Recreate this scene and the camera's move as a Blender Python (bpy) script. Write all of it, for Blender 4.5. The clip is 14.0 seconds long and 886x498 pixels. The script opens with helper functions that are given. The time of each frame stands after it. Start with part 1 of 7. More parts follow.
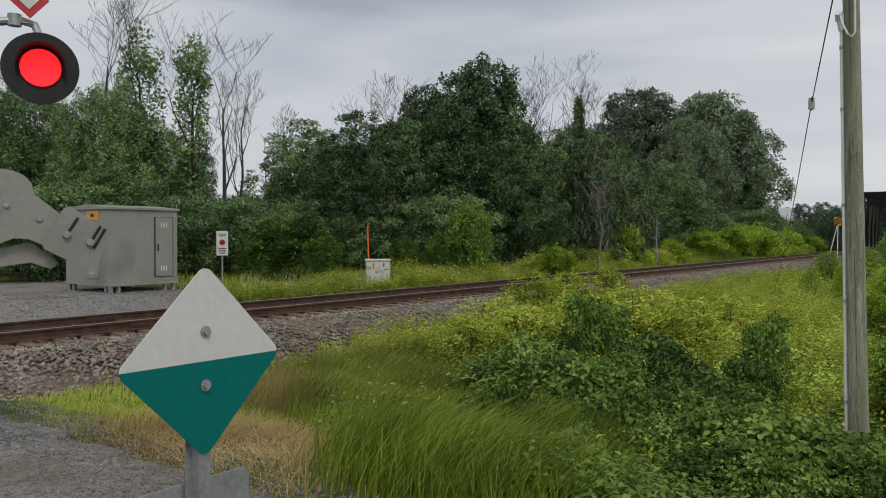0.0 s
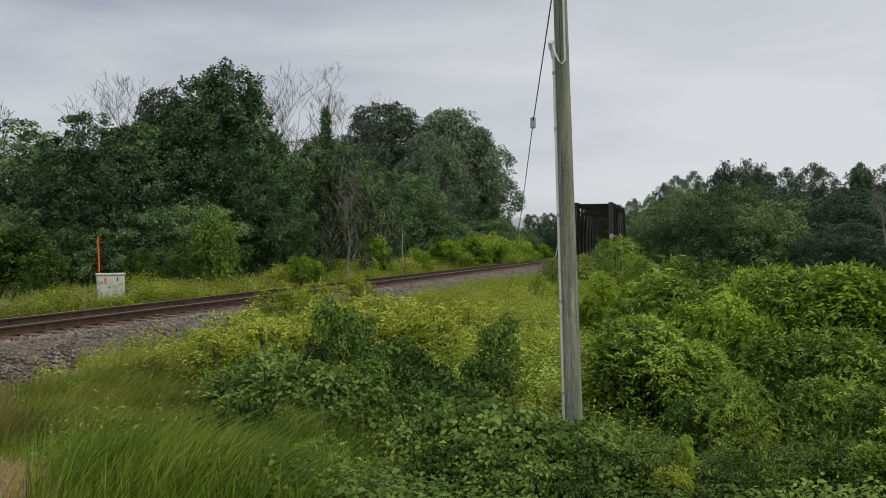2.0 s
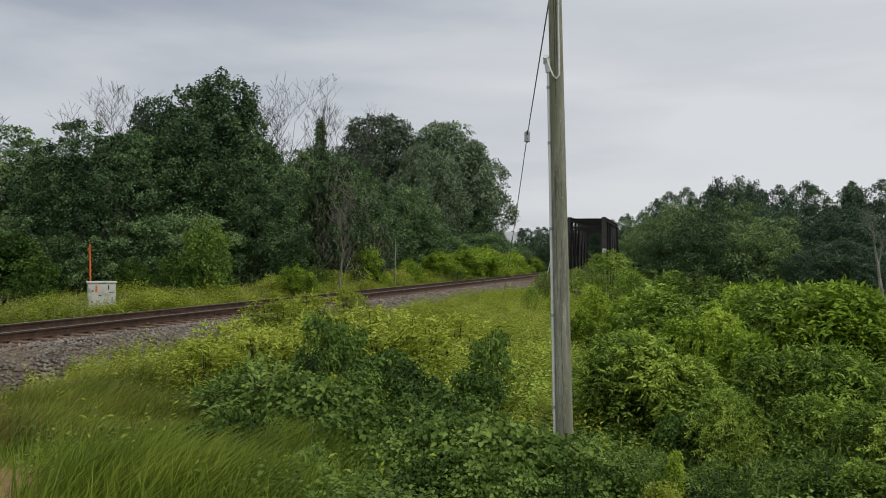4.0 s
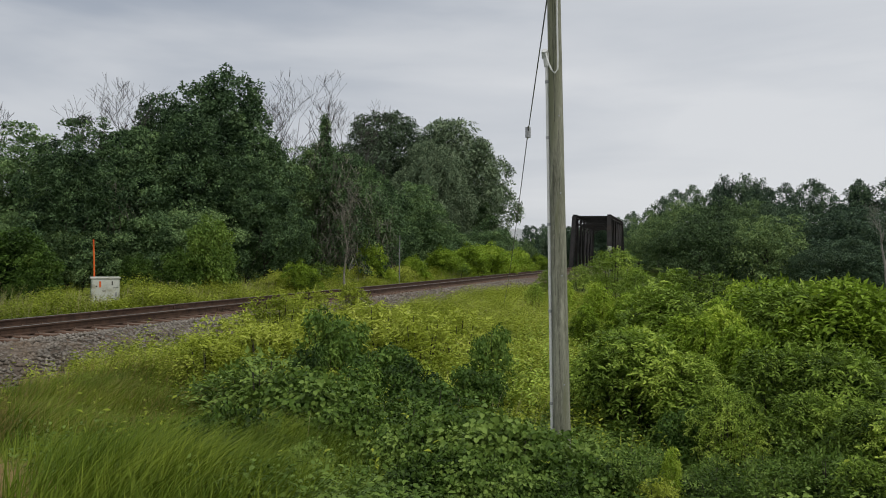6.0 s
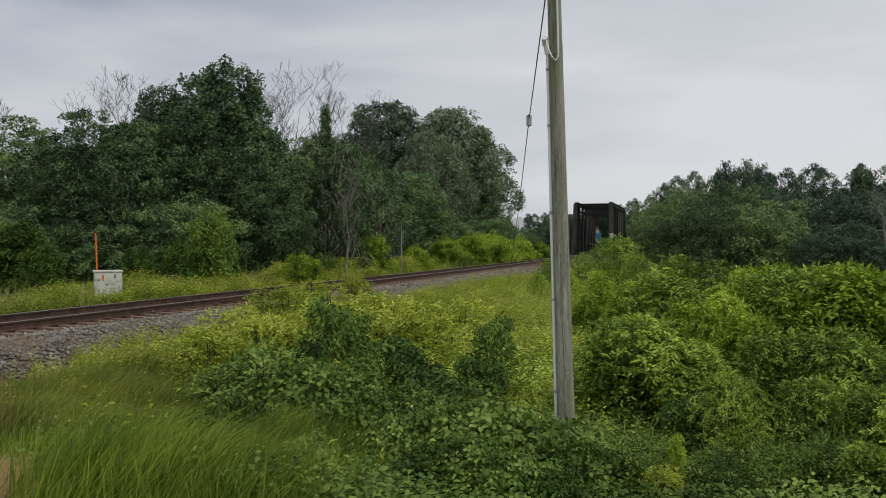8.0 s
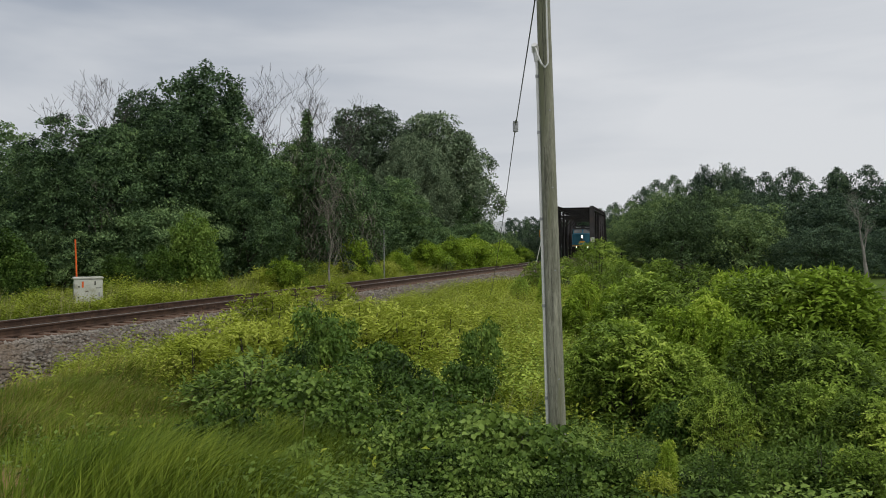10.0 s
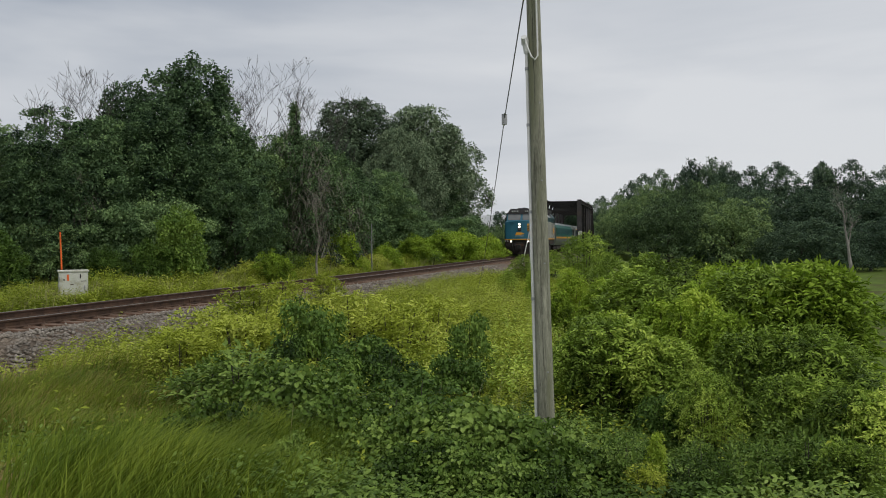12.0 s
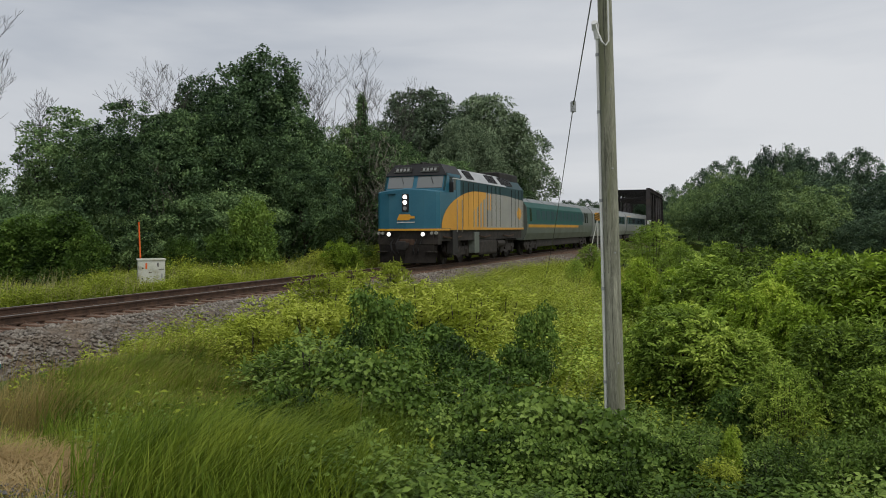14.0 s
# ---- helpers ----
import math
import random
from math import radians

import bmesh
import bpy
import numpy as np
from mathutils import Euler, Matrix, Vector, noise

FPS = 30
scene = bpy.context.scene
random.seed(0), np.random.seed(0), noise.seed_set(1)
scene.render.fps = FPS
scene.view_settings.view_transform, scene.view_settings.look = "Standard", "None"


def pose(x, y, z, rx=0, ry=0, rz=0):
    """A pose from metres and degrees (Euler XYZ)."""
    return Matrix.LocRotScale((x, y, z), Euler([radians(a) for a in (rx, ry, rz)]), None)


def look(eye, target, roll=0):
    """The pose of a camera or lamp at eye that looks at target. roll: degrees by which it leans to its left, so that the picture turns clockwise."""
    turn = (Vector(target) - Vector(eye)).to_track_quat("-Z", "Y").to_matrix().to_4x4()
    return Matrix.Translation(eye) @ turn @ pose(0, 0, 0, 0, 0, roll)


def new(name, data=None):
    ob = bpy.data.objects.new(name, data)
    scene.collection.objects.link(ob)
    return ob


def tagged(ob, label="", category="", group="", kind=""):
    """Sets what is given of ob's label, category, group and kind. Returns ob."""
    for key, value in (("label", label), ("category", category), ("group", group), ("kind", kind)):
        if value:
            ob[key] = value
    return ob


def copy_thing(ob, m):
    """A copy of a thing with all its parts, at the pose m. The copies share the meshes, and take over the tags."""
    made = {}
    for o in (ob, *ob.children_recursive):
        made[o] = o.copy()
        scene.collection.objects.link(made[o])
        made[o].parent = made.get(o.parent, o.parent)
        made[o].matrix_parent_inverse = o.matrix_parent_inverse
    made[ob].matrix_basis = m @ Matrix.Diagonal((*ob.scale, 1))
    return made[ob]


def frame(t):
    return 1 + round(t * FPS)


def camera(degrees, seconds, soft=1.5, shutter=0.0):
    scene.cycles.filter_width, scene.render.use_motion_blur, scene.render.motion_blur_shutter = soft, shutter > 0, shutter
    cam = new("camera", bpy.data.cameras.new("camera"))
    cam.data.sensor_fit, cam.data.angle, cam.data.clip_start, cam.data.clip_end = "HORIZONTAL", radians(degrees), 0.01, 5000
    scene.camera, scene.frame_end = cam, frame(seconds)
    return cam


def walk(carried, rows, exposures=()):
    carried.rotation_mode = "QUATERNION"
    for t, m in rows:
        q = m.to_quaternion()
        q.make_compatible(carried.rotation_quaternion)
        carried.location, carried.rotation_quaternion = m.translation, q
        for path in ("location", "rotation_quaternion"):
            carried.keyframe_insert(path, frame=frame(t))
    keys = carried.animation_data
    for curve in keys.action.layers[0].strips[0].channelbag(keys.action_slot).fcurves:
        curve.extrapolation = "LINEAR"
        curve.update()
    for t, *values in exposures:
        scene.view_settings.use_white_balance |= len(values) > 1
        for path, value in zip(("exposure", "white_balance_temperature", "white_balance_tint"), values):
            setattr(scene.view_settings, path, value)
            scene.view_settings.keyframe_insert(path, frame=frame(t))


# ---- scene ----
cam = camera(58.68, 14.0, 1.0)
# seconds, x, y, z, yaw to the left, pitch, roll
PATH = [
    (0.0, 0.005, -0.116, 1.641, 36.713, -1.167, 0.187),
    (0.1, 0.028, -0.142, 1.625, 32.943, -1.229, 0.424),
    (0.2, 0.045, -0.145, 1.633, 29.569, -1.305, 0.308),
    (0.3, 0.05, -0.16, 1.633, 26.366, -1.356, 0.423),
    (0.4, 0.058, -0.165, 1.629, 23.799, -1.391, 0.437),
    (0.5, 0.054, -0.147, 1.631, 21.954, -1.315, 0.527),
    (0.7, 0.068, -0.148, 1.63, 20.76, -1.246, 0.274),
    (1.0, 0.064, -0.135, 1.626, 19.595, -0.876, -0.044),
    (1.5, 0.07, -0.085, 1.636, 19.383, -0.81, -0.4),
    (2.0, 0.077, -0.078, 1.634, 18.699, -0.445, -0.359),
    (2.5, 0.08, -0.067, 1.634, 18.283, -0.334, -0.133),
    (3.0, 0.081, -0.082, 1.63, 18.331, -0.017, 0.232),
    (5.5, 0.104, -0.043, 1.631, 18.139, 0.615, 0.436),
    (6.0, 0.15, -0.02, 1.611, 18.611, 0.265, 0.583),
    (6.5, 0.167, -0.027, 1.617, 18.852, -0.303, 0.427),
    (7.0, 0.168, -0.031, 1.614, 19.051, -0.57, 0.167),
    (7.5, 0.16, -0.011, 1.611, 18.95, -0.572, 0.084),
    (10.0, 0.049, -0.026, 1.639, 17.359, -0.206, -0.314),
    (10.5, 0.034, -0.027, 1.635, 16.854, -0.335, 0.003),
    (11.0, 0.03, -0.014, 1.629, 16.466, -0.557, -0.338),
    (11.5, 0.035, -0.017, 1.631, 16.402, -0.56, -0.402),
    (12.0, 0.028, -0.004, 1.634, 16.465, -0.687, -0.247),
    (12.5, 0.026, 0.002, 1.63, 16.825, -1.178, -0.223),
    (13.0, 0.017, 0.008, 1.628, 17.371, -1.292, -0.349),
    (13.5, 0.004, 0.02, 1.631, 18.521, -1.418, -0.298),
    (13.8, 0.004, 0.026, 1.629, 19.865, -1.481, -0.293),
    (14.0, -0.0, 0.0, 1.63, 21.247, -1.429, -0.299),
]
walk(cam, [(t, look((x, y, z), (x - math.sin(radians(a)) * math.cos(radians(b)), y + math.cos(radians(a)) * math.cos(radians(b)), z + math.sin(radians(b))), c)) for t, x, y, z, a, b, c in PATH])

# ---- world and sun: a bright overcast sky ----
world = bpy.data.worlds.new("overcast_sky")
scene.world = world
world.use_nodes = True
wn, wl = world.node_tree.nodes, world.node_tree.links
wn.clear()
w_out, w_bg = wn.new("ShaderNodeOutputWorld"), wn.new("ShaderNodeBackground")
w_sky = wn.new("ShaderNodeTexSky")
w_sky.sky_type, w_sky.sun_disc = "NISHITA", False
w_sky.sun_elevation, w_sky.sun_rotation = radians(52), radians(60)
w_dim = wn.new("ShaderNodeMix"); w_dim.data_type, w_dim.blend_type = "RGBA", "MULTIPLY"
w_dim.inputs[0].default_value = 1.0
w_dim.inputs[7].default_value = (0.06, 0.06, 0.06, 1)
wl.new(w_sky.outputs[0], w_dim.inputs[6])
w_co = wn.new("ShaderNodeTexCoord")
w_map = wn.new("ShaderNodeMapping"); w_map.inputs["Scale"].default_value = (1.0, 1.0, 5.5)
w_map.inputs["Rotation"].default_value = (radians(6), radians(-8), 0)
wl.new(w_co.outputs["Generated"], w_map.inputs[0])
w_noise = wn.new("ShaderNodeTexNoise"); w_noise.inputs["Scale"].default_value = 1.5
w_noise.inputs["Detail"].default_value, w_noise.inputs["Roughness"].default_value = 5, 0.5
w_noise.inputs["Distortion"].default_value = 0.4
wl.new(w_map.outputs[0], w_noise.inputs["Vector"])
w_dot = wn.new("ShaderNodeVectorMath"); w_dot.operation = "DISTANCE"
w_dot.inputs[1].default_value = (-0.52, 0.77, 0.36)
wl.new(w_co.outputs["Generated"], w_dot.inputs[0])
w_add = wn.new("ShaderNodeMath"); w_add.operation = "MULTIPLY_ADD"
w_add.inputs[1].default_value = 0.36
wl.new(w_dot.outputs["Value"], w_add.inputs[0]); wl.new(w_noise.outputs[0], w_add.inputs[2])
w_ramp = wn.new("ShaderNodeValToRGB")
w_ramp.color_ramp.elements[0].position, w_ramp.color_ramp.elements[0].color = 0.42, (0.35, 0.39, 0.455, 1)
w_ramp.color_ramp.elements[1].position, w_ramp.color_ramp.elements[1].color = 0.84, (0.66, 0.675, 0.7, 1)
w_mid = w_ramp.color_ramp.elements.new(0.62); w_mid.color = (0.545, 0.57, 0.61, 1)
wl.new(w_add.outputs[0], w_ramp.inputs[0])
w_mix = wn.new("ShaderNodeMix"); w_mix.data_type = "RGBA"; w_mix.inputs[0].default_value = 0.93
wl.new(w_dim.outputs[2], w_mix.inputs[6]); wl.new(w_ramp.outputs[0], w_mix.inputs[7])
wl.new(w_mix.outputs[2], w_bg.inputs[0]); w_bg.inputs[1].default_value = 1.07
wl.new(w_bg.outputs[0], w_out.inputs[0])

sun_data = bpy.data.lights.new("sun", "SUN")
sun_data.energy, sun_data.angle, sun_data.color = 1.15, radians(14), (1.0, 0.94, 0.84)
sun = new("sun", sun_data)
sun.matrix_world = look((40, -10, 60), (0, 18, 0))
scene.view_settings.exposure = 0.0


# ---- materials ----
def material(name, rough=0.7, metal=0.0, spec=0.4):
    m = bpy.data.materials.new(name)
    m.use_nodes = True
    b = m.node_tree.nodes["Principled BSDF"]
    b.inputs["Roughness"].default_value, b.inputs["Metallic"].default_value = rough, metal
    b.inputs["Specular IOR Level"].default_value = spec
    return m, m.node_tree.nodes, m.node_tree.links, b


def ramp_node(nd, stops):
    r = nd.new("ShaderNodeValToRGB")
    e = r.color_ramp.elements
    e[0].position, e[0].color = stops[0][0], (*stops[0][1], 1)
    e[1].position, e[1].color = stops[-1][0], (*stops[-1][1], 1)
    for p, c in stops[1:-1]:
        e.new(p).color = (*c, 1)
    return r


def noisy(name, low, high, scale=8.0, fine=60.0, rough=0.7, metal=0.0, bump=0.2, stretch=(1, 1, 1), spec=0.4, stain=None, stain_scale=1.2, coords="Object"):
    """A surface that varies at two scales, with an optional third colour in large stains."""
    m, nd, lk, b = material(name, rough, metal, spec)
    co, mp = nd.new("ShaderNodeTexCoord"), nd.new("ShaderNodeMapping")
    mp.inputs["Scale"].default_value = stretch
    lk.new(co.outputs[coords], mp.inputs[0])
    n1, n2 = nd.new("ShaderNodeTexNoise"), nd.new("ShaderNodeTexNoise")
    for n, s in ((n1, scale), (n2, fine)):
        n.inputs["Scale"].default_value, n.inputs["Detail"].default_value = s, 4
        lk.new(mp.outputs[0], n.inputs["Vector"])
    add = nd.new("ShaderNodeMath"); add.operation = "MULTIPLY_ADD"; add.inputs[1].default_value = 0.45
    lk.new(n2.outputs[0], add.inputs[0]); 
    half = nd.new("ShaderNodeMath"); half.operation = "MULTIPLY"; half.inputs[1].default_value = 0.6
    lk.new(n1.outputs[0], half.inputs[0]); lk.new(half.outputs[0], add.inputs[2])
    r = ramp_node(nd, [(0.36, low), (0.68, high)])
    lk.new(add.outputs[0], r.inputs[0])
    colour = r.outputs[0]
    if stain:
        n3 = nd.new("ShaderNodeTexNoise"); n3.inputs["Scale"].default_value, n3.inputs["Detail"].default_value = stain_scale, 6
        lk.new(mp.outputs[0], n3.inputs["Vector"])
        r3 = ramp_node(nd, [(0.52, (0, 0, 0)), (0.68, (1, 1, 1))]); lk.new(n3.outputs[0], r3.inputs[0])
        mx = nd.new("ShaderNodeMix"); mx.data_type = "RGBA"
        lk.new(r3.outputs[0], mx.inputs[0]); lk.new(colour, mx.inputs[6]); mx.inputs[7].default_value = (*stain, 1)
        colour = mx.outputs[2]
    lk.new(colour, b.inputs["Base Color"])
    if bump:
        bp = nd.new("ShaderNodeBump"); bp.inputs["Strength"].default_value, bp.inputs["Distance"].default_value = bump, 0.02
        lk.new(add.outputs[0], bp.inputs["Height"]); lk.new(bp.outputs[0], b.inputs["Normal"])
    return m


def leafy(name, dark, mid, light, through_light=0.19, rough=0.55):
    """Leaves: each its own shade, letting some light through."""
    m, nd, lk, b = material(name, rough, 0, 0.14)
    geo, obj = nd.new("ShaderNodeNewGeometry"), nd.new("ShaderNodeObjectInfo")
    co, n = nd.new("ShaderNodeTexCoord"), nd.new("ShaderNodeTexNoise")
    n.inputs["Scale"].default_value, n.inputs["Detail"].default_value = 0.9, 5
    lk.new(co.outputs["Object"], n.inputs["Vector"])
    a1 = nd.new("ShaderNodeMath"); a1.operation = "MULTIPLY_ADD"; a1.inputs[1].default_value = 0.24
    a2 = nd.new("ShaderNodeMath"); a2.operation = "MULTIPLY_ADD"; a2.inputs[1].default_value = 1.35; a2.inputs[2].default_value = -0.49
    a3 = nd.new("ShaderNodeMath"); a3.operation = "MULTIPLY_ADD"; a3.inputs[1].default_value = 0.4
    lk.new(n.outputs[0], a2.inputs[0]); lk.new(geo.outputs["Random Per Island"], a1.inputs[0]); lk.new(a2.outputs[0], a1.inputs[2])
    lk.new(obj.outputs["Random"], a3.inputs[0]); lk.new(a1.outputs[0], a3.inputs[2])
    r = ramp_node(nd, [(0.1, dark), (0.5, mid), (0.85, light)])
    lk.new(a3.outputs[0], r.inputs[0]); lk.new(r.outputs[0], b.inputs["Base Color"])
    tr, mx = nd.new("ShaderNodeBsdfTranslucent"), nd.new("ShaderNodeMixShader")
    lk.new(r.outputs[0], tr.inputs[0]); mx.inputs[0].default_value = through_light
    lk.new(b.outputs[0], mx.inputs[1]); lk.new(tr.outputs[0], mx.inputs[2])
    lk.new(mx.outputs[0], nd["Material Output"].inputs[0])
    return m


def glowing(name, colour, strength):
    m = bpy.data.materials.new(name)
    m.use_nodes = True
    b = m.node_tree.nodes["Principled BSDF"]
    b.inputs["Base Color"].default_value = (*colour, 1)
    b.inputs["Emission Color"].default_value, b.inputs["Emission Strength"].default_value = (*colour, 1), strength
    return m


MAT_GROUND = noisy("meadow_soil", (0.045, 0.072, 0.013), (0.125, 0.185, 0.032), 0.6, 9, 0.95, bump=0.5, stain=(0.075, 0.07, 0.028), stain_scale=0.25, spec=0.1)
MAT_GRAVEL = noisy("grey_gravel", (0.08, 0.078, 0.074), (0.3, 0.285, 0.27), 14, 42, 0.95, bump=1.0, stain=(0.13, 0.12, 0.1), stain_scale=0.6, spec=0.2)
MAT_ASPHALT = noisy("worn_asphalt", (0.045, 0.045, 0.047), (0.09, 0.09, 0.09), 3, 90, 0.9, bump=0.3, spec=0.3)
MAT_BALLAST = noisy("ballast_bed", (0.055, 0.045, 0.036), (0.2, 0.16, 0.125), 4, 30, 0.95, bump=1.0, stain=(0.13, 0.075, 0.05), stain_scale=0.7, spec=0.2)
MAT_RUST = noisy("rail_rust", (0.035, 0.022, 0.015), (0.11, 0.064, 0.042), 5, 50, 0.8, 0.2, bump=0.2)
MAT_RAILTOP = noisy("worn_rail_head", (0.22, 0.19, 0.17), (0.36, 0.33, 0.3), 3, 40, 0.35, 0.9, bump=0.05, stretch=(1, 0.1, 1))
MAT_TIE = noisy("weathered_sleeper_wood", (0.06, 0.04, 0.03), (0.24, 0.165, 0.12), 3, 26, 0.95, bump=0.6, stretch=(0.3, 3, 3), stain=(0.2, 0.085, 0.045), stain_scale=2.5)
MAT_POLE = noisy("silver_weathered_pole_wood", (0.1, 0.105, 0.075), (0.37, 0.37, 0.29), 7, 50, 0.9, bump=0.8, stretch=(2.8, 2.8, 0.28), stain=(0.16, 0.17, 0.105), stain_scale=3.5)
MAT_CONDUIT = noisy("grey_plastic_conduit", (0.56, 0.57, 0.56), (0.7, 0.71, 0.7), 3, 30, 0.5, bump=0.03)
MAT_STEEL = noisy("galvanised_steel", (0.25, 0.26, 0.27), (0.42, 0.43, 0.44), 7, 60, 0.5, 0.6, bump=0.06)
MAT_WIRE = noisy("dull_wire", (0.06, 0.06, 0.06), (0.13, 0.13, 0.13), 9, 60, 0.6, 0.4, bump=0)
MAT_HOUSE = noisy("pale_grey_painted_metal", (0.22, 0.215, 0.195), (0.29, 0.285, 0.26), 1.2, 20, 0.55, 0.0, bump=0.05, stain=(0.2, 0.195, 0.175), stain_scale=0.8)
MAT_CABINET = noisy("chalky_cabinet_paint", (0.42, 0.44, 0.39), (0.6, 0.61, 0.56), 3, 30, 0.7, bump=0.05, stain=(0.36, 0.36, 0.28), stain_scale=4)
MAT_DARK = noisy("dark_grime", (0.012, 0.012, 0.013), (0.04, 0.037, 0.034), 3, 30, 0.8, 0.2, bump=0.2)
MAT_UNDER = noisy("sooty_running_gear", (0.014, 0.012, 0.011), (0.055, 0.046, 0.04), 3, 24, 0.75, 0.3, bump=0.3)
MAT_BRIDGE = noisy("black_weathered_bridge_steel", (0.012, 0.012, 0.014), (0.06, 0.055, 0.056), 0.7, 9, 0.75, 0.3, bump=0.2, stain=(0.045, 0.036, 0.032), stain_scale=0.5)
MAT_TEAL = noisy("teal_blue_paint", (0.016, 0.105, 0.16), (0.024, 0.13, 0.195), 0.8, 15, 0.38, bump=0.02, stain=(0.03, 0.13, 0.185), stain_scale=0.8)
MAT_DTEAL = noisy("dark_teal_paint", (0.006, 0.034, 0.042), (0.012, 0.054, 0.062), 0.8, 15, 0.5, bump=0.02, spec=0.2)
MAT_GTEAL = noisy("green_teal_paint", (0.01, 0.07, 0.06), (0.017, 0.095, 0.08), 0.8, 15, 0.55, bump=0.02, spec=0.18)
MAT_YELLOW = noisy("golden_yellow_paint", (0.56, 0.27, 0.02), (0.68, 0.34, 0.035), 0.9, 14, 0.42, bump=0.02)
MAT_LGREY = noisy("light_grey_paint", (0.24, 0.245, 0.225), (0.33, 0.33, 0.305), 0.8, 12, 0.45, bump=0.03, stain=(0.3, 0.28, 0.24), stain_scale=0.9)
MAT_COACHROOF = noisy("grey_coach_roof", (0.13, 0.15, 0.15), (0.22, 0.24, 0.235), 0.9, 12, 0.5, 0.2, bump=0.05)
MAT_SILVER = noisy("dull_silver_coach_side", (0.18, 0.19, 0.185), (0.26, 0.27, 0.26), 0.8, 12, 0.42, bump=0.03, stain=(0.2, 0.2, 0.18), stain_scale=0.9)
MAT_COACH = noisy("grey_green_coach_side", (0.1, 0.118, 0.105), (0.155, 0.17, 0.152), 0.8, 12, 0.4, bump=0.03, stain=(0.1, 0.11, 0.095), stain_scale=0.9, spec=0.2)
MAT_ROOF = noisy("pale_roof_metal", (0.32, 0.34, 0.345), (0.47, 0.485, 0.485), 0.9, 12, 0.4, 0.3, bump=0.05)
MAT_WHITE = noisy("white_sheeting", (0.55, 0.55, 0.53), (0.63, 0.63, 0.61), 2.5, 40, 0.45, bump=0.02)
MAT_SIGNGREEN = noisy("green_sheeting", (0.0, 0.128, 0.115), (0.0, 0.155, 0.14), 2.5, 40, 0.7, bump=0.02, spec=0.15)
MAT_RED = noisy("red_sheeting", (0.42, 0.02, 0.035), (0.52, 0.035, 0.05), 2.5, 40, 0.45, bump=0.02)
MAT_ORANGE = noisy("orange_rod", (0.62, 0.1, 0.015), (0.78, 0.15, 0.025), 4, 40, 0.5, bump=0.02)
MAT_BLACK = noisy("matt_black", (0.008, 0.008, 0.009), (0.02, 0.02, 0.022), 3, 40, 0.6, bump=0.05)
MAT_BARK = noisy("grey_brown_bark", (0.03, 0.027, 0.022), (0.1, 0.09, 0.075), 3, 22, 0.95, bump=0.6, stretch=(1, 1, 0.3))
MAT_VINE = noisy("grey_bare_vine", (0.09, 0.086, 0.07), (0.26, 0.25, 0.2), 3, 22, 0.95, bump=0.3)
MAT_DEADWOOD = noisy("bleached_dead_wood", (0.13, 0.125, 0.115), (0.3, 0.285, 0.26), 3, 22, 0.95, bump=0.4, stretch=(1, 1, 0.3))
MAT_TWIG = noisy("dead_twig_grey", (0.035, 0.031, 0.029), (0.09, 0.082, 0.075), 3, 22, 0.95, bump=0.2)
MAT_STONE = noisy("ballast_stone", (0.085, 0.076, 0.066), (0.36, 0.325, 0.28), 3, 14, 0.9, bump=0.2, stain=(0.19, 0.145, 0.105), stain_scale=0.8, spec=0.2)
MAT_PEBBLE = noisy("grey_pebble", (0.1, 0.1, 0.105), (0.33, 0.33, 0.335), 3, 25, 0.9, bump=0.2, spec=0.2)
MAT_GLOW_RED = glowing("lit_red_lens", (1.0, 0.012, 0.02), 1.1)
MAT_GLOW_WHITE = glowing("lit_headlamp", (1.0, 0.95, 0.85), 4.0)
MAT_GLASS, _n, _l, _b = material("dark_window_glass", 0.08, 0, 0.6)
_b.inputs["Base Color"].default_value = (0.02, 0.025, 0.03, 1)
# part of the reflected sky is put into this pale base colour
MAT_WINDSCREEN, _n, _l, _b = material("sky_lit_windscreen", 0.06, 0, 1.0)
_b.inputs["Base Color"].default_value = (0.13, 0.14, 0.14, 1)
LEAF_FOREST = leafy("forest_leaf", (0.018, 0.04, 0.022), (0.128, 0.215, 0.09), (0.29, 0.42, 0.165))
LEAF_MAPLE = leafy("dark_maple_leaf", (0.019, 0.04, 0.024), (0.092, 0.158, 0.074), (0.19, 0.285, 0.125))
LEAF_WILLOW = leafy("silver_willow_leaf", (0.024, 0.042, 0.027), (0.12, 0.175, 0.1), (0.26, 0.335, 0.2))
LEAF_SHRUB = leafy("shrub_leaf", (0.025, 0.055, 0.009), (0.245, 0.365, 0.055), (0.53, 0.65, 0.12))
LEAF_BRIGHT = leafy("fresh_ash_leaf", (0.05, 0.095, 0.01), (0.29, 0.43, 0.045), (0.52, 0.63, 0.095), 0.28)
LEAF_DARK = leafy("dark_thicket_leaf", (0.018, 0.04, 0.01), (0.105, 0.19, 0.036), (0.25, 0.37, 0.075))
LEAF_VINE = leafy("grape_vine_leaf", (0.014, 0.032, 0.008), (0.1, 0.175, 0.03), (0.27, 0.38, 0.085), 0.2, 0.45)
LEAF_GRASS = leafy("tall_grass_blade", (0.02, 0.04, 0.005), (0.112, 0.175, 0.015), (0.29, 0.36, 0.045), 0.3)
LEAF_WEED = leafy("yellow_green_weed", (0.17, 0.225, 0.025), (0.37, 0.44, 0.055), (0.62, 0.67, 0.15), 0.3)
LEAF_STRAW = leafy("dry_straw", (0.2, 0.14, 0.055), (0.4, 0.29, 0.13), (0.58, 0.45, 0.24), 0.25, 0.8)
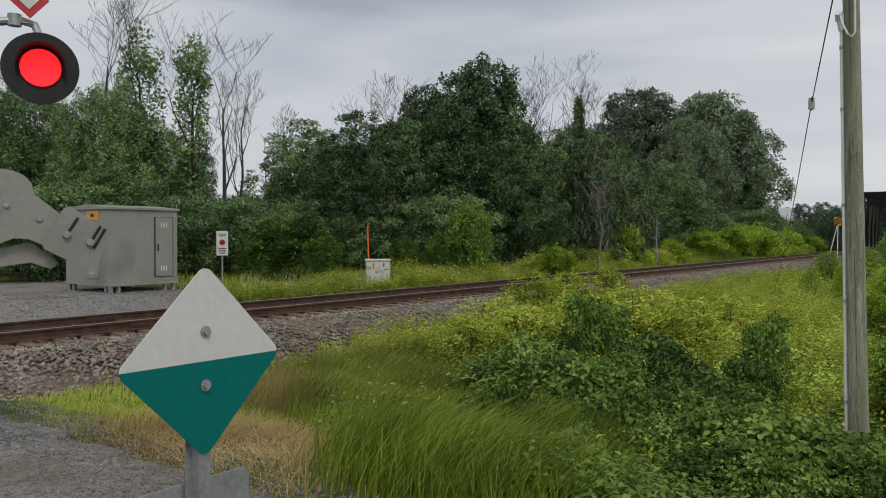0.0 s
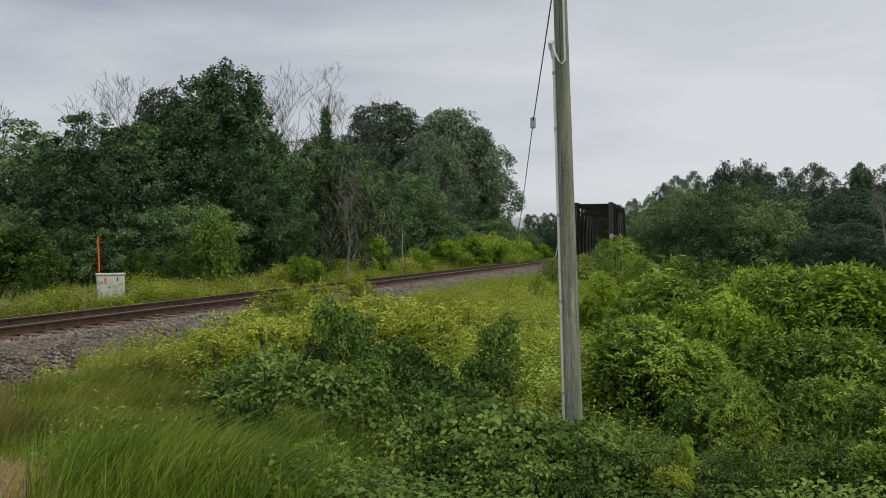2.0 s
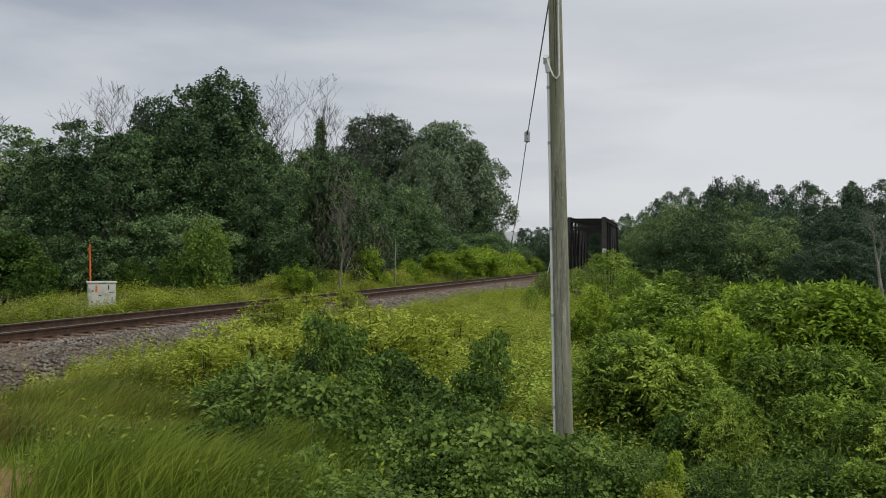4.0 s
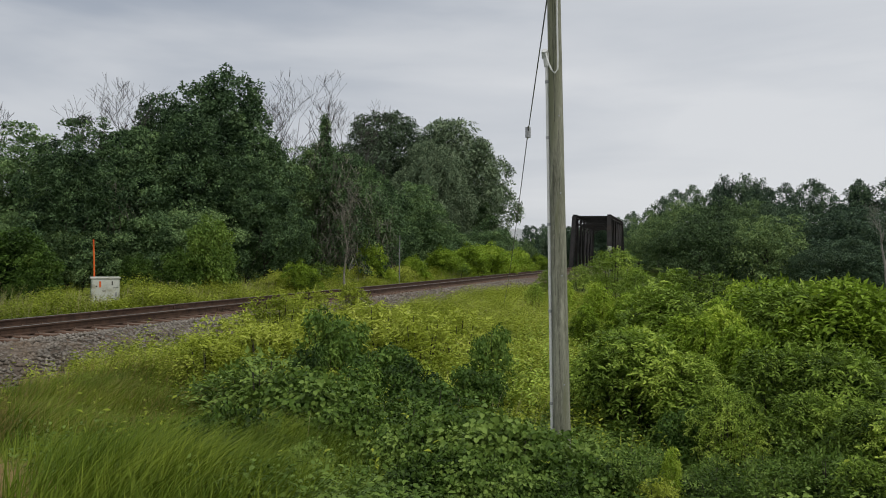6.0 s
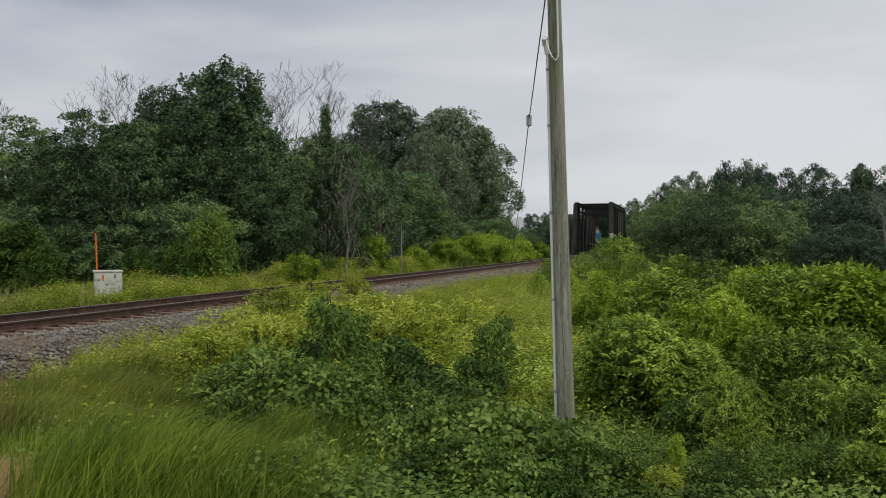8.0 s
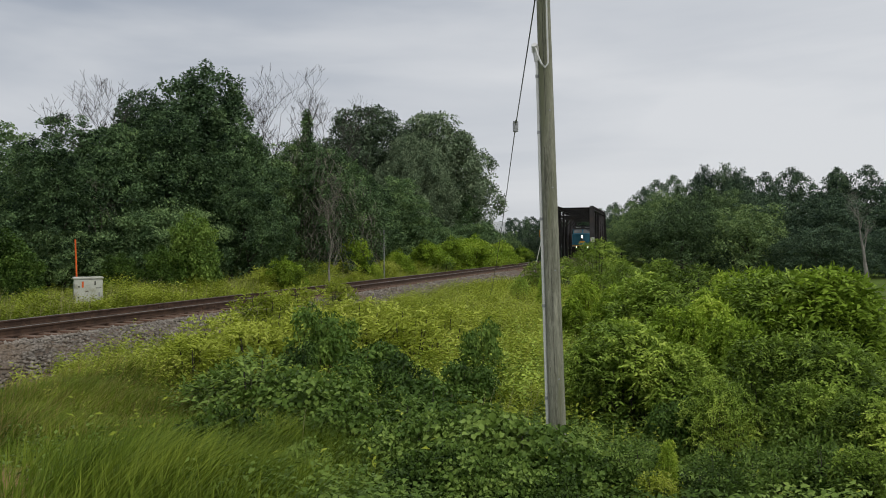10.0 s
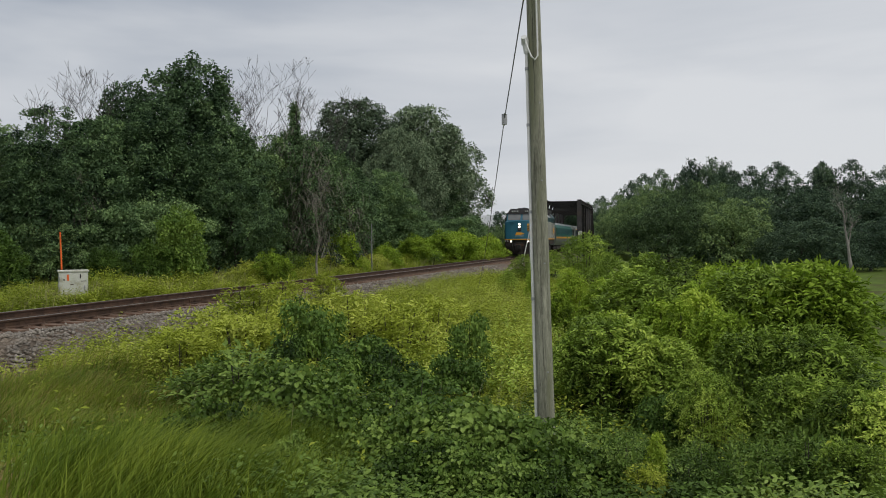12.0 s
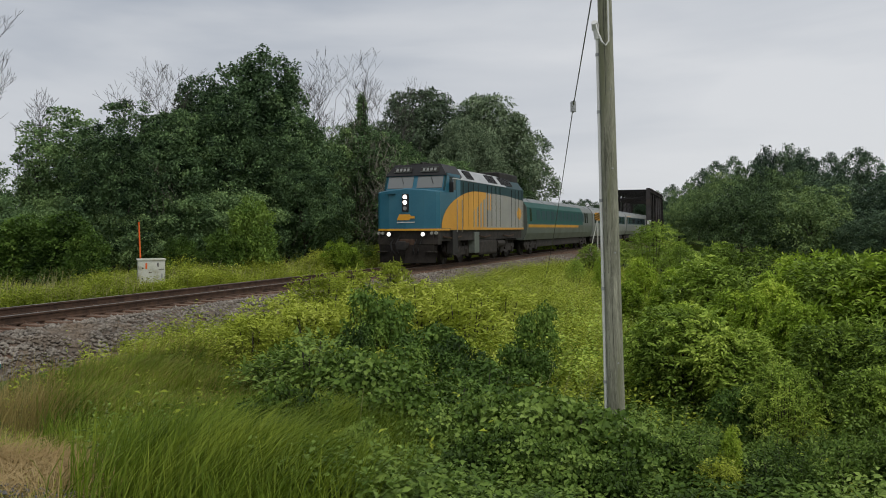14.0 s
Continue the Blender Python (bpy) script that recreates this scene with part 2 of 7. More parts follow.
LEAF_SEED = leafy("pale_seed_head", (0.22, 0.2, 0.09), (0.36, 0.34, 0.16), (0.5, 0.48, 0.28), 0.3, 0.8)
LEAF_RUSSET = leafy("russet_grass_head", (0.1, 0.085, 0.03), (0.26, 0.2, 0.07), (0.4, 0.33, 0.13), 0.3, 0.8)
# the blue-grey haze of distance is mixed into this leaf colour
LEAF_FAR_HAZED = leafy("hazed_far_wood_leaf", (0.018, 0.035, 0.026), (0.07, 0.118, 0.072), (0.17, 0.25, 0.13))
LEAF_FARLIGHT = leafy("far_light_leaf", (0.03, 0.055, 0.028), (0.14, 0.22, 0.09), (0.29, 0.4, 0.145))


# ---- mesh helpers ----
def part(name, bm, mat, parent=None, label=""):
    me = bpy.data.meshes.new(name)
    bm.to_mesh(me)
    bm.free()
    me.materials.append(mat)
    ob = new(name, me)
    ob.parent = parent
    if label:
        ob["label"] = label
    return ob


def arrays(name, verts, faces, mat, parent=None, label="", smooth=False):
    """A mesh from numpy arrays of vertices and equal-sided faces."""
    me = bpy.data.meshes.new(name)
    k = faces.shape[1]
    me.vertices.add(len(verts)); me.vertices.foreach_set("co", np.ascontiguousarray(verts, np.float32).ravel())
    me.loops.add(faces.size); me.loops.foreach_set("vertex_index", np.ascontiguousarray(faces, np.int32).ravel())
    me.polygons.add(len(faces))
    me.polygons.foreach_set("loop_start", np.arange(0, faces.size, k, dtype=np.int32))
    if smooth:
        me.polygons.foreach_set("use_smooth", np.ones(len(faces), bool))
    me.update(calc_edges=True)
    me.materials.append(mat)
    ob = new(name, me)
    ob.parent = parent
    if label:
        ob["label"] = label
    return ob


def empty(name, m, label, category, group="", kind=""):
    ob = new(name)
    ob.empty_display_size = 0.2
    ob.matrix_basis = m
    return tagged(ob, label, category, group, kind)


def box(bm, x0, y0, z0, x1, y1, z1, bevel=0.0):
    r = bmesh.ops.create_cube(bm, size=1.0)
    for v in r["verts"]:
        v.co = Vector((x0 + (v.co.x + 0.5) * (x1 - x0), y0 + (v.co.y + 0.5) * (y1 - y0), z0 + (v.co.z + 0.5) * (z1 - z0)))
    if bevel:
        edges = list({e for v in r["verts"] for e in v.link_edges})
        bmesh.ops.bevel(bm, geom=edges, offset=bevel, segments=2, affect="EDGES", profile=0.5)


def box_mesh(*a, **k):
    bm = bmesh.new()
    box(bm, *a, **k)
    return bm


def rod(bm, p, q, r0, r1=None, n=8):
    """A tapered rod from p to q with closed ends."""
    p, q = Vector(p), Vector(q)
    r1 = r0 if r1 is None else r1
    m = (q - p).to_track_quat("Z", "Y").to_matrix()
    rings = [[bm.verts.new(c + m @ Vector((r * math.cos(a), r * math.sin(a), 0))) for a in (2 * math.pi * i / n for i in range(n))] for c, r in ((p, r0), (q, r1))]
    for i in range(n):
        bm.faces.new((rings[0][i], rings[0][(i + 1) % n], rings[1][(i + 1) % n], rings[1][i]))
    bm.faces.new(rings[0][::-1]); bm.faces.new(rings[1])


def rod_mesh(*a, **k):
    bm = bmesh.new()
    rod(bm, *a, **k)
    return bm


def tube(bm, points, r, n=6):
    """One bent pipe through the points."""
    pts = [Vector(p) for p in points]
    rings = []
    for i, p in enumerate(pts):
        way = (pts[min(i + 1, len(pts) - 1)] - pts[max(i - 1, 0)]).normalized()
        m = way.to_track_quat("Z", "Y").to_matrix()
        rings.append([bm.verts.new(p + m @ Vector((r * math.cos(a), r * math.sin(a), 0))) for a in (2 * math.pi * k / n for k in range(n))])
    for a, b in zip(rings, rings[1:]):
        k0 = min(range(n), key=lambda k: (b[k].co - a[0].co).length)
        for i in range(n):
            bm.faces.new((a[i], a[(i + 1) % n], b[(i + 1 + k0) % n], b[(i + k0) % n]))
    bm.faces.new(rings[0][::-1]); bm.faces.new(rings[-1])


def prism(bm, outline, axis, lo, hi):
    """A slab: a polygon (u, v) pushed along an axis from lo to hi."""
    def at3(u, v, w):
        return {"x": (w, u, v), "y": (u, w, v), "z": (u, v, w)}[axis]
    a = [bm.verts.new(at3(u, v, lo)) for u, v in outline]
    b = [bm.verts.new(at3(u, v, hi)) for u, v in outline]
    n = len(a)
    for i in range(n):
        bm.faces.new((a[i], a[(i + 1) % n], b[(i + 1) % n], b[i]))
    bm.faces.new(a[::-1]); bm.faces.new(b)
    bmesh.ops.recalc_face_normals(bm, faces=bm.faces)


def prism_mesh(*a):
    bm = bmesh.new()
    prism(bm, *a)
    return bm


# ---- the lie of the land: rail tops at height 0, the railway along y ----
TRACK_X = -14.13


BEND_AT, BEND_R, BEND_MOST = 132.0, 80.0, 1.2


def track_at(s):
    """Place and turn (radians, to the left) of the railway's centre line, s metres along it: straight past the
    crossing, bending gently to the bridge and hard to the left beyond it."""
    if s <= BEND_AT:
        e = max(0.0, s - 45)
        return TRACK_X - e * e / 5000, s, e / 2500
    x0, a0 = TRACK_X - (BEND_AT - 45) ** 2 / 5000, (BEND_AT - 45) / 2500
    a = a0 + min((s - BEND_AT) / BEND_R, BEND_MOST)
    rest = max(0.0, s - BEND_AT - BEND_R * BEND_MOST)
    x = x0 - BEND_R * (math.cos(a0) - math.cos(a)) - rest * math.sin(a)
    y = BEND_AT + BEND_R * (math.sin(a) - math.sin(a0)) + rest * math.cos(a)
    return x, y, a


def track_x(y):
    return track_at(min(y, BEND_AT))[0]


def track_turn(y):
    return math.degrees(track_at(min(y, BEND_AT))[2])


def smooth(a, b, x):
    t = np.clip((x - a) / (b - a), 0, 1)
    return t * t * (3 - 2 * t)


def land(x, y):
    """Height of the bare ground."""
    x, y = np.asarray(x, float), np.asarray(y, float)
    tx = TRACK_X - np.maximum(0, np.minimum(y, 132) - 45) ** 2 / 5000
    d = x - tx
    near = -0.45 * smooth(1.7, 2.9, d) + 0.22 * smooth(5, 9, d) * (1 - smooth(4, 9, y)) 
    # the bank falls to a low field on the camera's side
    fall = smooth(8.5, 26, d + 0.06 * np.minimum(y, 60)) * smooth(5, 26, y)
    fall = fall * (1 - smooth(128, 140, y) * (1 - smooth(-24, -10, x)))
    bank = -2.7 * fall - 0.25 * smooth(3, 9, d) * smooth(5, 12, y)
    other = -0.35 * smooth(1.7, 3.0, -d) + 0.32 * smooth(5, 8, -d)
    z = np.where(d > 0, near + bank, other) - 0.22
    shoulder = (1 - smooth(2.5, 6.5, y)) * smooth(3.2, 6, d)
    z = z * (1 - shoulder) + (0.0) * shoulder
    z = z - 0.3 * (1 - smooth(2.3, 3.3, np.abs(d)))
    river = smooth(104, 109, y) * (1 - smooth(131, 137, y)) * (1 - smooth(14, 40, d))
    z = z * (1 - river) - 4.2 * river
    hill = smooth(165, 300, y) * smooth(-25, 25, x) * 9.0
    return z + hill


def ground_z(x, y):
    return float(land(x, y))


# ---- ground, road, gravel ----
def build_ground():
    xs = np.concatenate([-np.geomspace(2500, 62, 14), np.arange(-60, 40.1, 0.8), np.geomspace(45, 2500, 16)])
    ys = np.concatenate([-np.geomspace(2500, 32, 12), np.arange(-30, 60.1, 0.8), np.arange(62, 150, 2.0), np.geomspace(155, 2500, 18)])
    gx, gy = np.meshgrid(xs, ys)
    rng = np.random.default_rng(4)
    gz = land(gx, gy) + rng.normal(0, 0.015, gx.shape)
    v = np.stack([gx.ravel(), gy.ravel(), gz.ravel()], 1)
    n, m = len(xs), len(ys)
    i = (np.arange(m - 1)[:, None] * n + np.arange(n - 1)[None]).ravel()
    f = np.stack([i, i + 1, i + n + 1, i + n], 1)
    tagged(arrays("ground", v, f, MAT_GROUND, smooth=True), "rough green meadow ground falling away from the railway", "ground", kind="structure")


def sheet(name, mat, x0, x1, y0, y1, step, lift, label, category, edge=0.35, seed=1):
    """A thin skin of paving or gravel laid over the land, with an uneven edge."""
    xs, ys = np.arange(x0, x1 + 1e-6, step), np.arange(y0, y1 + 1e-6, step)
    gx, gy = np.meshgrid(xs, ys)
    rng = np.random.default_rng(seed)
    wob = rng.normal(0, edge, (2, *gx.shape))
    rim = (gx == xs[0]) | (gx == xs[-1]) | (gy == ys[0]) | (gy == ys[-1])
    px_, py_ = gx + wob[0] * rim, gy + wob[1] * rim
    gz = land(px_, py_) + lift - 0.06 * rim
    n, m = len(xs), len(ys)
    i = (np.arange(m - 1)[:, None] * n + np.arange(n - 1)[None]).ravel()
    v = np.stack([px_.ravel(), py_.ravel(), gz.ravel()], 1)
    return tagged(arrays(name, v, np.stack([i, i + 1, i + n + 1, i + n], 1), mat, smooth=True), label, category, kind="structure")


build_ground()
sheet("road", MAT_ASPHALT, -60, 30, -7.0, 0.6, 0.6, 0.035, "worn grey asphalt road crossing the railway", "road", 0.03)
sheet("gravel_shoulder", MAT_GRAVEL, -10.6, 6, -0.3, 3.6, 0.4, 0.05, "grey gravel shoulder beside the road", "gravel", 0.16, 2)
sheet("gravel_pad", MAT_GRAVEL, -30, -17.4, 0.4, 15.6, 0.6, 0.05, "grey gravel pad under the equipment shelter", "gravel", 0.3, 3)


# ---- railway ----
def build_track():
    track = empty("railway_track", Matrix(), "single railway track with rusty rails on timber sleepers", "railway track", kind="structure")
    ss = np.concatenate([np.arange(-40, 45, 5.0), np.arange(45, 480, 3.0)])
    profile = [(-0.075, -0.18), (0.075, -0.18), (0.075, -0.165), (0.012, -0.14), (0.012, -0.05), (0.036, -0.04), (0.036, -0.006), (0.028, 0.0), (-0.028, 0.0), (-0.036, -0.006), (-0.036, -0.04), (-0.012, -0.05), (-0.012, -0.14), (-0.075, -0.165)]
    for side in (-0.755, 0.755):
        bm = bmesh.new()
        rings = []
        for q in ss:
            x, y, a = track_at(q)
            rings.append([bm.verts.new((x + (side + u) * math.cos(a), y + (side + u) * math.sin(a), w)) for u, w in profile])
        n = len(profile)
        for a, b in zip(rings, rings[1:]):
            for i in range(n):
                f = bm.faces.new((a[i], a[(i + 1) % n], b[(i + 1) % n], b[i]))
                f.material_index = 1 if i in (6, 7, 8) else 0
        bmesh.ops.recalc_face_normals(bm, faces=bm.faces)
        rail = part("rail", bm, MAT_RUST, track, "rusty steel rail with a worn head")
        rail.data.materials.append(MAT_RAILTOP)
        bm = bmesh.new()
        for y in (8.4, 19.9, 31.3, 42.7):
            for s in (-0.03, 0.03):
                box(bm, track_x(y) + side + s - 0.014, y - 0.32, -0.14, track_x(y) + side + s + 0.014, y + 0.32, -0.055, 0.006)
                for k in (-0.24, -0.08, 0.08, 0.24):
                    rod(bm, (track_x(y) + side + s - 0.035, y + k, -0.1), (track_x(y) + side + s + 0.035, y + k, -0.1), 0.016, n=6)
        part("joint_bars", bm, MAT_RUST, track, "bolted rail joint bars")
    rng = random.Random(5)
    base = None
    for k in range(190):
        y = -6 + 0.53 * k
        if base is None:
            bm = box_mesh(-1.3, -0.115, -0.36, 1.3, 0.115, -0.185, bevel=0.012)
            for s in (-0.755, 0.755):
                box(bm, s - 0.17, -0.09, -0.186, s + 0.17, 0.09, -0.172)
                for dx in (-0.11, 0.11):
                    box(bm, s + dx - 0.012, -0.05, -0.174, s + dx + 0.012, -0.02, -0.14)
            base = part("sleeper", bm, MAT_TIE, track)
            ob = base
        else:
            ob = new("sleeper", base.data)
            ob.parent = track
        ob.matrix_basis = pose(track_x(y) + rng.uniform(-0.07, 0.07), y + rng.uniform(-0.04, 0.04), rng.uniform(-0.012, 0.006), 0, 0, track_turn(y) + rng.uniform(-1.2, 1.2))
    # ballast bed
    prof = [(-3.1, -0.95), (-2.4, -0.5), (-1.65, -0.235), (-1.2, -0.26), (0, -0.27), (1.2, -0.26), (1.65, -0.235), (2.1, -0.33), (2.75, -0.56), (3.4, -0.95)]
    rows = np.concatenate([np.arange(-30, 60, 0.7), np.arange(60, 108, 3.0)])
    r2 = np.random.default_rng(8)
    v = np.array([(track_x(y) + u + r2.normal(0, 0.05), y, w + r2.normal(0, 0.015)) for y in rows for u, w in prof])
    n, m = len(prof), len(rows)
    i = (np.arange(m - 1)[:, None] * n + np.arange(n - 1)[None]).ravel()
    bed = tagged(arrays("ballast_bed", v, np.stack([i, i + 1, i + n + 1, i + n], 1), MAT_BALLAST, smooth=True), "grey and rust-stained crushed stone ballast", "ballast", kind="structure")
    # loose stones on it
    N = 30000
    u = np.concatenate([r2.uniform(0.9, 3.1, int(N * 0.75)), r2.uniform(-2.2, 0.9, N - int(N * 0.75))])
    y = 1 + 54 * r2.random(N) ** 1.6
    z = np.interp(u, [p[0] for p in prof], [p[1] for p in prof])
    size = r2.uniform(0.026, 0.062, N)
    octa = np.array([(1, 0, 0), (0, 1, 0), (-1, 0, 0), (0, -1, 0), (0.2, 0.1, 0.8), (0, 0, -0.8)])
    tri = np.array([(0, 1, 4), (1, 2, 4), (2, 3, 4), (3, 0, 4), (1, 0, 5), (2, 1, 5), (3, 2, 5), (0, 3, 5)])
    jit = octa[None] + r2.normal(0, 0.28, (N, 6, 3))
    ang = r2.uniform(0, 6.28, N)
    c, s = np.cos(ang)[:, None], np.sin(ang)[:, None]
    jit = np.stack([jit[..., 0] * c - jit[..., 1] * s, jit[..., 0] * s + jit[..., 1] * c, jit[..., 2] * 0.8], -1) * size[:, None, None]
    pos = np.stack([np.array([track_x(b) for b in y]) + u, y, z + size * 0.3], 1)
    v = (jit + pos[:, None]).reshape(-1, 3)
    f = (tri[None] + (np.arange(N) * 6)[:, None, None]).reshape(-1, 3)
    st = arrays("ballast_stones", v, f, MAT_STONE)
    tagged(st, "loose crushed grey ballast stones beside the rails", "stones", kind="stuff")


build_track()


# ---- bridge ----
def build_bridge():
    y0, y1 = 107.0, 131.0
    turn = (track_turn(y0) + track_turn(y1)) / 2
    b = empty("railway_bridge", pose(track_x(y0) , y0, 0, 0, 0, turn), "black weathered steel through-truss railway bridge", "bridge")
    n, step, h, half = 6, 4.0, 6.75, 2.35

    def bar(name, p, q, wx, wy):
        """A built-up member: two flanges and a web of lattice plates."""
        p, q = Vector(p), Vector(q)
        m = (q - p).to_track_quat("Z", "X").to_matrix().to_4x4()
        m.translation = p
        l = (q - p).length
        bm = bmesh.new()
        box(bm, -wx / 2, -wy / 2, 0, -wx / 2 + 0.05, wy / 2, l)
        box(bm, wx / 2 - 0.05, -wy / 2, 0, wx / 2, wy / 2, l)
        box(bm, -wx / 2 + 0.05, -0.02, 0.01, wx / 2 - 0.05, 0.02, l - 0.01)
        k = 0.3
        while k < l - 0.3:
            box(bm, -wx / 2 + 0.05, -wy / 2 + 0.01, k, wx / 2 - 0.05, wy / 2 - 0.01, k + 0.07)
            k += 0.6
        bmesh.ops.transform(bm, matrix=m, verts=bm.verts)
        return part(name, bm, MAT_BRIDGE, b)

    for s in (-half, half):
        bar("bottom_chord", (s, 0, -0.6), (s, n * step, -0.6), 0.45, 0.5)
        bar("top_chord", (s * 0.98, 0.9, h), (s * 0.98, n * step - 0.9, h), 0.5, 0.5)
        bar("end_post", (s * 1.08, -0.3, -0.6), (s * 0.98, 0.9, h), 0.52, 0.55)
        bar("end_post", (s * 1.08, n * step + 0.3, -0.6), (s * 0.98, n * step - 0.9, h), 0.52, 0.55)
        for i in range(1, n):
            bar("vertical_post", (s, i * step, -0.6), (s * 0.98, i * step, h), 0.3, 0.4)
        for i in range(n):
            a, c = ((i * step, (i + 1) * step) if i < n / 2 else ((i + 1) * step, i * step))
            bar("diagonal", (s, c, -0.5), (s * 0.98, a + (0.9 if i == 0 else (-0.9 if i == n - 1 else 0)), h - 0.2), 0.22, 0.26)
    for i in range(0, n + 1):
        y = min(max(i * step, 0.9), n * step - 0.9)
        bar("cross_strut", (-half, y, h - 0.1), (half, y, h - 0.1), 0.3, 0.5)
        bar("floor_beam", (-half, i * step, -0.75), (half, i * step, -0.75), 0.3, 0.5)
        if i < n:
            z = min((i + 1) * step, n * step - 0.9)
            bar("sway_brace", (-half, y, h), (half, z, h), 0.12, 0.12)
            bar("sway_brace", (half, y, h), (-half, z, h), 0.12, 0.12)
        bar("portal_strut", (-half, y, h - 1.15), (half, y, h - 1.15), 0.16, 0.2)
        for k in range(6):
            x = -half + (k + 0.5) * half / 3
            bar("lattice_bar", (x - 0.35, y, h - 1.1), (x + 0.35, y, h - 0.3), 0.07, 0.07)
            bar("lattice_bar", (x + 0.35, y, h - 1.1), (x - 0.35, y, h - 0.3), 0.07, 0.07)
        for s in (-1, 1):
            bar("knee_brace", (s * half, y, h - 2.3), (s * (half - 1.1), y, h - 1.15), 0.12, 0.12)
    part("deck", box_mesh(-1.7, -2, -0.55, 1.7, n * step + 2, -0.37), MAT_DARK, b, "dark timber bridge deck")
    for y in (-2.4, n * step + 0.8):
        part("abutment", box_mesh(-3.3, y, -5, 3.3, y + 1.6, -0.86, 0.05), MAT_GRAVEL, b, "grey stone abutment")


build_bridge()


# ---- the train ----
def livery(name, parent, outline, mat, side, x=1.505, thick=0.006):
    """A painted area: a skin lying on the body's side, outlined in (along, up)."""
    lo, hi = (x, x + thick) if side > 0 else (-x - thick, -x)
    return part(name, prism_mesh(outline, "x", lo, hi), mat, parent)


def wheelset(parent, y, r=0.5):
    bm = bmesh.new()
    rod(bm, (-0.9, 0, 0), (0.9, 0, 0), 0.08, n=10)
    for s in (-0.755, 0.755):
        rod(bm, (s - 0.065, 0, 0), (s + 0.065, 0, 0), r, n=28)
        rod(bm, (s - 0.09 * (1 if s > 0 else -1) - 0.015, 0, 0), (s - 0.09 * (1 if s > 0 else -1) + 0.015, 0, 0), r + 0.028, n=28)
        for k in range(8):
            a = k * math.pi / 4
            x = s + 0.07 * (1 if s > 0 else -1)
            rod(bm, (x, 0.12 * math.cos(a), 0.12 * math.sin(a)), (x, 0.4 * math.cos(a), 0.4 * math.sin(a)), 0.02, n=4)
    w = part("wheelset", bm, MAT_UNDER, parent, "worn steel wheelset")
    w.matrix_basis = pose(0, y, r)
    return w


def bogie(parent, y, base=2.75, r=0.5):
    bm = bmesh.new()
    for s in (-1.08, 1.08):
        prism(bm, [(y - base / 2 - 0.65, 0.62), (y - base / 2 - 0.3, 0.42), (y - 0.45, 0.4), (y - 0.3, 0.3), (y + 0.3, 0.3), (y + 0.45, 0.4), (y + base / 2 + 0.3, 0.42), (y + base / 2 + 0.65, 0.62), (y + base / 2 + 0.5, 0.82), (y - base / 2 - 0.5, 0.82)], "x", s - 0.07, s + 0.07)
        for k in (-base / 2, base / 2):
            box(bm, s - 0.14, y + k - 0.2, 0.32, s + 0.14, y + k + 0.2, 0.66, 0.03)
            for d in (-0.34, 0.34):
                rod(bm, (s, y + k + d, 0.6), (s, y + k + d, 1.0), 0.09, n=10)
        rod(bm, (s * 1.1, y - 0.5, 0.55), (s * 1.1, y + 0.2, 0.95), 0.06, n=8)
        box(bm, s - 0.1, y - 0.25, 0.5, s + 0.1, y + 0.25, 1.1, 0.03)
    box(bm, -1.05, y - 0.3, 0.55, 1.05, y + 0.3, 0.95)
    part("bogie_frame", bm, MAT_UNDER, parent, "sooty bogie frame with springs")
    return [wheelset(parent, y - base / 2, r), wheelset(parent, y + base / 2, r)]


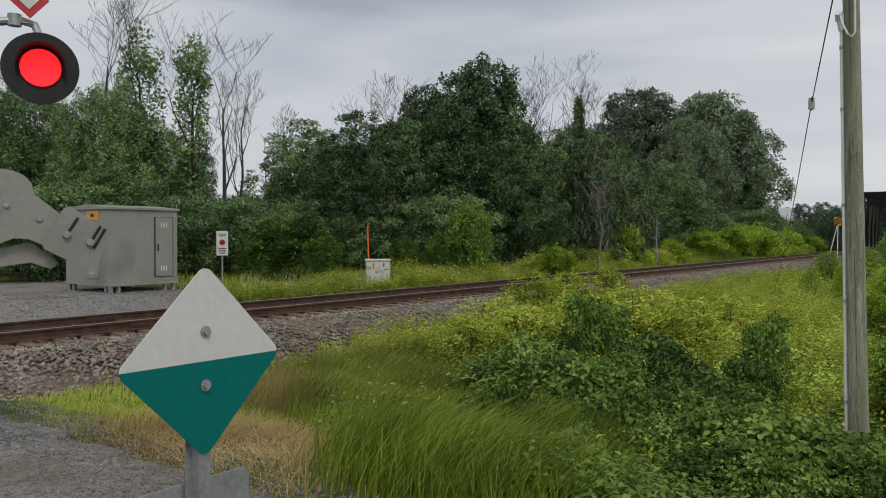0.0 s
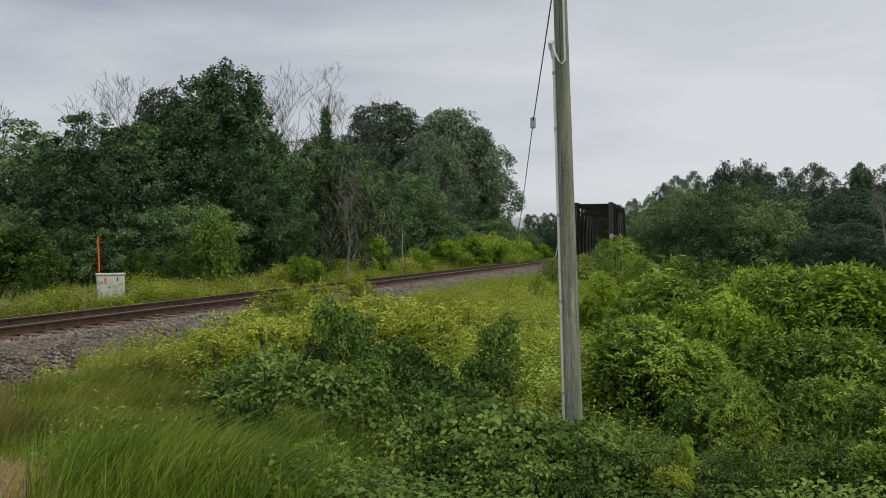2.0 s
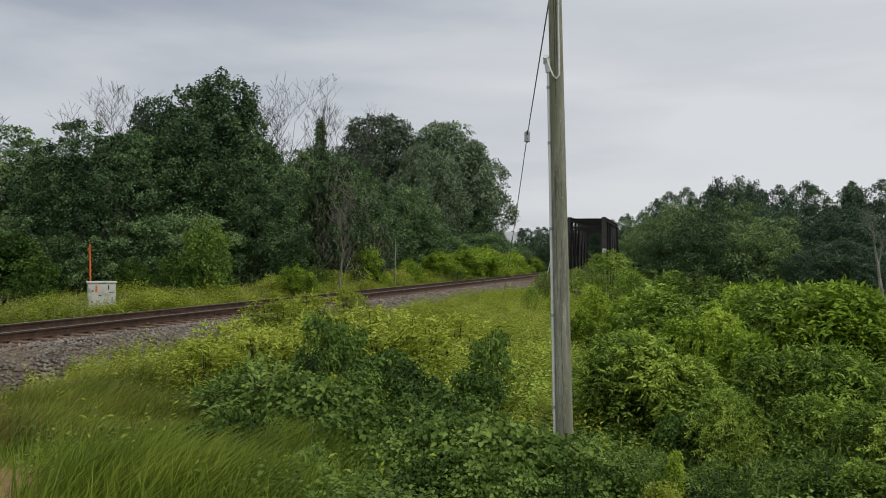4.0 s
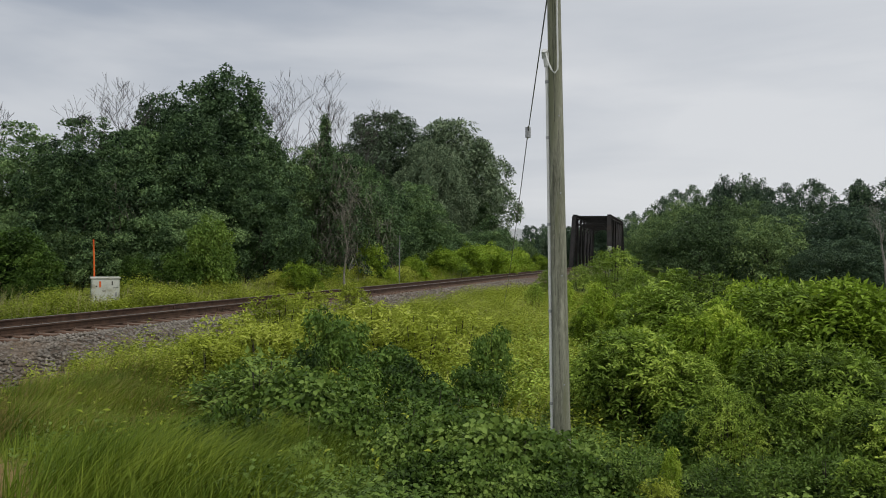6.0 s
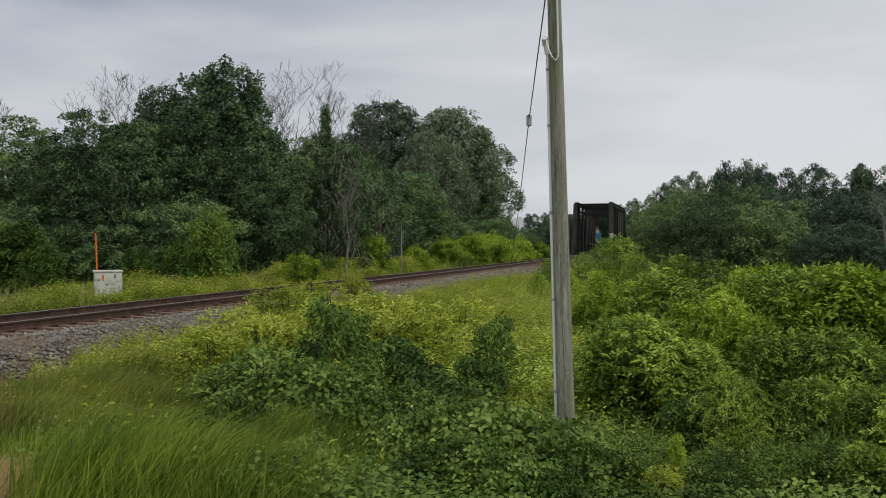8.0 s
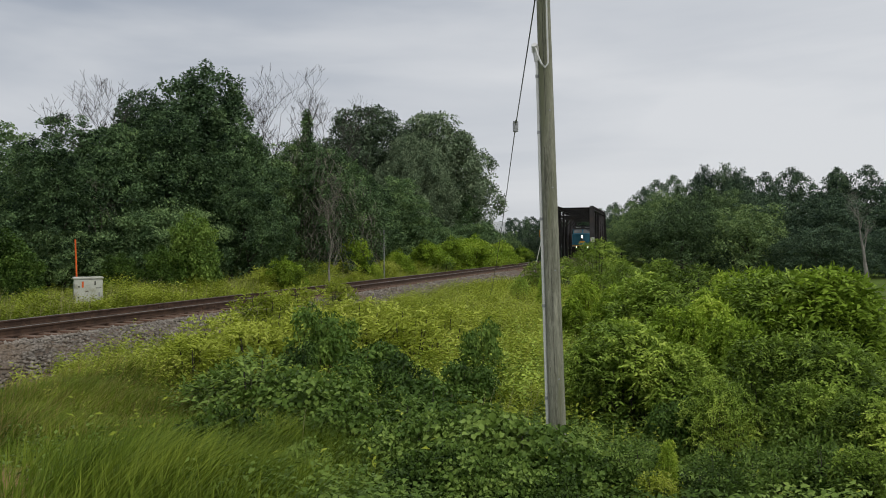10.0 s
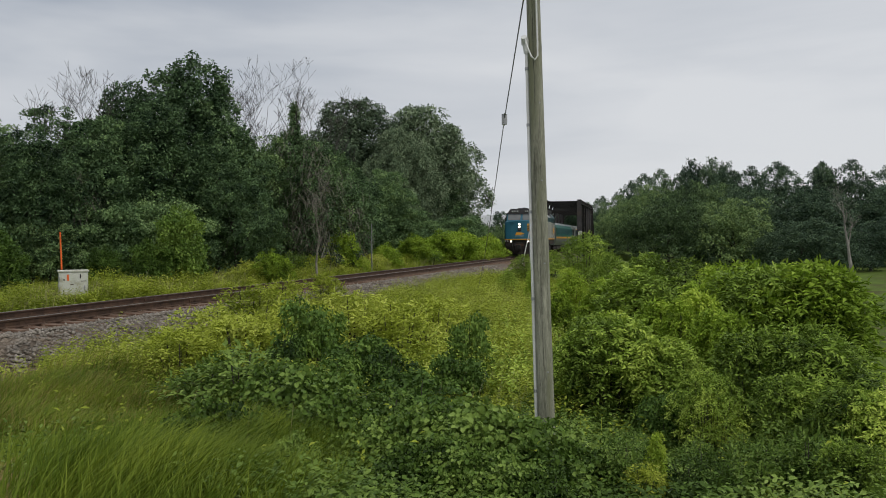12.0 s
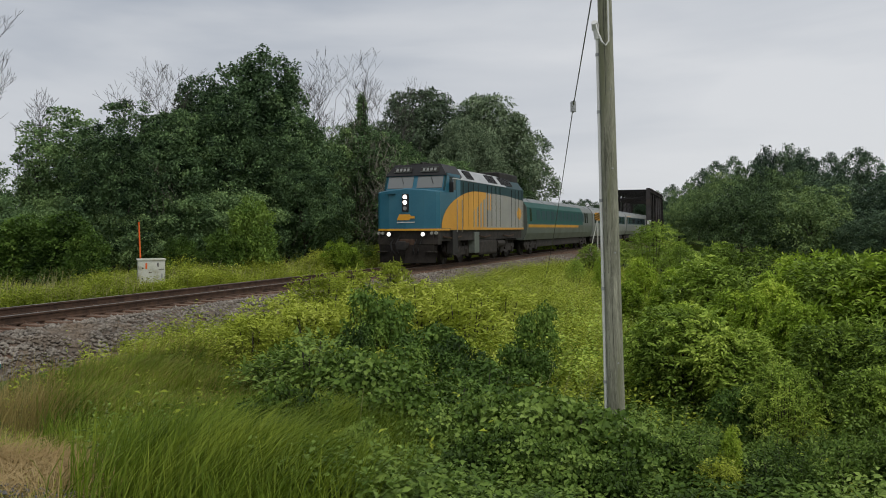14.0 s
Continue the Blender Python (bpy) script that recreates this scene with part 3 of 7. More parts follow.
def build_locomotive():
    t = empty("locomotive", pose(TRACK_X, 300, 0), "teal, grey and yellow diesel passenger locomotive with lit headlamps", "locomotive")
    # body behind the cab
    hood = [(-1.5, 1.6), (1.5, 1.6), (1.5, 3.92), (1.06, 4.5), (-1.06, 4.5), (-1.5, 3.92)]
    part("body", prism_mesh(hood, "y", 2.6, 16.4), MAT_DTEAL, t)
    for s in (-1, 1):
        # pale sloping roof edge
        bm = bmesh.new()
        p = [(1.506, 3.93), (1.075, 4.495), (1.075, 4.52), (1.525, 3.945)]
        prism(bm, [(s * u, w) for u, w in p], "y", 1.9, 12.0)
        part("roof_edge", bm, MAT_ROOF, t, "pale grey sloping roof edge")
        for y, l in ((4.3, 1.3), (8.4, 1.9), (11.2, 2.6)):
            bm = bmesh.new()
            prism(bm, [(s * u, w) for u, w in ((1.43, 4.03), (1.13, 4.42), (1.15, 4.47), (1.46, 4.06))], "y", y, y + l)
            for k in range(int(l / 0.16)):
                prism(bm, [(s * u, w) for u, w in ((1.42, 4.07), (1.15, 4.42), (1.17, 4.485), (1.45, 4.1))], "y", y + 0.05 + k * 0.16, y + 0.12 + k * 0.16)
            part("roof_vent", bm, MAT_BLACK, t, "dark louvred roof vent")
    part("roof_hatch", box_mesh(-1.16, 11.9, 4.3, 1.16, 16.3, 4.8, 0.08), MAT_DARK, t, "dark radiator fan hatch")
    for y in (13.3, 15.0):
        part("fan", rod_mesh((0, y, 4.78), (0, y, 4.84), 0.6, n=24), MAT_DARK, t)
    part("exhaust", box_mesh(-0.5, 7.2, 4.45, 0.5, 8.8, 4.62, 0.05), MAT_DARK, t)
    # nose: shallow V front, gently domed top
    bm = bmesh.new()
    ring = [(-1.5, 1.6), (-1.5, 0.34), (-1.36, 0.2), (-0.85, 0.08), (0, 0.0), (0.85, 0.08), (1.36, 0.2), (1.5, 0.34), (1.5, 1.6)]
    lift = [3.36, 3.33, 3.33, 3.4, 3.46, 3.4, 3.33, 3.33, 3.36]
    lo = [bm.verts.new((x, y, 1.66)) for x, y in ring]
    hi = [bm.verts.new((x, y + 0.03, z - 0.05)) for (x, y), z in zip(ring, lift)]
    hh = [bm.verts.new((x * 0.965, y + 0.1, z)) for (x, y), z in zip(ring, lift)]
    for a, b in ((lo, hi), (hi, hh)):
        for i in range(len(ring) - 1):
            bm.faces.new((a[i], a[i + 1], b[i + 1], b[i]))
    bm.faces.new(hh); bm.faces.new(lo[::-1]); bm.faces.new((lo[-1], lo[0], hi[0], hh[0], hh[-1], hi[-1]))
    bmesh.ops.recalc_face_normals(bm, faces=bm.faces)
    part("nose", bm, MAT_TEAL, t, "teal blue flat-fronted nose")
    bm = bmesh.new()
    lo = [bm.verts.new((x * 1.004, y - 0.012, 1.58)) for x, y in ring]
    hi = [bm.verts.new((x * 1.004, y - 0.012, 1.665)) for x, y in ring]
    for i in range(len(ring) - 1):
        bm.faces.new((lo[i], lo[i + 1], hi[i + 1], hi[i]))
    bm.faces.new(lo[::-1]); bm.faces.new(hi)
    part("yellow_band", bm, MAT_YELLOW, t, "thin yellow band round the nose")
    # cab with a raked windscreen
    prof = [(0.98, 1.66), (0.98, 3.4), (1.3, 4.16), (1.24, 4.2), (1.42, 4.6), (2.95, 4.66), (2.95, 1.66)]
    part("cab", prism_mesh(prof[:3] + [(2.95, 4.16), (2.95, 1.66)], "x", -1.49, 1.49), MAT_TEAL, t)
    bm = bmesh.new()
    up = [bm.verts.new(p) for p in ((-1.12, 1.42, 4.6), (1.12, 1.42, 4.6), (1.08, 3.6, 4.6), (-1.08, 3.6, 4.6))]
    dn = [bm.verts.new(p) for p in ((-1.5, 1.16, 4.08), (1.5, 1.16, 4.08), (1.5, 3.6, 3.95), (-1.5, 3.6, 3.95))]
    for i in range(4):
        bm.faces.new((dn[i], dn[(i + 1) % 4], up[(i + 1) % 4], up[i]))
    bm.faces.new(up); bm.faces.new(dn[::-1])
    bmesh.ops.recalc_face_normals(bm, faces=bm.faces)
    part("cab_roof", bm, MAT_BLACK, t, "black cab roof with number boxes")
    slope = math.degrees(math.atan2(0.26, 0.52))
    for s in (-1, 1):
        board = part("number_board", box_mesh(-0.44, -0.02, -0.12, 0.44, 0.02, 0.12, 0.01), MAT_DARK, t, "black number board with pale bars")
        board.matrix_basis = pose(s * 0.66, 1.255, 4.34, -slope, 0, 0)
        for k in range(4):
            g = part("number_bar", box_mesh(-0.055, -0.024, -0.07, 0.055, -0.0205, 0.07), MAT_SILVER, board)
            g.matrix_basis = pose(-0.27 + k * 0.18, 0, 0)
        for z in (-0.113, 0.113):
            part("board_rim", box_mesh(-0.43, -0.024, z - 0.009, 0.43, -0.0205, z + 0.009), MAT_COACH, board)
        # windscreen panes lie on the rake of the cab front
        pane = part("windscreen", box_mesh(-0.62, -0.015, -0.3, 0.62, 0.015, 0.3, 0.01), MAT_WINDSCREEN, t, "windscreen pane with pale reflected sky put into its colour")
        pane.matrix_basis = pose(s * 0.72, 1.125, 3.77, -math.degrees(math.atan2(0.32, 0.76)), 0, 0)
        wiper = part("wiper", rod_mesh((0, -0.03, 0.28), (0.18, -0.03, -0.1), 0.01, n=5), MAT_BLACK, pane)
        part("window_post", rod_mesh((s * 1.45, 0.98, 3.4), (s * 1.45, 1.3, 4.16), 0.05, n=6), MAT_DTEAL, t)
        part("side_window", box_mesh(min(s * 1.488, s * 1.5), 1.55, 3.32, max(s * 1.488, s * 1.5), 1.95, 4.02, 0.004), MAT_GLASS, t)
        part("side_window", box_mesh(min(s * 1.488, s * 1.5), 2.02, 3.42, max(s * 1.488, s * 1.5), 2.35, 4.02, 0.004), MAT_WINDSCREEN, t)
        part("mirror", box_mesh(min(s * 1.5, s * 1.7), 1.5, 3.3, max(s * 1.5, s * 1.7), 1.54, 3.75, 0.005), MAT_BLACK, t)
        # livery: yellow sweep into grey, teal above
        arc = [(0.5 + 5.6 * (1 - math.cos(a)), 1.7 + 1.8 * math.sin(a)) for a in (i * math.pi / 2 / 14 for i in range(15))]
        livery("yellow_sweep", t, [(0.5, 1.68)] + arc[1:] + [(7.6, 3.5), (7.6, 1.68)], MAT_YELLOW, s, 1.514)
        livery("grey_panel", t, [(7.6, 1.68), (7.6, 3.5), (12.0, 3.46), (16.35, 3.3), (16.35, 1.68)], MAT_LGREY, s)
        for k, w in ((0, 0.42), (1, 0.34), (2, 0.26), (3, 0.18)):
            livery("grey_stripe", t, [(5.2 + k * 0.62, 1.72), (5.2 + k * 0.62, 2.5 + 0.2 * k), (5.2 + k * 0.62 + 0.16 + 0.08 * k, 2.6 + 0.2 * k), (5.2 + k * 0.62 + 0.16 + 0.08 * k, 1.72)], MAT_LGREY, s, 1.521)
        for k in range(2):
            livery("yellow_stripe", t, [(7.85 + k * 0.6, 2.6), (7.85 + k * 0.6, 3.45), (8.1 + k * 0.6 - k * 0.08, 3.45), (8.1 + k * 0.6 - k * 0.08, 2.6)], MAT_YELLOW, s, 1.509)
        livery("rear_emblem", t, [(14.6, 2.55), (15.1, 2.9), (15.7, 2.75), (15.8, 2.4), (15.3, 2.15), (14.8, 2.3)], MAT_YELLOW, s, 1.511)
        livery("yellow_sill", t, [(1.6, 1.6), (1.6, 1.7), (16.4, 1.7), (16.4, 1.6)], MAT_YELLOW, s, 1.512)
        for k in range(15):
            y = 3.4 + k * 0.9
            if k in (4, 9, 10):
                continue
            part("panel_joint", box_mesh(min(s * 1.505, s * 1.526), y - 0.011, 1.75, max(s * 1.505, s * 1.526), y + 0.011, 3.86), MAT_UNDER, t)
        part("engine_door", box_mesh(min(s * 1.505, s * 1.518), 10.7, 1.8, max(s * 1.505, s * 1.518), 12.4, 3.3, 0.005), MAT_LGREY, t)
        part("cab_door", box_mesh(min(s * 1.49, s * 1.512), 2.4, 1.75, max(s * 1.49, s * 1.512), 2.95, 3.95, 0.01), MAT_TEAL, t)
        for y in (2.35, 3.05):
            part("grab_rail", rod_mesh((s * 1.57, y, 1.5), (s * 1.57, y, 3.0), 0.02, n=6), MAT_STEEL, t)
        part("step_ladder", box_mesh(min(s * 1.2, s * 1.52), 1.9, 0.5, max(s * 1.2, s * 1.52), 2.6, 1.58, 0.02), MAT_DARK, t)
        bm = bmesh.new()
        rod(bm, (s * 0.82, 0.02, 1.42), (s * 0.82, 0.2, 1.42), 0.11, n=16)
        d = part("ditch_light", bm, MAT_BLACK, t)
        part("lens", rod_mesh((s * 0.82, -0.01, 1.42), (s * 0.82, 0.03, 1.42), 0.078, n=16), MAT_GLOW_WHITE, d, "lit white ditch lamp")
        for x in (1.18, 1.38):
            part("class_light", rod_mesh((s * x, 0.12, 1.47), (s * x, 0.3, 1.47), 0.07, n=12), MAT_LGREY, t)
    # headlamp panel and plain emblem
    hp = part("headlamp_panel", box_mesh(-0.15, -0.05, 2.42, 0.15, 0.05, 3.2, 0.02), MAT_BLACK, t, "black panel with stacked headlamps")
    for z, m in ((3.06, MAT_GLOW_WHITE), (2.82, MAT_GLOW_WHITE), (2.56, MAT_WINDSCREEN)):
        part("headlamp", rod_mesh((0, -0.075, z), (0, -0.04, z), 0.088, n=16), m, hp)
    em = part("emblem", prism_mesh([(-0.42, 2.04), (-0.3, 2.3), (0.2, 2.3), (0.24, 2.22), (0.42, 2.22), (0.42, 2.12), (0.22, 2.12), (0.18, 2.04)], "y", -0.01, 0.05), MAT_YELLOW, t, "plain yellow emblem")
    part("lettering_bar", box_mesh(-0.42, 0.0, 1.93, 0.42, 0.06, 1.97), MAT_WHITE, t, "small white line of lettering")
    part("nose_ridge", box_mesh(-1.0, -0.005, 3.2, -0.5, 0.1, 3.22), MAT_DTEAL, t)
    # front end below the sill
    part("buffer_beam", box_mesh(-1.45, 0.22, 0.95, 1.45, 0.7, 1.6, 0.04), MAT_UNDER, t, "dark grimy front beam")
    bm = bmesh.new()
    a = [bm.verts.new(p) for p in ((-1.4, 0.3, 0.95), (0, 0.0, 0.95), (1.4, 0.3, 0.95), (1.35, 0.2, 0.16), (0, -0.15, 0.14), (-1.35, 0.2, 0.16))]
    bm.faces.new((a[0], a[1], a[4], a[5])); bm.faces.new((a[1], a[2], a[3], a[4]))
    bmesh.ops.solidify(bm, geom=bm.faces[:], thickness=0.05)
    part("pilot_plough", bm, MAT_UNDER, t, "dark grey pilot plough")
    bm = box_mesh(-0.12, -0.45, 0.8, 0.12, 0.3, 1.05, 0.04)
    box(bm, -0.2, -0.6, 0.72, 0.2, -0.35, 1.12, 0.05)
    part("coupler", bm, MAT_DARK, t)
    for x in (-0.7, -0.45, 0.45, 0.7):
        bm = bmesh.new()
        tube(bm, [(x, 0.2, 1.2), (x, -0.05, 1.0), (x * 0.9, -0.08, 0.7), (x * 0.8, 0.05, 0.55)], 0.03)
        part("air_hose", bm, MAT_BLACK, t)
    part("coupler_pocket", box_mesh(-0.36, 0.12, 0.66, 0.36, 0.24, 1.2, 0.03), MAT_RUST, t, "rusty coupler pocket")
    for s in (-1, 1):
        part("front_step", box_mesh(min(s * 0.95, s * 1.4), 0.05, 0.62, max(s * 0.95, s * 1.4), 0.3, 0.67, 0.01), MAT_UNDER, t)
        bm = bmesh.new()
        tube(bm, [(s * 1.3, 0.1, 0.66), (s * 1.3, 0.0, 1.1), (s * 1.3, 0.08, 1.5)], 0.018)
        part("hand_rail", bm, MAT_UNDER, t)
        for y in (0.9, 6.4, 11.6):
            bm = bmesh.new()
            tube(bm, [(s * 1.46, y, 1.3), (s * 1.46, y + 1.2, 1.22), (s * 1.44, y + 2.4, 1.3)], 0.035)
            part("brake_pipe", bm, MAT_RUST, t)
    part("horn", rod_mesh((0.1, 1.6, 4.64), (0.1, 2.1, 4.72), 0.07, 0.04, 10), MAT_DARK, t)
    part("antenna_plate", box_mesh(-0.5, 1.8, 4.59, 0.4, 2.4, 4.68, 0.02), MAT_DARK, t)
    # underframe
    part("underframe", box_mesh(-1.4, 0.7, 1.1, 1.4, 16.3, 1.6), MAT_UNDER, t, "dark underframe")
    part("fuel_tank", box_mesh(-1.4, 6.6, 0.32, 1.4, 10.4, 1.12, 0.12), MAT_UNDER, t, "sooty fuel tank")
    for s in (-1, 1):
        part("battery_box", box_mesh(min(s * 1.1, s * 1.46), 5.6, 0.45, max(s * 1.1, s * 1.46), 6.5, 1.5, 0.03), MAT_COACH, t, "grey equipment box")
        part("air_reservoir", rod_mesh((s * 1.2, 10.6, 0.85), (s * 1.2, 12.2, 0.85), 0.22, n=14), MAT_UNDER, t)
    wheels = bogie(t, 3.8) + bogie(t, 13.4)
    return t, wheels


def build_coach(grey):
    label = "silver-grey passenger coach with dark windows" if grey else "green-teal and grey passenger coach with a yellow stripe"
    t = empty("passenger_coach", pose(TRACK_X, 330, 0), label, "railway coach", "coaches of the train")
    L = 25.6
    shell = [(-1.3, 0.95), (1.3, 0.95), (1.5, 1.35), (1.56, 1.9), (1.5, 2.95), (1.3, 3.3), (-1.3, 3.3), (-1.5, 2.95), (-1.56, 1.9), (-1.5, 1.35)]
    part("body", prism_mesh(shell, "y", 0.2, L), MAT_SILVER if grey else MAT_COACH, t)
    roof = [(-1.32, 3.28), (1.32, 3.28), (1.05, 3.5), (0.6, 3.6), (-0.6, 3.6), (-1.05, 3.5)]
    part("roof", prism_mesh(roof, "y", 0.2, L), MAT_COACHROOF, t, "pale grey roof")
    for k in range(6):
        part("roof_rib", prism_mesh([(u * 1.01, z + 0.012) for u, z in roof], "y", 2 + k * 4.2, 2.08 + k * 4.2), MAT_COACHROOF, t)
    for y in (0.02, L):
        part("gangway", box_mesh(-0.9, y, 1.0, 0.9, y + 0.2, 3.3, 0.03), MAT_BLACK, t, "black gangway diaphragm")

    def skin(name, z0, z1, a, b, mat, s, off=0.006):
        """A band on the side, following the lean of the body between two heights."""
        def xat(z):
            return float(np.interp(z, [1.35, 1.9, 2.95, 3.3], [1.5, 1.56, 1.5, 1.3])) + off
        bm = bmesh.new()
        v = [bm.verts.new((s * xat(z), y, z)) for y, z in ((a, z0), (b, z0), (b, z1), (a, z1))]
        f = bm.faces.new(v)
        bmesh.ops.recalc_face_normals(bm, faces=bm.faces)
        bmesh.ops.solidify(bm, geom=[f], thickness=0.004)
        return part(name, bm, mat, t)

    for s in (-1, 1):
        if grey:
            skin("window_band", 2.1, 2.9, 1.2, L - 1.2, MAT_DTEAL, s)
            skin("yellow_flash", 2.95, 3.02, 1.2, 5.0, MAT_YELLOW, s)
        else:
            skin("teal_band", 1.94, 2.95, 0.25, 20.5, MAT_GTEAL, s)
            skin("teal_upper", 2.95, 3.27, 0.25, 20.5, MAT_GTEAL, s)
            skin("yellow_stripe", 1.72, 1.9, 0.6, 18.5, MAT_YELLOW, s)
        for k in range(12):
            y = 3.0 + k * 1.55
            skin("window", 2.2, 2.82, y, y + 1.05, MAT_DTEAL if not grey else MAT_GLASS, s, 0.014)
        for y in (1.0, 21.6, 22.6):
            skin("door_window", 2.1, 2.9, y, y + 0.55, MAT_GLASS, s, 0.014)
        skin("door_edge", 1.4, 3.2, 21.2, 21.26, MAT_DARK, s, 0.012)
        skin("door_edge", 1.4, 3.2, 23.6, 23.66, MAT_DARK, s, 0.012)
    part("underframe", box_mesh(-1.15, 4.5, 0.45, 1.15, 21, 0.96, 0.05), MAT_UNDER, t, "dark underfloor equipment")
    bogie(t, 3.0, 2.6, 0.45)
    bogie(t, L - 2.8, 2.6, 0.45)
    return t


def shorten(thing, y0, k):
    """Draw the thing's parts together behind y0; whole wheelsets only shift."""
    for ob in thing.children_recursive:
        if ob.name.startswith("wheelset"):
            m = ob.matrix_basis.copy()
            m.translation.y = y0 + (m.translation.y - y0) * k
            ob.matrix_basis = m
        elif ob.matrix_basis == Matrix():
            for v in ob.data.vertices:
                if v.co.y > y0:
                    v.co.y = y0 + (v.co.y - y0) * k


LOCO, WHEELS = build_locomotive()
shorten(LOCO, 3.0, 0.82)
COACHES = [build_coach(False), build_coach(True)]
for coach in COACHES:
    shorten(coach, 0.0, 0.86)
for _ in range(3):
    COACHES.append(copy_thing(COACHES[1], pose(TRACK_X, 400, 0)))


# ---- crossing signal with its gate mechanism ----
def build_signal():
    t = empty("crossing_signal", pose(-6.52, 2.51, 0.12, 0, 0, 64), "crossing signal mast with a lit red lamp and gate mechanism", "crossing signal")
    part("mast", rod_mesh((0, 0, -0.25), (0, 0, 4.2), 0.065, n=16), MAT_STEEL, t, "galvanised mast")
    part("base_casting", rod_mesh((0, 0, -0.2), (0, 0, 0.4), 0.2, 0.1, 16), MAT_STEEL, t)
    for s in (1, -1):
        bm = bmesh.new()
        tube(bm, [(0, -0.02, 3.1), (s * 0.25, -0.05, 3.13), (s * 0.4, -0.05, 3.16), (s * 0.5, -0.06, 3.13), (s * 0.537, -0.08, 3.02)], 0.032, 10)
        rod(bm, (s * 0.36, -0.05, 3.11), (s * 0.36, -0.05, 3.2), 0.05, n=10)
        part("cross_arm", bm, MAT_STEEL, t, "bent grey conduit arm")
        x = s * 0.537
        bm = bmesh.new()
        rod(bm, (x, -0.12, 2.79), (x, -0.09, 2.79), 0.275, n=40)
        lamp = part("lamp_background", bm, MAT_BLACK, t, "round black lamp background")
        part("lamp_case", rod_mesh((x, -0.09, 2.79), (x, 0.16, 2.79), 0.19, 0.15, 20), MAT_BLACK, lamp)
        part("lens", rod_mesh((x, -0.14, 2.79), (x, -0.118, 2.79), 0.145, 0.14, 32), MAT_GLOW_RED if s > 0 else MAT_RED, lamp, "round red lens")
        bm = bmesh.new()
        seg = 20
        pts = []
        for i in range(seg + 1):
            a = radians(-20 + 220 * i / seg)
            pts.append((x + 0.175 * math.cos(a), 2.79 + 0.175 * math.sin(a)))
        for (x0, z0), (x1, z1), i in zip(pts, pts[1:], range(seg)):
            l0, l1 = (0.06 + 0.12 * math.sin(math.pi * (i + k) / seg) for k in (0, 1))
            bm.faces.new([bm.verts.new(p) for p in ((x0, -0.12, z0), (x1, -0.12, z1), (x1, -0.12 - l1, z1), (x0, -0.12 - l0, z0))])
        bmesh.ops.remove_doubles(bm, verts=bm.verts, dist=1e-4)
        bmesh.ops.solidify(bm, geom=bm.faces[:], thickness=0.006)
        part("hood", bm, MAT_BLACK, lamp)
        # crossbuck blade: white with a red rim
        blade = part("crossbuck_blade", prism_mesh([(-0.72, -0.1), (0.72, -0.1), (0.72, 0.1), (-0.72, 0.1)], "y", -0.012, 0.0), MAT_RED, t, "white crossbuck blade with a red border")
        blade.matrix_basis = pose(0, -0.1 - 0.02 * (s > 0), 3.72, 0, s * 42, 0)
        face = part("white_face", prism_mesh([(-0.67, -0.055), (0.67, -0.055), (0.67, 0.055), (-0.67, 0.055)], "y", -0.017, -0.0125), MAT_WHITE, blade)
    # gate mechanism: housing, arm plates, slotted bracket
    part("mechanism_case", box_mesh(-0.3, 0.05, 0.95, 0.22, 0.55, 1.75, 0.05), MAT_HOUSE, t, "grey gate mechanism case")
    for y in (-0.2, 0.62):
        part("arm_plate", prism_mesh([(-0.12, 1.97), (0.1, 2.02), (0.23, 2.0), (0.34, 1.985), (0.42, 1.95), (0.47, 1.89), (0.486, 1.81), (0.67, 1.655), (0.565, 1.41), (0.44, 1.465), (0.34, 1.47), (0.23, 1.42), (-0.12, 1.4)], "y", y, y + 0.025), MAT_HOUSE, t, "grey steel gate arm plate")
        bm = bmesh.new()
        prism(bm, [(0.69, 1.70), (0.73, 1.72), (1.01, 1.53), (0.92, 1.187), (0.546, 1.39)], "y", y - 0.035, y - 0.012)
        br = part("slotted_bracket", bm, MAT_HOUSE, t, "grey slotted arm bracket with bolts")
        for (xa, za), (xb, zb) in (((0.79, 1.63), (0.695, 1.475)), ((0.95, 1.565), (0.86, 1.41)), ((0.985, 1.545), (0.9, 1.39))):
            part("slot", rod_mesh((xa, y - 0.037, za), (xb, y - 0.037, zb), 0.011, n=8), MAT_BLACK, br)
        for xa, za in ((0.71, 1.5), (0.875, 1.44)):
            part("bolt", rod_mesh((xa, y - 0.065, za), (xa, y - 0.035, za), 0.03, n=6), MAT_STEEL, br)
        part("lower_arm", prism_mesh([(-0.1, 1.36), (0.23, 1.385), (0.46, 1.43), (0.65, 1.27), (0.6, 1.227), (0.46, 1.28), (0.23, 1.25), (-0.1, 1.22)], "y", y + 0.09, y + 0.12), MAT_HOUSE, t)
        for xa, za in ((0.24, 1.82), (0.3, 1.72), (0.24, 1.68), (0.52, 1.62)):
            part("bolt", rod_mesh((xa, y - 0.02, za), (xa, y + 0.01, za), 0.022, n=6), MAT_STEEL, t)
    part("pivot_shaft", rod_mesh((0.1, -0.25, 1.7), (0.1, 0.7, 1.7), 0.06, n=14), MAT_STEEL, t)


build_signal()


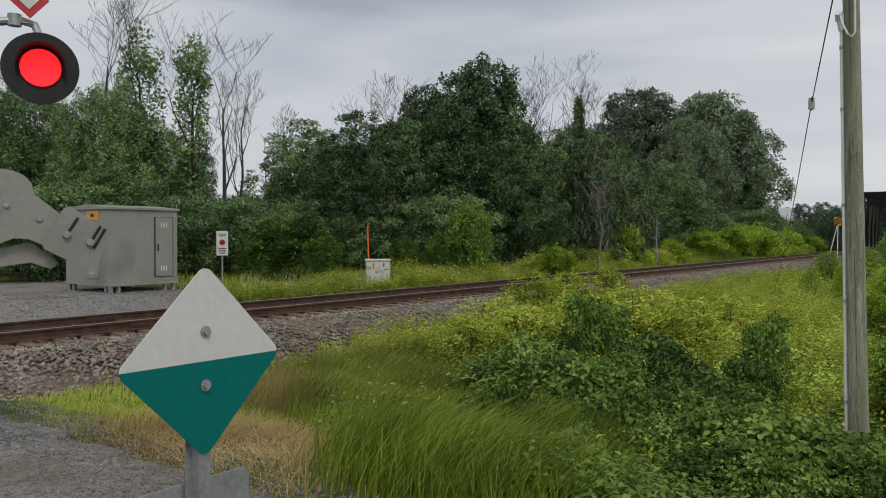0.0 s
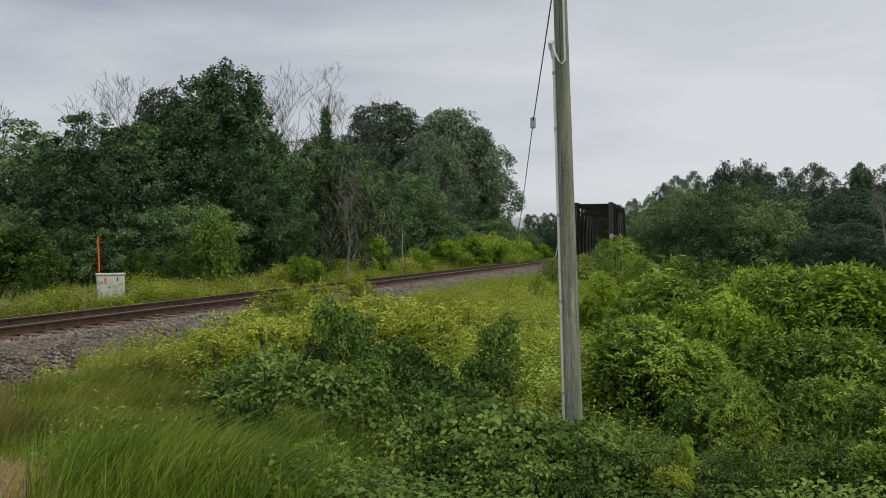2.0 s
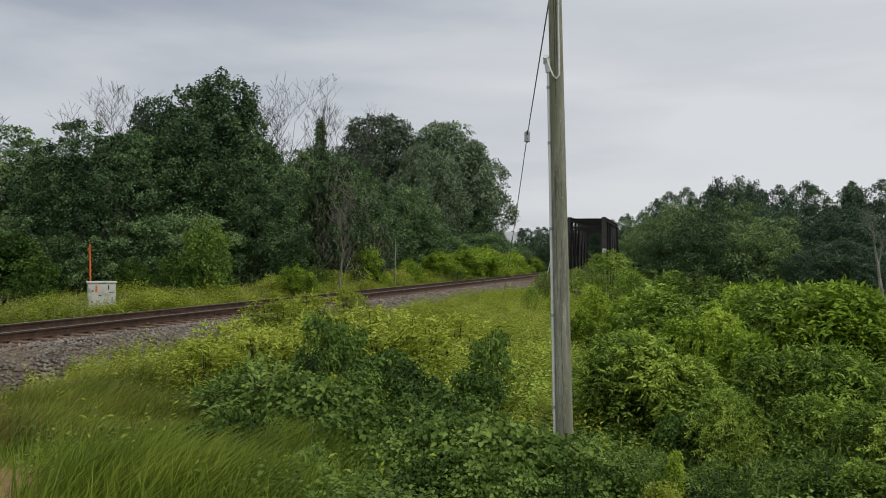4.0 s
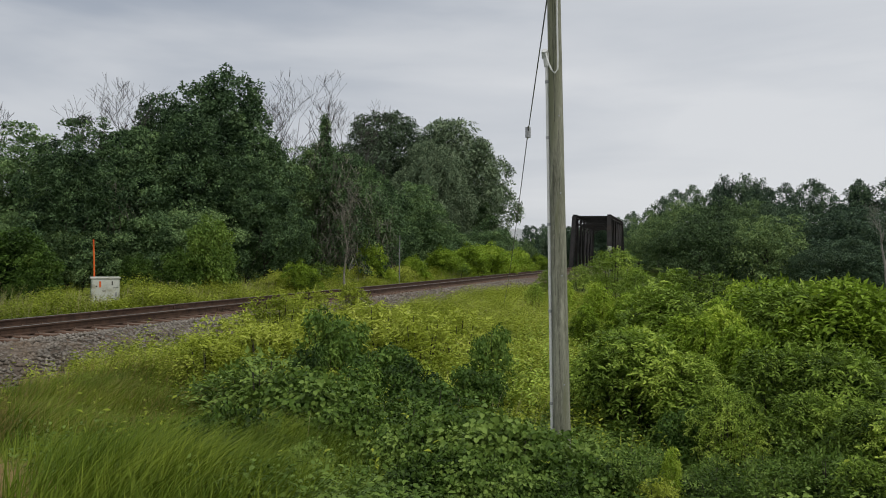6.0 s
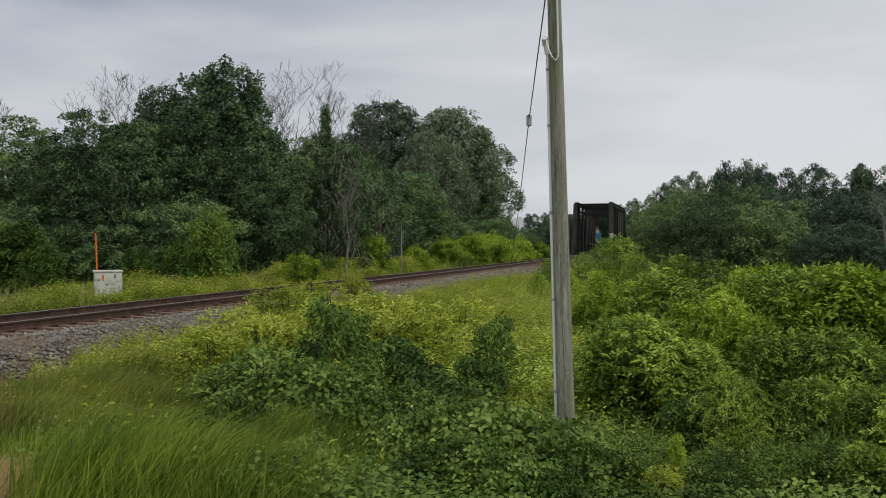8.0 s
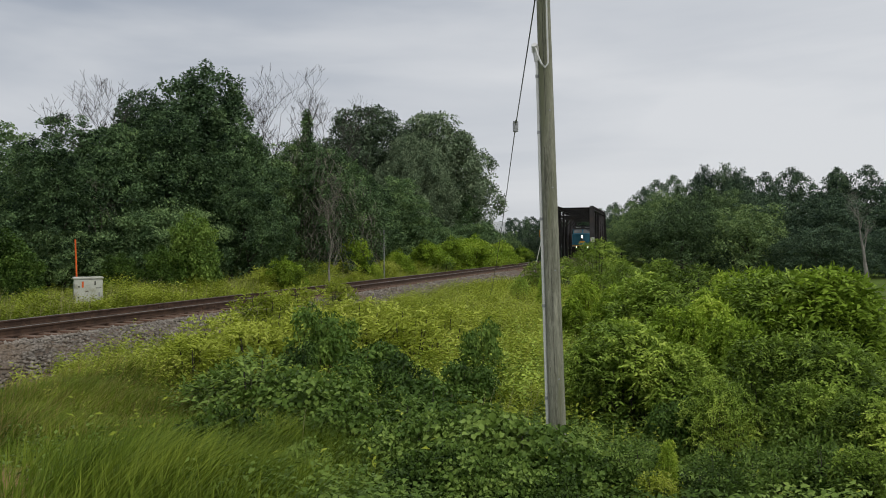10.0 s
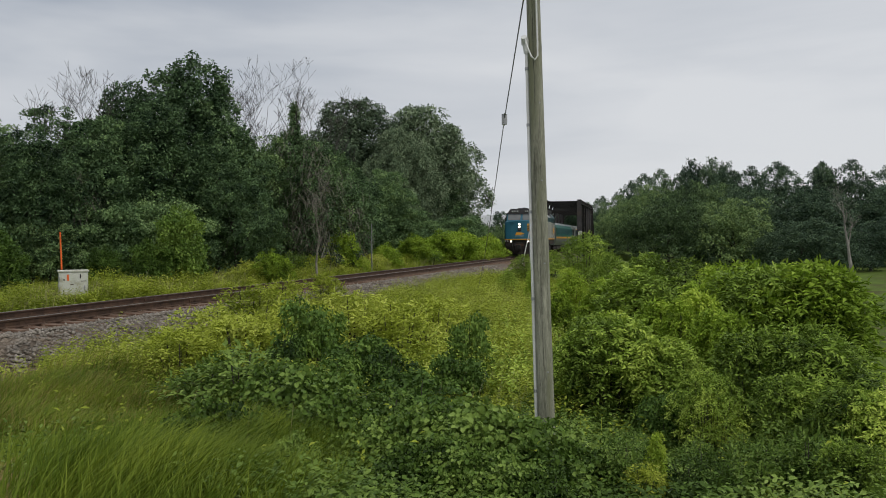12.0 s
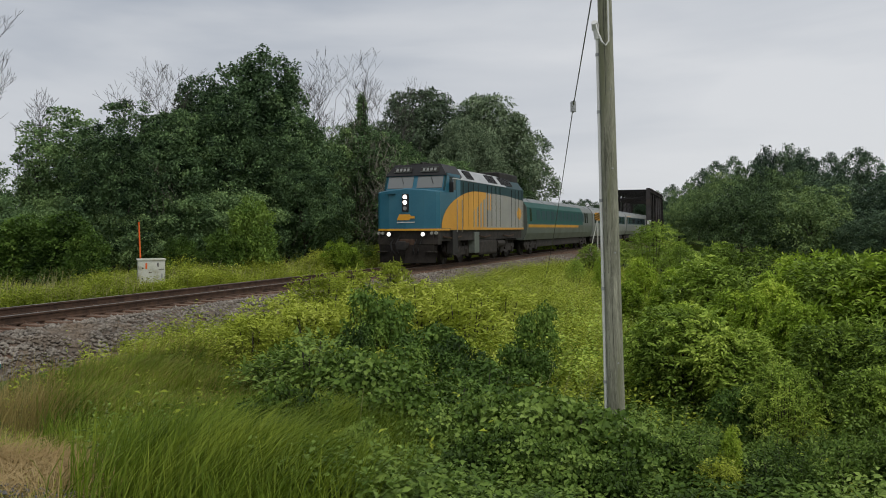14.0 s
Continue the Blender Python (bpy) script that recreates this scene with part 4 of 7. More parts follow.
# ---- equipment shelter, cabinet, signs ----
def build_shelter():
    t = empty("equipment_shelter", pose(-24.5, 12.75, -0.2), "pale grey metal railway equipment shelter on short legs", "equipment shelter")
    w, d = 2.5, 2.35
    part("body", box_mesh(0, 0, 0.27, w, d, 2.52, 0.02), MAT_HOUSE, t)
    bm = bmesh.new()
    prism(bm, [(-0.06, 2.52), (w + 0.06, 2.52), (w + 0.06, 2.58), (w / 2, 2.68), (-0.06, 2.58)], "y", -0.06, d + 0.06)
    part("roof", bm, MAT_HOUSE, t, "low grey metal roof")
    door = part("door", box_mesh(w + 0.004, 1.55, 0.45, w + 0.035, 2.15, 2.3, 0.008), MAT_HOUSE, t)
    for z in (1.98, 0.62):
        for k in range(3):
            part("vent_slot", box_mesh(w + 0.036, 1.72 + k * 0.09, z, w + 0.044, 1.76 + k * 0.09, z + 0.16), MAT_WHITE, door)
    part("handle", box_mesh(w + 0.036, 1.6, 1.25, w + 0.075, 1.64, 1.45, 0.008), MAT_BLACK, door, "black door handle")
    for z in (0.455, 2.3):
        part("door_joint", box_mesh(w + 0.002, 1.52, z - 0.012, w + 0.028, 2.18, z + 0.012), MAT_DARK, t)
    for y in (1.525, 2.165):
        part("door_joint", box_mesh(w + 0.002, y - 0.008, 0.46, w + 0.028, y + 0.008, 2.29), MAT_DARK, t)
    part("warning_plate", box_mesh(1.3, -0.02, 2.2, 1.95, -0.004, 2.48), MAT_YELLOW, t, "small yellow warning plate")
    part("warning_mark", box_mesh(1.52, -0.026, 2.29, 1.7, -0.021, 2.39), MAT_BLACK, t)
    side = part("side_door", box_mesh(1.25, -0.03, 0.42, 2.0, -0.004, 2.1, 0.006), MAT_HOUSE, t)
    for k in range(3):
        part("vent_slot", box_mesh(1.5 + k * 0.1, -0.036, 0.55, 1.54 + k * 0.1, -0.031, 0.72), MAT_WHITE, side)
    part("corner_trim", box_mesh(w - 0.03, -0.012, 0.27, w + 0.012, 0.03, 2.52), MAT_HOUSE, t)
    part("skid", box_mesh(-0.03, -0.03, 0.2, w + 0.03, 0.07, 0.275, 0.01), MAT_HOUSE, t)
    part("skid", box_mesh(w - 0.07, 0.07, 0.2, w + 0.03, d + 0.03, 0.275, 0.01), MAT_HOUSE, t)
    for x, y in ((0.1, 0.1), (0.35, 0.1), (w - 0.3, 0.1), (w - 0.1, 0.1), (w - 0.1, 0.35), (w - 0.1, d - 0.4), (w - 0.1, d - 0.1), (0.1, d - 0.1)):
        part("leg", box_mesh(x - 0.05, y - 0.05, -0.05, x + 0.05, y + 0.05, 0.21, 0.005), MAT_STEEL, t)
    part("lifting_eye", rod_mesh((w - 0.02, d - 0.02, 2.5), (w - 0.02, d - 0.02, 2.72), 0.02, n=8), MAT_STEEL, t)
    part("lifting_eye", rod_mesh((w - 0.02, 0.02, 2.5), (w - 0.02, 0.02, 2.72), 0.02, n=8), MAT_STEEL, t)
    part("lifting_eye", rod_mesh((0.02, 0.02, 2.5), (0.02, 0.02, 2.72), 0.02, n=8), MAT_STEEL, t)


def build_cabinet():
    x, y = -18.9, 21.3
    z = ground_z(x, y)
    t = empty("relay_cabinet", pose(x, y, z, 0, 0, 45), "chalky grey-green trackside relay cabinet with rust marks", "cabinet")
    part("plinth", box_mesh(-0.4, -0.2, -0.1, 0.4, 0.25, 0.08, 0.01), MAT_GRAVEL, t)
    part("body", box_mesh(-0.43, -0.22, 0.06, 0.43, 0.28, 1.2, 0.012), MAT_CABINET, t)
    part("lid", box_mesh(-0.46, -0.26, 1.2, 0.46, 0.31, 1.26, 0.015), MAT_CABINET, t, "overhanging cabinet lid")
    door = part("door", box_mesh(-0.4, -0.245, 0.12, 0.4, -0.224, 1.16, 0.006), MAT_CABINET, t)
    for px_, pz, w, h, m in ((-0.17, 1.02, 0.06, 0.2, MAT_ORANGE), (0.2, 1.06, 0.04, 0.14, MAT_DARK), (0.3, 0.9, 0.16, 0.02, MAT_DARK), (-0.28, 0.95, 0.05, 0.05, MAT_DARK), (-0.3, 0.6, 0.05, 0.06, MAT_DARK), (-0.05, 0.8, 0.1, 0.03, MAT_RUST)):
        part("rust_mark", box_mesh(px_ - w / 2, -0.2475, pz - h / 2, px_ + w / 2, -0.2455, pz + h / 2), m, door)
    part("handle", box_mesh(0.3, -0.28, 0.62, 0.34, -0.246, 0.76, 0.006), MAT_STEEL, door)
    for hz in (0.3, 0.65, 1.0):
        part("hinge", rod_mesh((-0.415, -0.25, hz - 0.05), (-0.415, -0.25, hz + 0.05), 0.014, n=8), MAT_STEEL, t)
    r = empty("marker_rod", pose(-19.35, 21.35, ground_z(-19.35, 21.35)), "slim orange marker rod behind the cabinet", "marker post")
    part("rod", rod_mesh((0, 0, -0.1), (-0.1, 0, 2.5), 0.03, 0.025, 8), MAT_ORANGE, r)


def build_notice():
    t = empty("notice_sign", pose(-21.8, 16.7, ground_z(-21.8, 16.7), 0, 0, 52), "small white notice with a red symbol on a steel post", "sign")
    part("post", rod_mesh((0, 0, -0.1), (0, 0, 1.95), 0.03, n=8), MAT_STEEL, t)
    p = part("panel", box_mesh(-0.19, -0.05, 1.12, 0.19, -0.032, 1.94, 0.006), MAT_WHITE, t)
    part("symbol", rod_mesh((0, -0.058, 1.56), (0, -0.051, 1.56), 0.1, n=24), MAT_RED, p, "round red and black symbol")
    part("symbol_bar", box_mesh(-0.07, -0.062, 1.53, 0.07, -0.0585, 1.59), MAT_BLACK, p)
    for z, w in ((1.84, 0.13), (1.78, 0.11), (1.36, 0.13), (1.3, 0.12), (1.24, 0.13), (1.19, 0.08)):
        part("text_bar", box_mesh(-w, -0.0535, z - 0.013, w, -0.0505, z + 0.013), MAT_BLACK, p)


def build_diamond():
    t = empty("diamond_marker", pose(-1.845, 1.25, 0, 0, 0, 0), "diamond marker sign, white above and green below, on a steel post", "sign")
    zc, h, r = 1.28, 0.272, 0.03
    # rounded diamond, width along y
    def outline(clip):
        pts = []
        for k, (cy, cz) in enumerate(((h - r * 1.41, 0), (0, h - r * 1.41), (-h + r * 1.41, 0), (0, -h + r * 1.41))):
            for i in range(7):
                a = radians(90 * k - 45 + 15 * i)
                pts.append((cy + r * math.cos(a), cz + r * math.sin(a)))
        edge = h - r * 0.41
        half = [(y, z) for y, z in pts if z * clip > 1e-4] + [(edge, 0.0), (-edge, 0.0)]
        return [(y, zc + z) for y, z in half]
    up, dn = sorted(outline(1), key=lambda p: math.atan2(p[1] - zc, p[0])), outline(-1)
    dn = sorted(dn, key=lambda p: -math.atan2(zc - p[1], p[0]))
    part("white_half", prism_mesh(up, "x", 0, 0.003), MAT_WHITE, t)
    part("green_half", prism_mesh(dn, "x", 0, 0.003), MAT_SIGNGREEN, t)
    for z in (zc + 0.083, zc - 0.068):
        bm = rod_mesh((0.003, 0, z), (0.0065, 0, z), 0.0165, n=20)
        rod(bm, (0.0065, 0, z), (0.016, 0, z), 0.0105, n=6)
        part("bolt", bm, MAT_STEEL, t, "galvanised bolt and washer")
    # U-channel post
    bm = bmesh.new()
    prism(bm, [(-0.004, -0.02), (-0.004, 0.02), (-0.03, 0.024), (-0.03, 0.042), (-0.034, 0.042), (-0.034, 0.02), (-0.008, 0.016), (-0.008, -0.016), (-0.034, -0.02), (-0.034, -0.042), (-0.03, -0.042), (-0.03, -0.024)], "z", -0.2, zc - 0.02)
    part("post", bm, MAT_STEEL, t, "galvanised U-channel post")
    ring = []
    for k, (cy, cz) in enumerate(((0.16, 0.905), (-0.16, 0.905), (-0.16, 0.58), (0.16, 0.58))):
        ring += [(cy + 0.03 * math.cos(radians(90 * k + 15 * q)), cz + 0.03 * math.sin(radians(90 * k + 15 * q))) for q in range(7)]
    part("grey_plate", prism_mesh(ring, "x", -0.046, -0.042), MAT_STEEL, t, "plain grey metal plate behind the post")


def build_small_posts():
    x, y = -17.3, 43.7
    t = empty("trackside_post", pose(x, y, ground_z(x, y)), "slim grey trackside post in the weeds", "post")
    part("post", rod_mesh((0, 0, -0.2), (0, 0, 2.6 - ground_z(x, y)), 0.035, 0.03, 8), MAT_STEEL, t)
    x, y = -10.9, 61
    t = empty("hazard_marker", pose(x, y, ground_z(x, y)), "yellow and black striped marker on a pale braced post", "sign")
    g = -ground_z(x, y)
    part("post", rod_mesh((0, 0, -0.2), (0, 0, g + 2.3), 0.035, n=8), MAT_WHITE, t)
    part("brace", rod_mesh((-0.75, 0.0, -0.2), (-0.05, 0.0, g + 2.2), 0.035, n=8), MAT_WHITE, t)
    pl = part("plate", box_mesh(-0.22, -0.05, g + 2.25, 0.22, -0.036, g + 2.85, 0.01), MAT_YELLOW, t)
    for k in range(3):
        st = part("stripe", box_mesh(-0.24, -0.054, -0.045, 0.24, -0.051, 0.045), MAT_BLACK, pl)
        st.matrix_basis = pose(0, 0, g + 2.38 + k * 0.17, 0, -30, 0)
    x, y = -10.5, 91
    t = empty("speed_board", pose(x, y, ground_z(x, y)), "small white board on a post before the bridge", "sign")
    part("post", rod_mesh((0, 0, -0.2), (0, 0, 2.1 - ground_z(x, y)), 0.04, n=8), MAT_STEEL, t)
    part("board", box_mesh(-0.22, -0.06, 2.05 - ground_z(x, y), 0.22, -0.04, 2.55 - ground_z(x, y), 0.01), MAT_WHITE, t)


def build_far_house():
    t = empty("far_house", pose(-34.5, 138, ground_z(-34.5, 138) - 0.4, 0, 0, 14), "distant white house with a pale roof", "house")
    part("wall", box_mesh(-5, -3.5, -0.5, 5, 3.5, 4.4), MAT_WHITE, t, "white wall")
    part("roof", prism_mesh([(-3.9, 4.4), (3.9, 4.4), (0, 6.6)], "x", -5.3, 5.3), MAT_ROOF, t, "pale roof")
    for x in (-3, 0, 3):
        part("window", box_mesh(x - 0.6, -3.53, 1.6, x + 0.6, -3.505, 3.0), MAT_GLASS, t)


# ---- utility pole ----
def build_pole():
    x, y = -1.175, 7.66
    z = ground_z(x, y)
    t = empty("utility_pole", pose(x, y, 0), "silver weathered wooden utility pole leaning slightly, with a conduit", "utility pole")
    top = Vector((-0.28, 0.02, 9.0))

    def along(h, dx=0.0, dy=0.0):
        k = (h - z) / (9.0 - z)
        return Vector((top.x * k + dx, top.y * k + dy, h))

    rng = np.random.default_rng(9)
    n, hs = 22, np.concatenate([[z - 0.4], np.linspace(z, 9.0, 40)])
    ring = 0.5 * rng.random(n)
    v = []
    for h in hs:
        c = along(h)
        r = 0.086 - 0.0042 * (h - z)
        for i in range(n):
            a = 2 * math.pi * i / n
            rr = r * (1 + 0.018 * math.sin(5 * a + ring[i]) + 0.008 * rng.normal())
            v.append((c.x + rr * math.cos(a), c.y + rr * math.sin(a), h))
    m = len(hs)
    f = np.array([(j * n + i, j * n + (i + 1) % n, (j + 1) * n + (i + 1) % n, (j + 1) * n + i) for j in range(m - 1) for i in range(n)])
    arrays("shaft", np.array(v), f, MAT_POLE, t, smooth=True)
    # drying cracks
    for a, h0, h1 in ((-1.5, 0.4, 1.5), (-1.9, 1.2, 2.6), (-1.1, 2.0, 3.2), (-1.6, 2.9, 4.4), (-1.3, 3.6, 5.0), (-2.0, 0.1, 0.8)):
        bm = bmesh.new()
        pts = []
        for i in range(7):
            h = h0 + (h1 - h0) * i / 6
            r = 0.0855 - 0.0042 * (h - z)
            pts.append(along(h, r * math.cos(a + 0.03 * math.sin(i * 2.1)), r * math.sin(a + 0.03 * math.sin(i * 2.1))))
        tube(bm, pts, 0.0016, 4)
        part("crack", bm, MAT_DARK, t)
    ca = radians(196)
    def cond(h):
        r = 0.086 - 0.0042 * (h - z) + 0.012
        return along(h, r * math.cos(ca), r * math.sin(ca))
    bm = bmesh.new()
    tube(bm, [cond(z + 0.2 + (3.45 - z - 0.2) * i / 12) for i in range(13)], 0.0155, 12)
    con = part("conduit", bm, MAT_CONDUIT, t, "grey plastic conduit")
    for h in (0.15, 1.05, 1.9, 2.75, 3.3):
        p = cond(h)
        part("strap", rod_mesh(p - Vector((0, 0, 0.015)), p + Vector((0, 0, 0.015)), 0.02, n=12), MAT_STEEL, con)
    # weatherhead with a hanging cable loop
    p = cond(3.45)
    bm = rod_mesh(p, p + Vector((-0.005, -0.01, 0.1)), 0.026, 0.034, 14)
    rod(bm, p + Vector((-0.01, 0.0, 0.1)), p + Vector((-0.015, -0.055, 0.15)), 0.042, 0.03, 14)
    part("weatherhead", bm, MAT_CONDUIT, con, "pale hooded conduit head")
    bm = bmesh.new()
    tube(bm, [p + Vector(q) for q in ((0.0, -0.06, 0.12), (0.03, -0.1, 0.03), (0.07, -0.12, -0.06), (0.1, -0.11, -0.09), (0.125, -0.09, -0.05), (0.12, -0.07, 0.1), (0.11, -0.06, 0.4), (0.1, -0.06, 1.2), (0.08, -0.06, 3.0))], 0.009, 8)
    part("cable", bm, MAT_CONDUIT, t, "thin grey cable looped from the conduit head")
    for h in (0.35, 1.4, 2.2, 2.95, 4.1):
        q = along(h, 0.05, -0.1)
        part("staple", rod_mesh(q, q + Vector((0, -0.015, 0)), 0.008, n=6), MAT_STEEL, t)
    # stay wire with a strain insulator
    w = empty("stay_wire", pose(0, 0, 0), "slack stay wire with a strain insulator", "wire")
    a, b = Vector((x + along(4.15).x - 0.06, y, 4.15)), Vector((-8.6, 34.5, ground_z(-8.6, 34.5) - 0.1))
    ins = 0.142
    c0, c1 = a.lerp(b, ins) , a.lerp(b, ins + 0.006)
    way = (b - a).normalized()
    part("wire", rod_mesh(a, c0, 0.007, n=6), MAT_WIRE, w)
    bm = bmesh.new()
    for k in range(9):
        q = a.lerp(b, ins + 0.006 + (1 - ins - 0.006) * k / 9)
        q2 = a.lerp(b, ins + 0.006 + (1 - ins - 0.006) * (k + 1) / 9)
        sag = [Vector((0, 0, -0.35 * math.sin(math.pi * (k + d) / 9))) for d in (0, 1)]
        rod(bm, q + sag[0], q2 + sag[1], 0.007, n=6)
    part("wire", bm, MAT_WIRE, w)
    mid = a.lerp(b, ins + 0.003)
    ib = rod_mesh(mid + Vector((0, 0, 0.075)), mid - Vector((0, 0, 0.075)), 0.042, n=12)
    part("strain_insulator", ib, MAT_STEEL, w, "ribbed grey strain insulator")
    for s in (-1, 1):
        part("clamp", rod_mesh(mid + Vector((0, 0, s * 0.07)), mid - way * s * 0.3, 0.018, 0.008, 8), MAT_STEEL, w)


build_shelter()
build_cabinet()
build_notice()
build_diamond()
build_small_posts()
build_far_house()
build_pole()


# ---- plants ----
def leaf_quads(centres, ahead, normal, length, width, fold=0.25):
    """Folded diamond leaves: base, two sides, tip. centres (N,3), ahead and normal unit (N,3)."""
    side = np.cross(normal, ahead)
    side /= np.linalg.norm(side, axis=1, keepdims=True) + 1e-9
    up = np.cross(ahead, side)
    l, w = np.asarray(length)[:, None], np.asarray(width)[:, None]
    a = centres - ahead * l * 0.5
    b = centres + side * w * 0.5 + up * w * fold - ahead * l * 0.05
    c = centres + ahead * l * 0.5 - up * l * 0.08
    d = centres - side * w * 0.5 + up * w * fold - ahead * l * 0.05
    v = np.stack([a, b, c, d], 1).reshape(-1, 3)
    f = np.arange(len(v)).reshape(-1, 4)
    return v, f


def broad_leaves(centres, ahead, normal, length, width, fold=0.22):
    """Broad leaves of two halves meeting at the midrib: base, two shoulders a side, tip."""
    side = np.cross(normal, ahead)
    side /= np.linalg.norm(side, axis=1, keepdims=True) + 1e-9
    up = np.cross(ahead, side)
    l, w = np.asarray(length)[:, None], np.asarray(width)[:, None]

    def at3(along, across, lift):
        return centres + ahead * l * along + side * w * across + up * w * lift

    pts = [at3(-0.42, 0, 0), at3(-0.36, 0.42, fold), at3(0.14, 0.46, fold), at3(0.5, 0, -0.12), at3(0.14, -0.46, fold), at3(-0.36, -0.42, fold)]
    v = np.stack(pts, 1).reshape(-1, 3)
    i = np.arange(len(centres))[:, None] * 6
    f = np.concatenate([i + np.array([[0, 1, 2, 3]]), i + np.array([[0, 3, 4, 5]])], 1).reshape(-1, 4)
    return v, f


def unit(v):
    return v / (np.linalg.norm(v, axis=-1, keepdims=True) + 1e-9)


def lobed_points(rng, lobes, n, shell=0.55, upper=0.0):
    """Places for leaf clumps through the outer part of a crown made of uneven lobes (x, y, z, rx, ry, rz)."""
    L = np.array(lobes, float)
    vol = (L[:, 3] * L[:, 4] * L[:, 5]) ** 0.75
    pick = rng.choice(len(L), n, p=vol / vol.sum())
    d = unit(rng.normal(size=(n, 3)))
    d[:, 2] = np.where(rng.random(n) < upper, np.abs(d[:, 2]), d[:, 2])
    r = shell + (1 - shell) * rng.random(n) ** 0.7
    r *= 1 + 0.13 * np.sin(d[:, 0] * 7 + pick) * np.cos(d[:, 2] * 6 + pick * 2.0)
    p = L[pick, :3] + d * L[pick, 3:] * r[:, None]
    return p, d


def crown_leaves(seed, lobes, clumps, per, spread, leaf, slim=0.5, droop=0.3, shell=0.84, broad=False, puff=0.55, bias=0.75, rise=0.72):
    """Leaves gathered in uneven puffs over the lobes, thick on top of each puff and thin beneath, over a sparse dark inside."""
    rng = np.random.default_rng(seed)
    L = np.array(lobes, float)
    area = (L[:, 3] * L[:, 5]).sum()
    count = int(np.clip(3.6 * area / puff ** 2, 14, clumps))
    p, d = lobed_points(rng, lobes, count, shell)
    low = d[:, 2] < -0.45
    p, d = p[~low], d[~low]
    size = puff * rng.uniform(0.55, 1.35, len(p))
    total = int(clumps * per * 0.84)
    share = size ** 2 / (size ** 2).sum()
    k = rng.choice(len(p), total, p=share)
    e = unit(rng.normal(size=(total, 3)) + (0, 0, bias) + d[k] * 0.55)
    r = size[k] * rng.random(total) ** 0.35
    c = p[k] + e * r[:, None] * (1, 1, rise) + rng.normal(0, spread * 0.16, (total, 3))
    q, dq = lobed_points(rng, lobes, int(clumps * per * 0.16), 0.35)
    c, e = np.concatenate([c, q * (1, 1, 0.94)]), np.concatenate([e, dq])
    ahead = unit(e * (1, 1, 0.3) + rng.normal(0, 0.6, c.shape) + (0, 0, -droop))
    normal = unit(rng.normal(0, 0.32, c.shape) + e * 0.8 + (0, 0, 0.4))
    leaves = leaf * rng.uniform(0.6, 1.3, len(c))
    return (broad_leaves if broad else leaf_quads)(c, ahead, normal, leaves, leaves * slim)


def spray_leaves(seed, lobes, sprays, leaflets, stem, leaf, slim=0.35, droop=0.5, shell=0.8):
    """Compound leaves: pairs of leaflets along an arching stalk, as on ash, elder and sumac."""
    rng = np.random.default_rng(seed)
    p, d = lobed_points(rng, lobes, sprays, shell, 0.85)
    axis = unit(d * (1, 1, 0.4) + rng.normal(0, 0.45, d.shape) + (0, 0, 0.15))
    side = unit(np.cross(axis, (0, 0, 1.0)) + rng.normal(0, 0.15, axis.shape))
    C, A, N, S = [], [], [], []
    k = leaflets
    for i in range(k):
        t = (i // 2 + 0.6) / (k / 2)
        sgn = 1 if i % 2 else -1
        tip = i == k - 1
        base = p + axis * stem * (t - 0.3) + np.array((0, 0, -1.0)) * droop * stem * t * t
        ah = unit(axis * (0.5 if not tip else 1.5) + side * sgn * (1.0 if not tip else 0.0) + np.array((0, 0, -droop * 0.9 * t)) + rng.normal(0, 0.16, axis.shape))
        s = leaf * rng.uniform(0.75, 1.2, len(p))
        C.append(base + ah * s[:, None] * 0.5); A.append(ah); S.append(s)
        N.append(unit(np.array((0, 0, 1.0)) + rng.normal(0, 0.35, axis.shape) + d * 0.25))
    C, A, N, S = (np.concatenate(q) for q in (C, A, N, S))
    return leaf_quads(C, A, N, S, S * slim)


def grow(bm, rng, p, way, length, r, depth, lean=0.35, fine=0.012, forks=(2, 3), up=0.25):
    """A branch that bends, tapers and forks down to twigs."""
    steps = 3 if depth > 1 else 2
    q = Vector(p)
    way = Vector(way).normalized()
    r0 = r
    for s in range(steps):
        way = (way + Vector((rng.gauss(0, 0.07), rng.gauss(0, 0.07), 0.05 + rng.gauss(0, 0.05)))).normalized()
        nq = q + way * length / steps
        r1 = max(fine, r * (1 - 0.42 * (s + 1) / steps))
        rod(bm, q, nq, r0, r1, 7 if r > 0.06 else (4 if r > 0.02 else 3))
        if depth > 0 and s > 0 or depth > 1:
            for _ in range(rng.randint(*forks) if s == steps - 1 else rng.randint(0, 1)):
                side = Vector((rng.gauss(0, 1), rng.gauss(0, 1), rng.gauss(up + 0.35, 0.3)))
                grow(bm, rng, nq, way * (1 - lean) + side.normalized() * lean * 1.6, length * rng.uniform(0.5, 0.75), max(fine, r1 * 0.62), depth - 1, lean, fine, forks, up)
        q, r0 = nq, r1


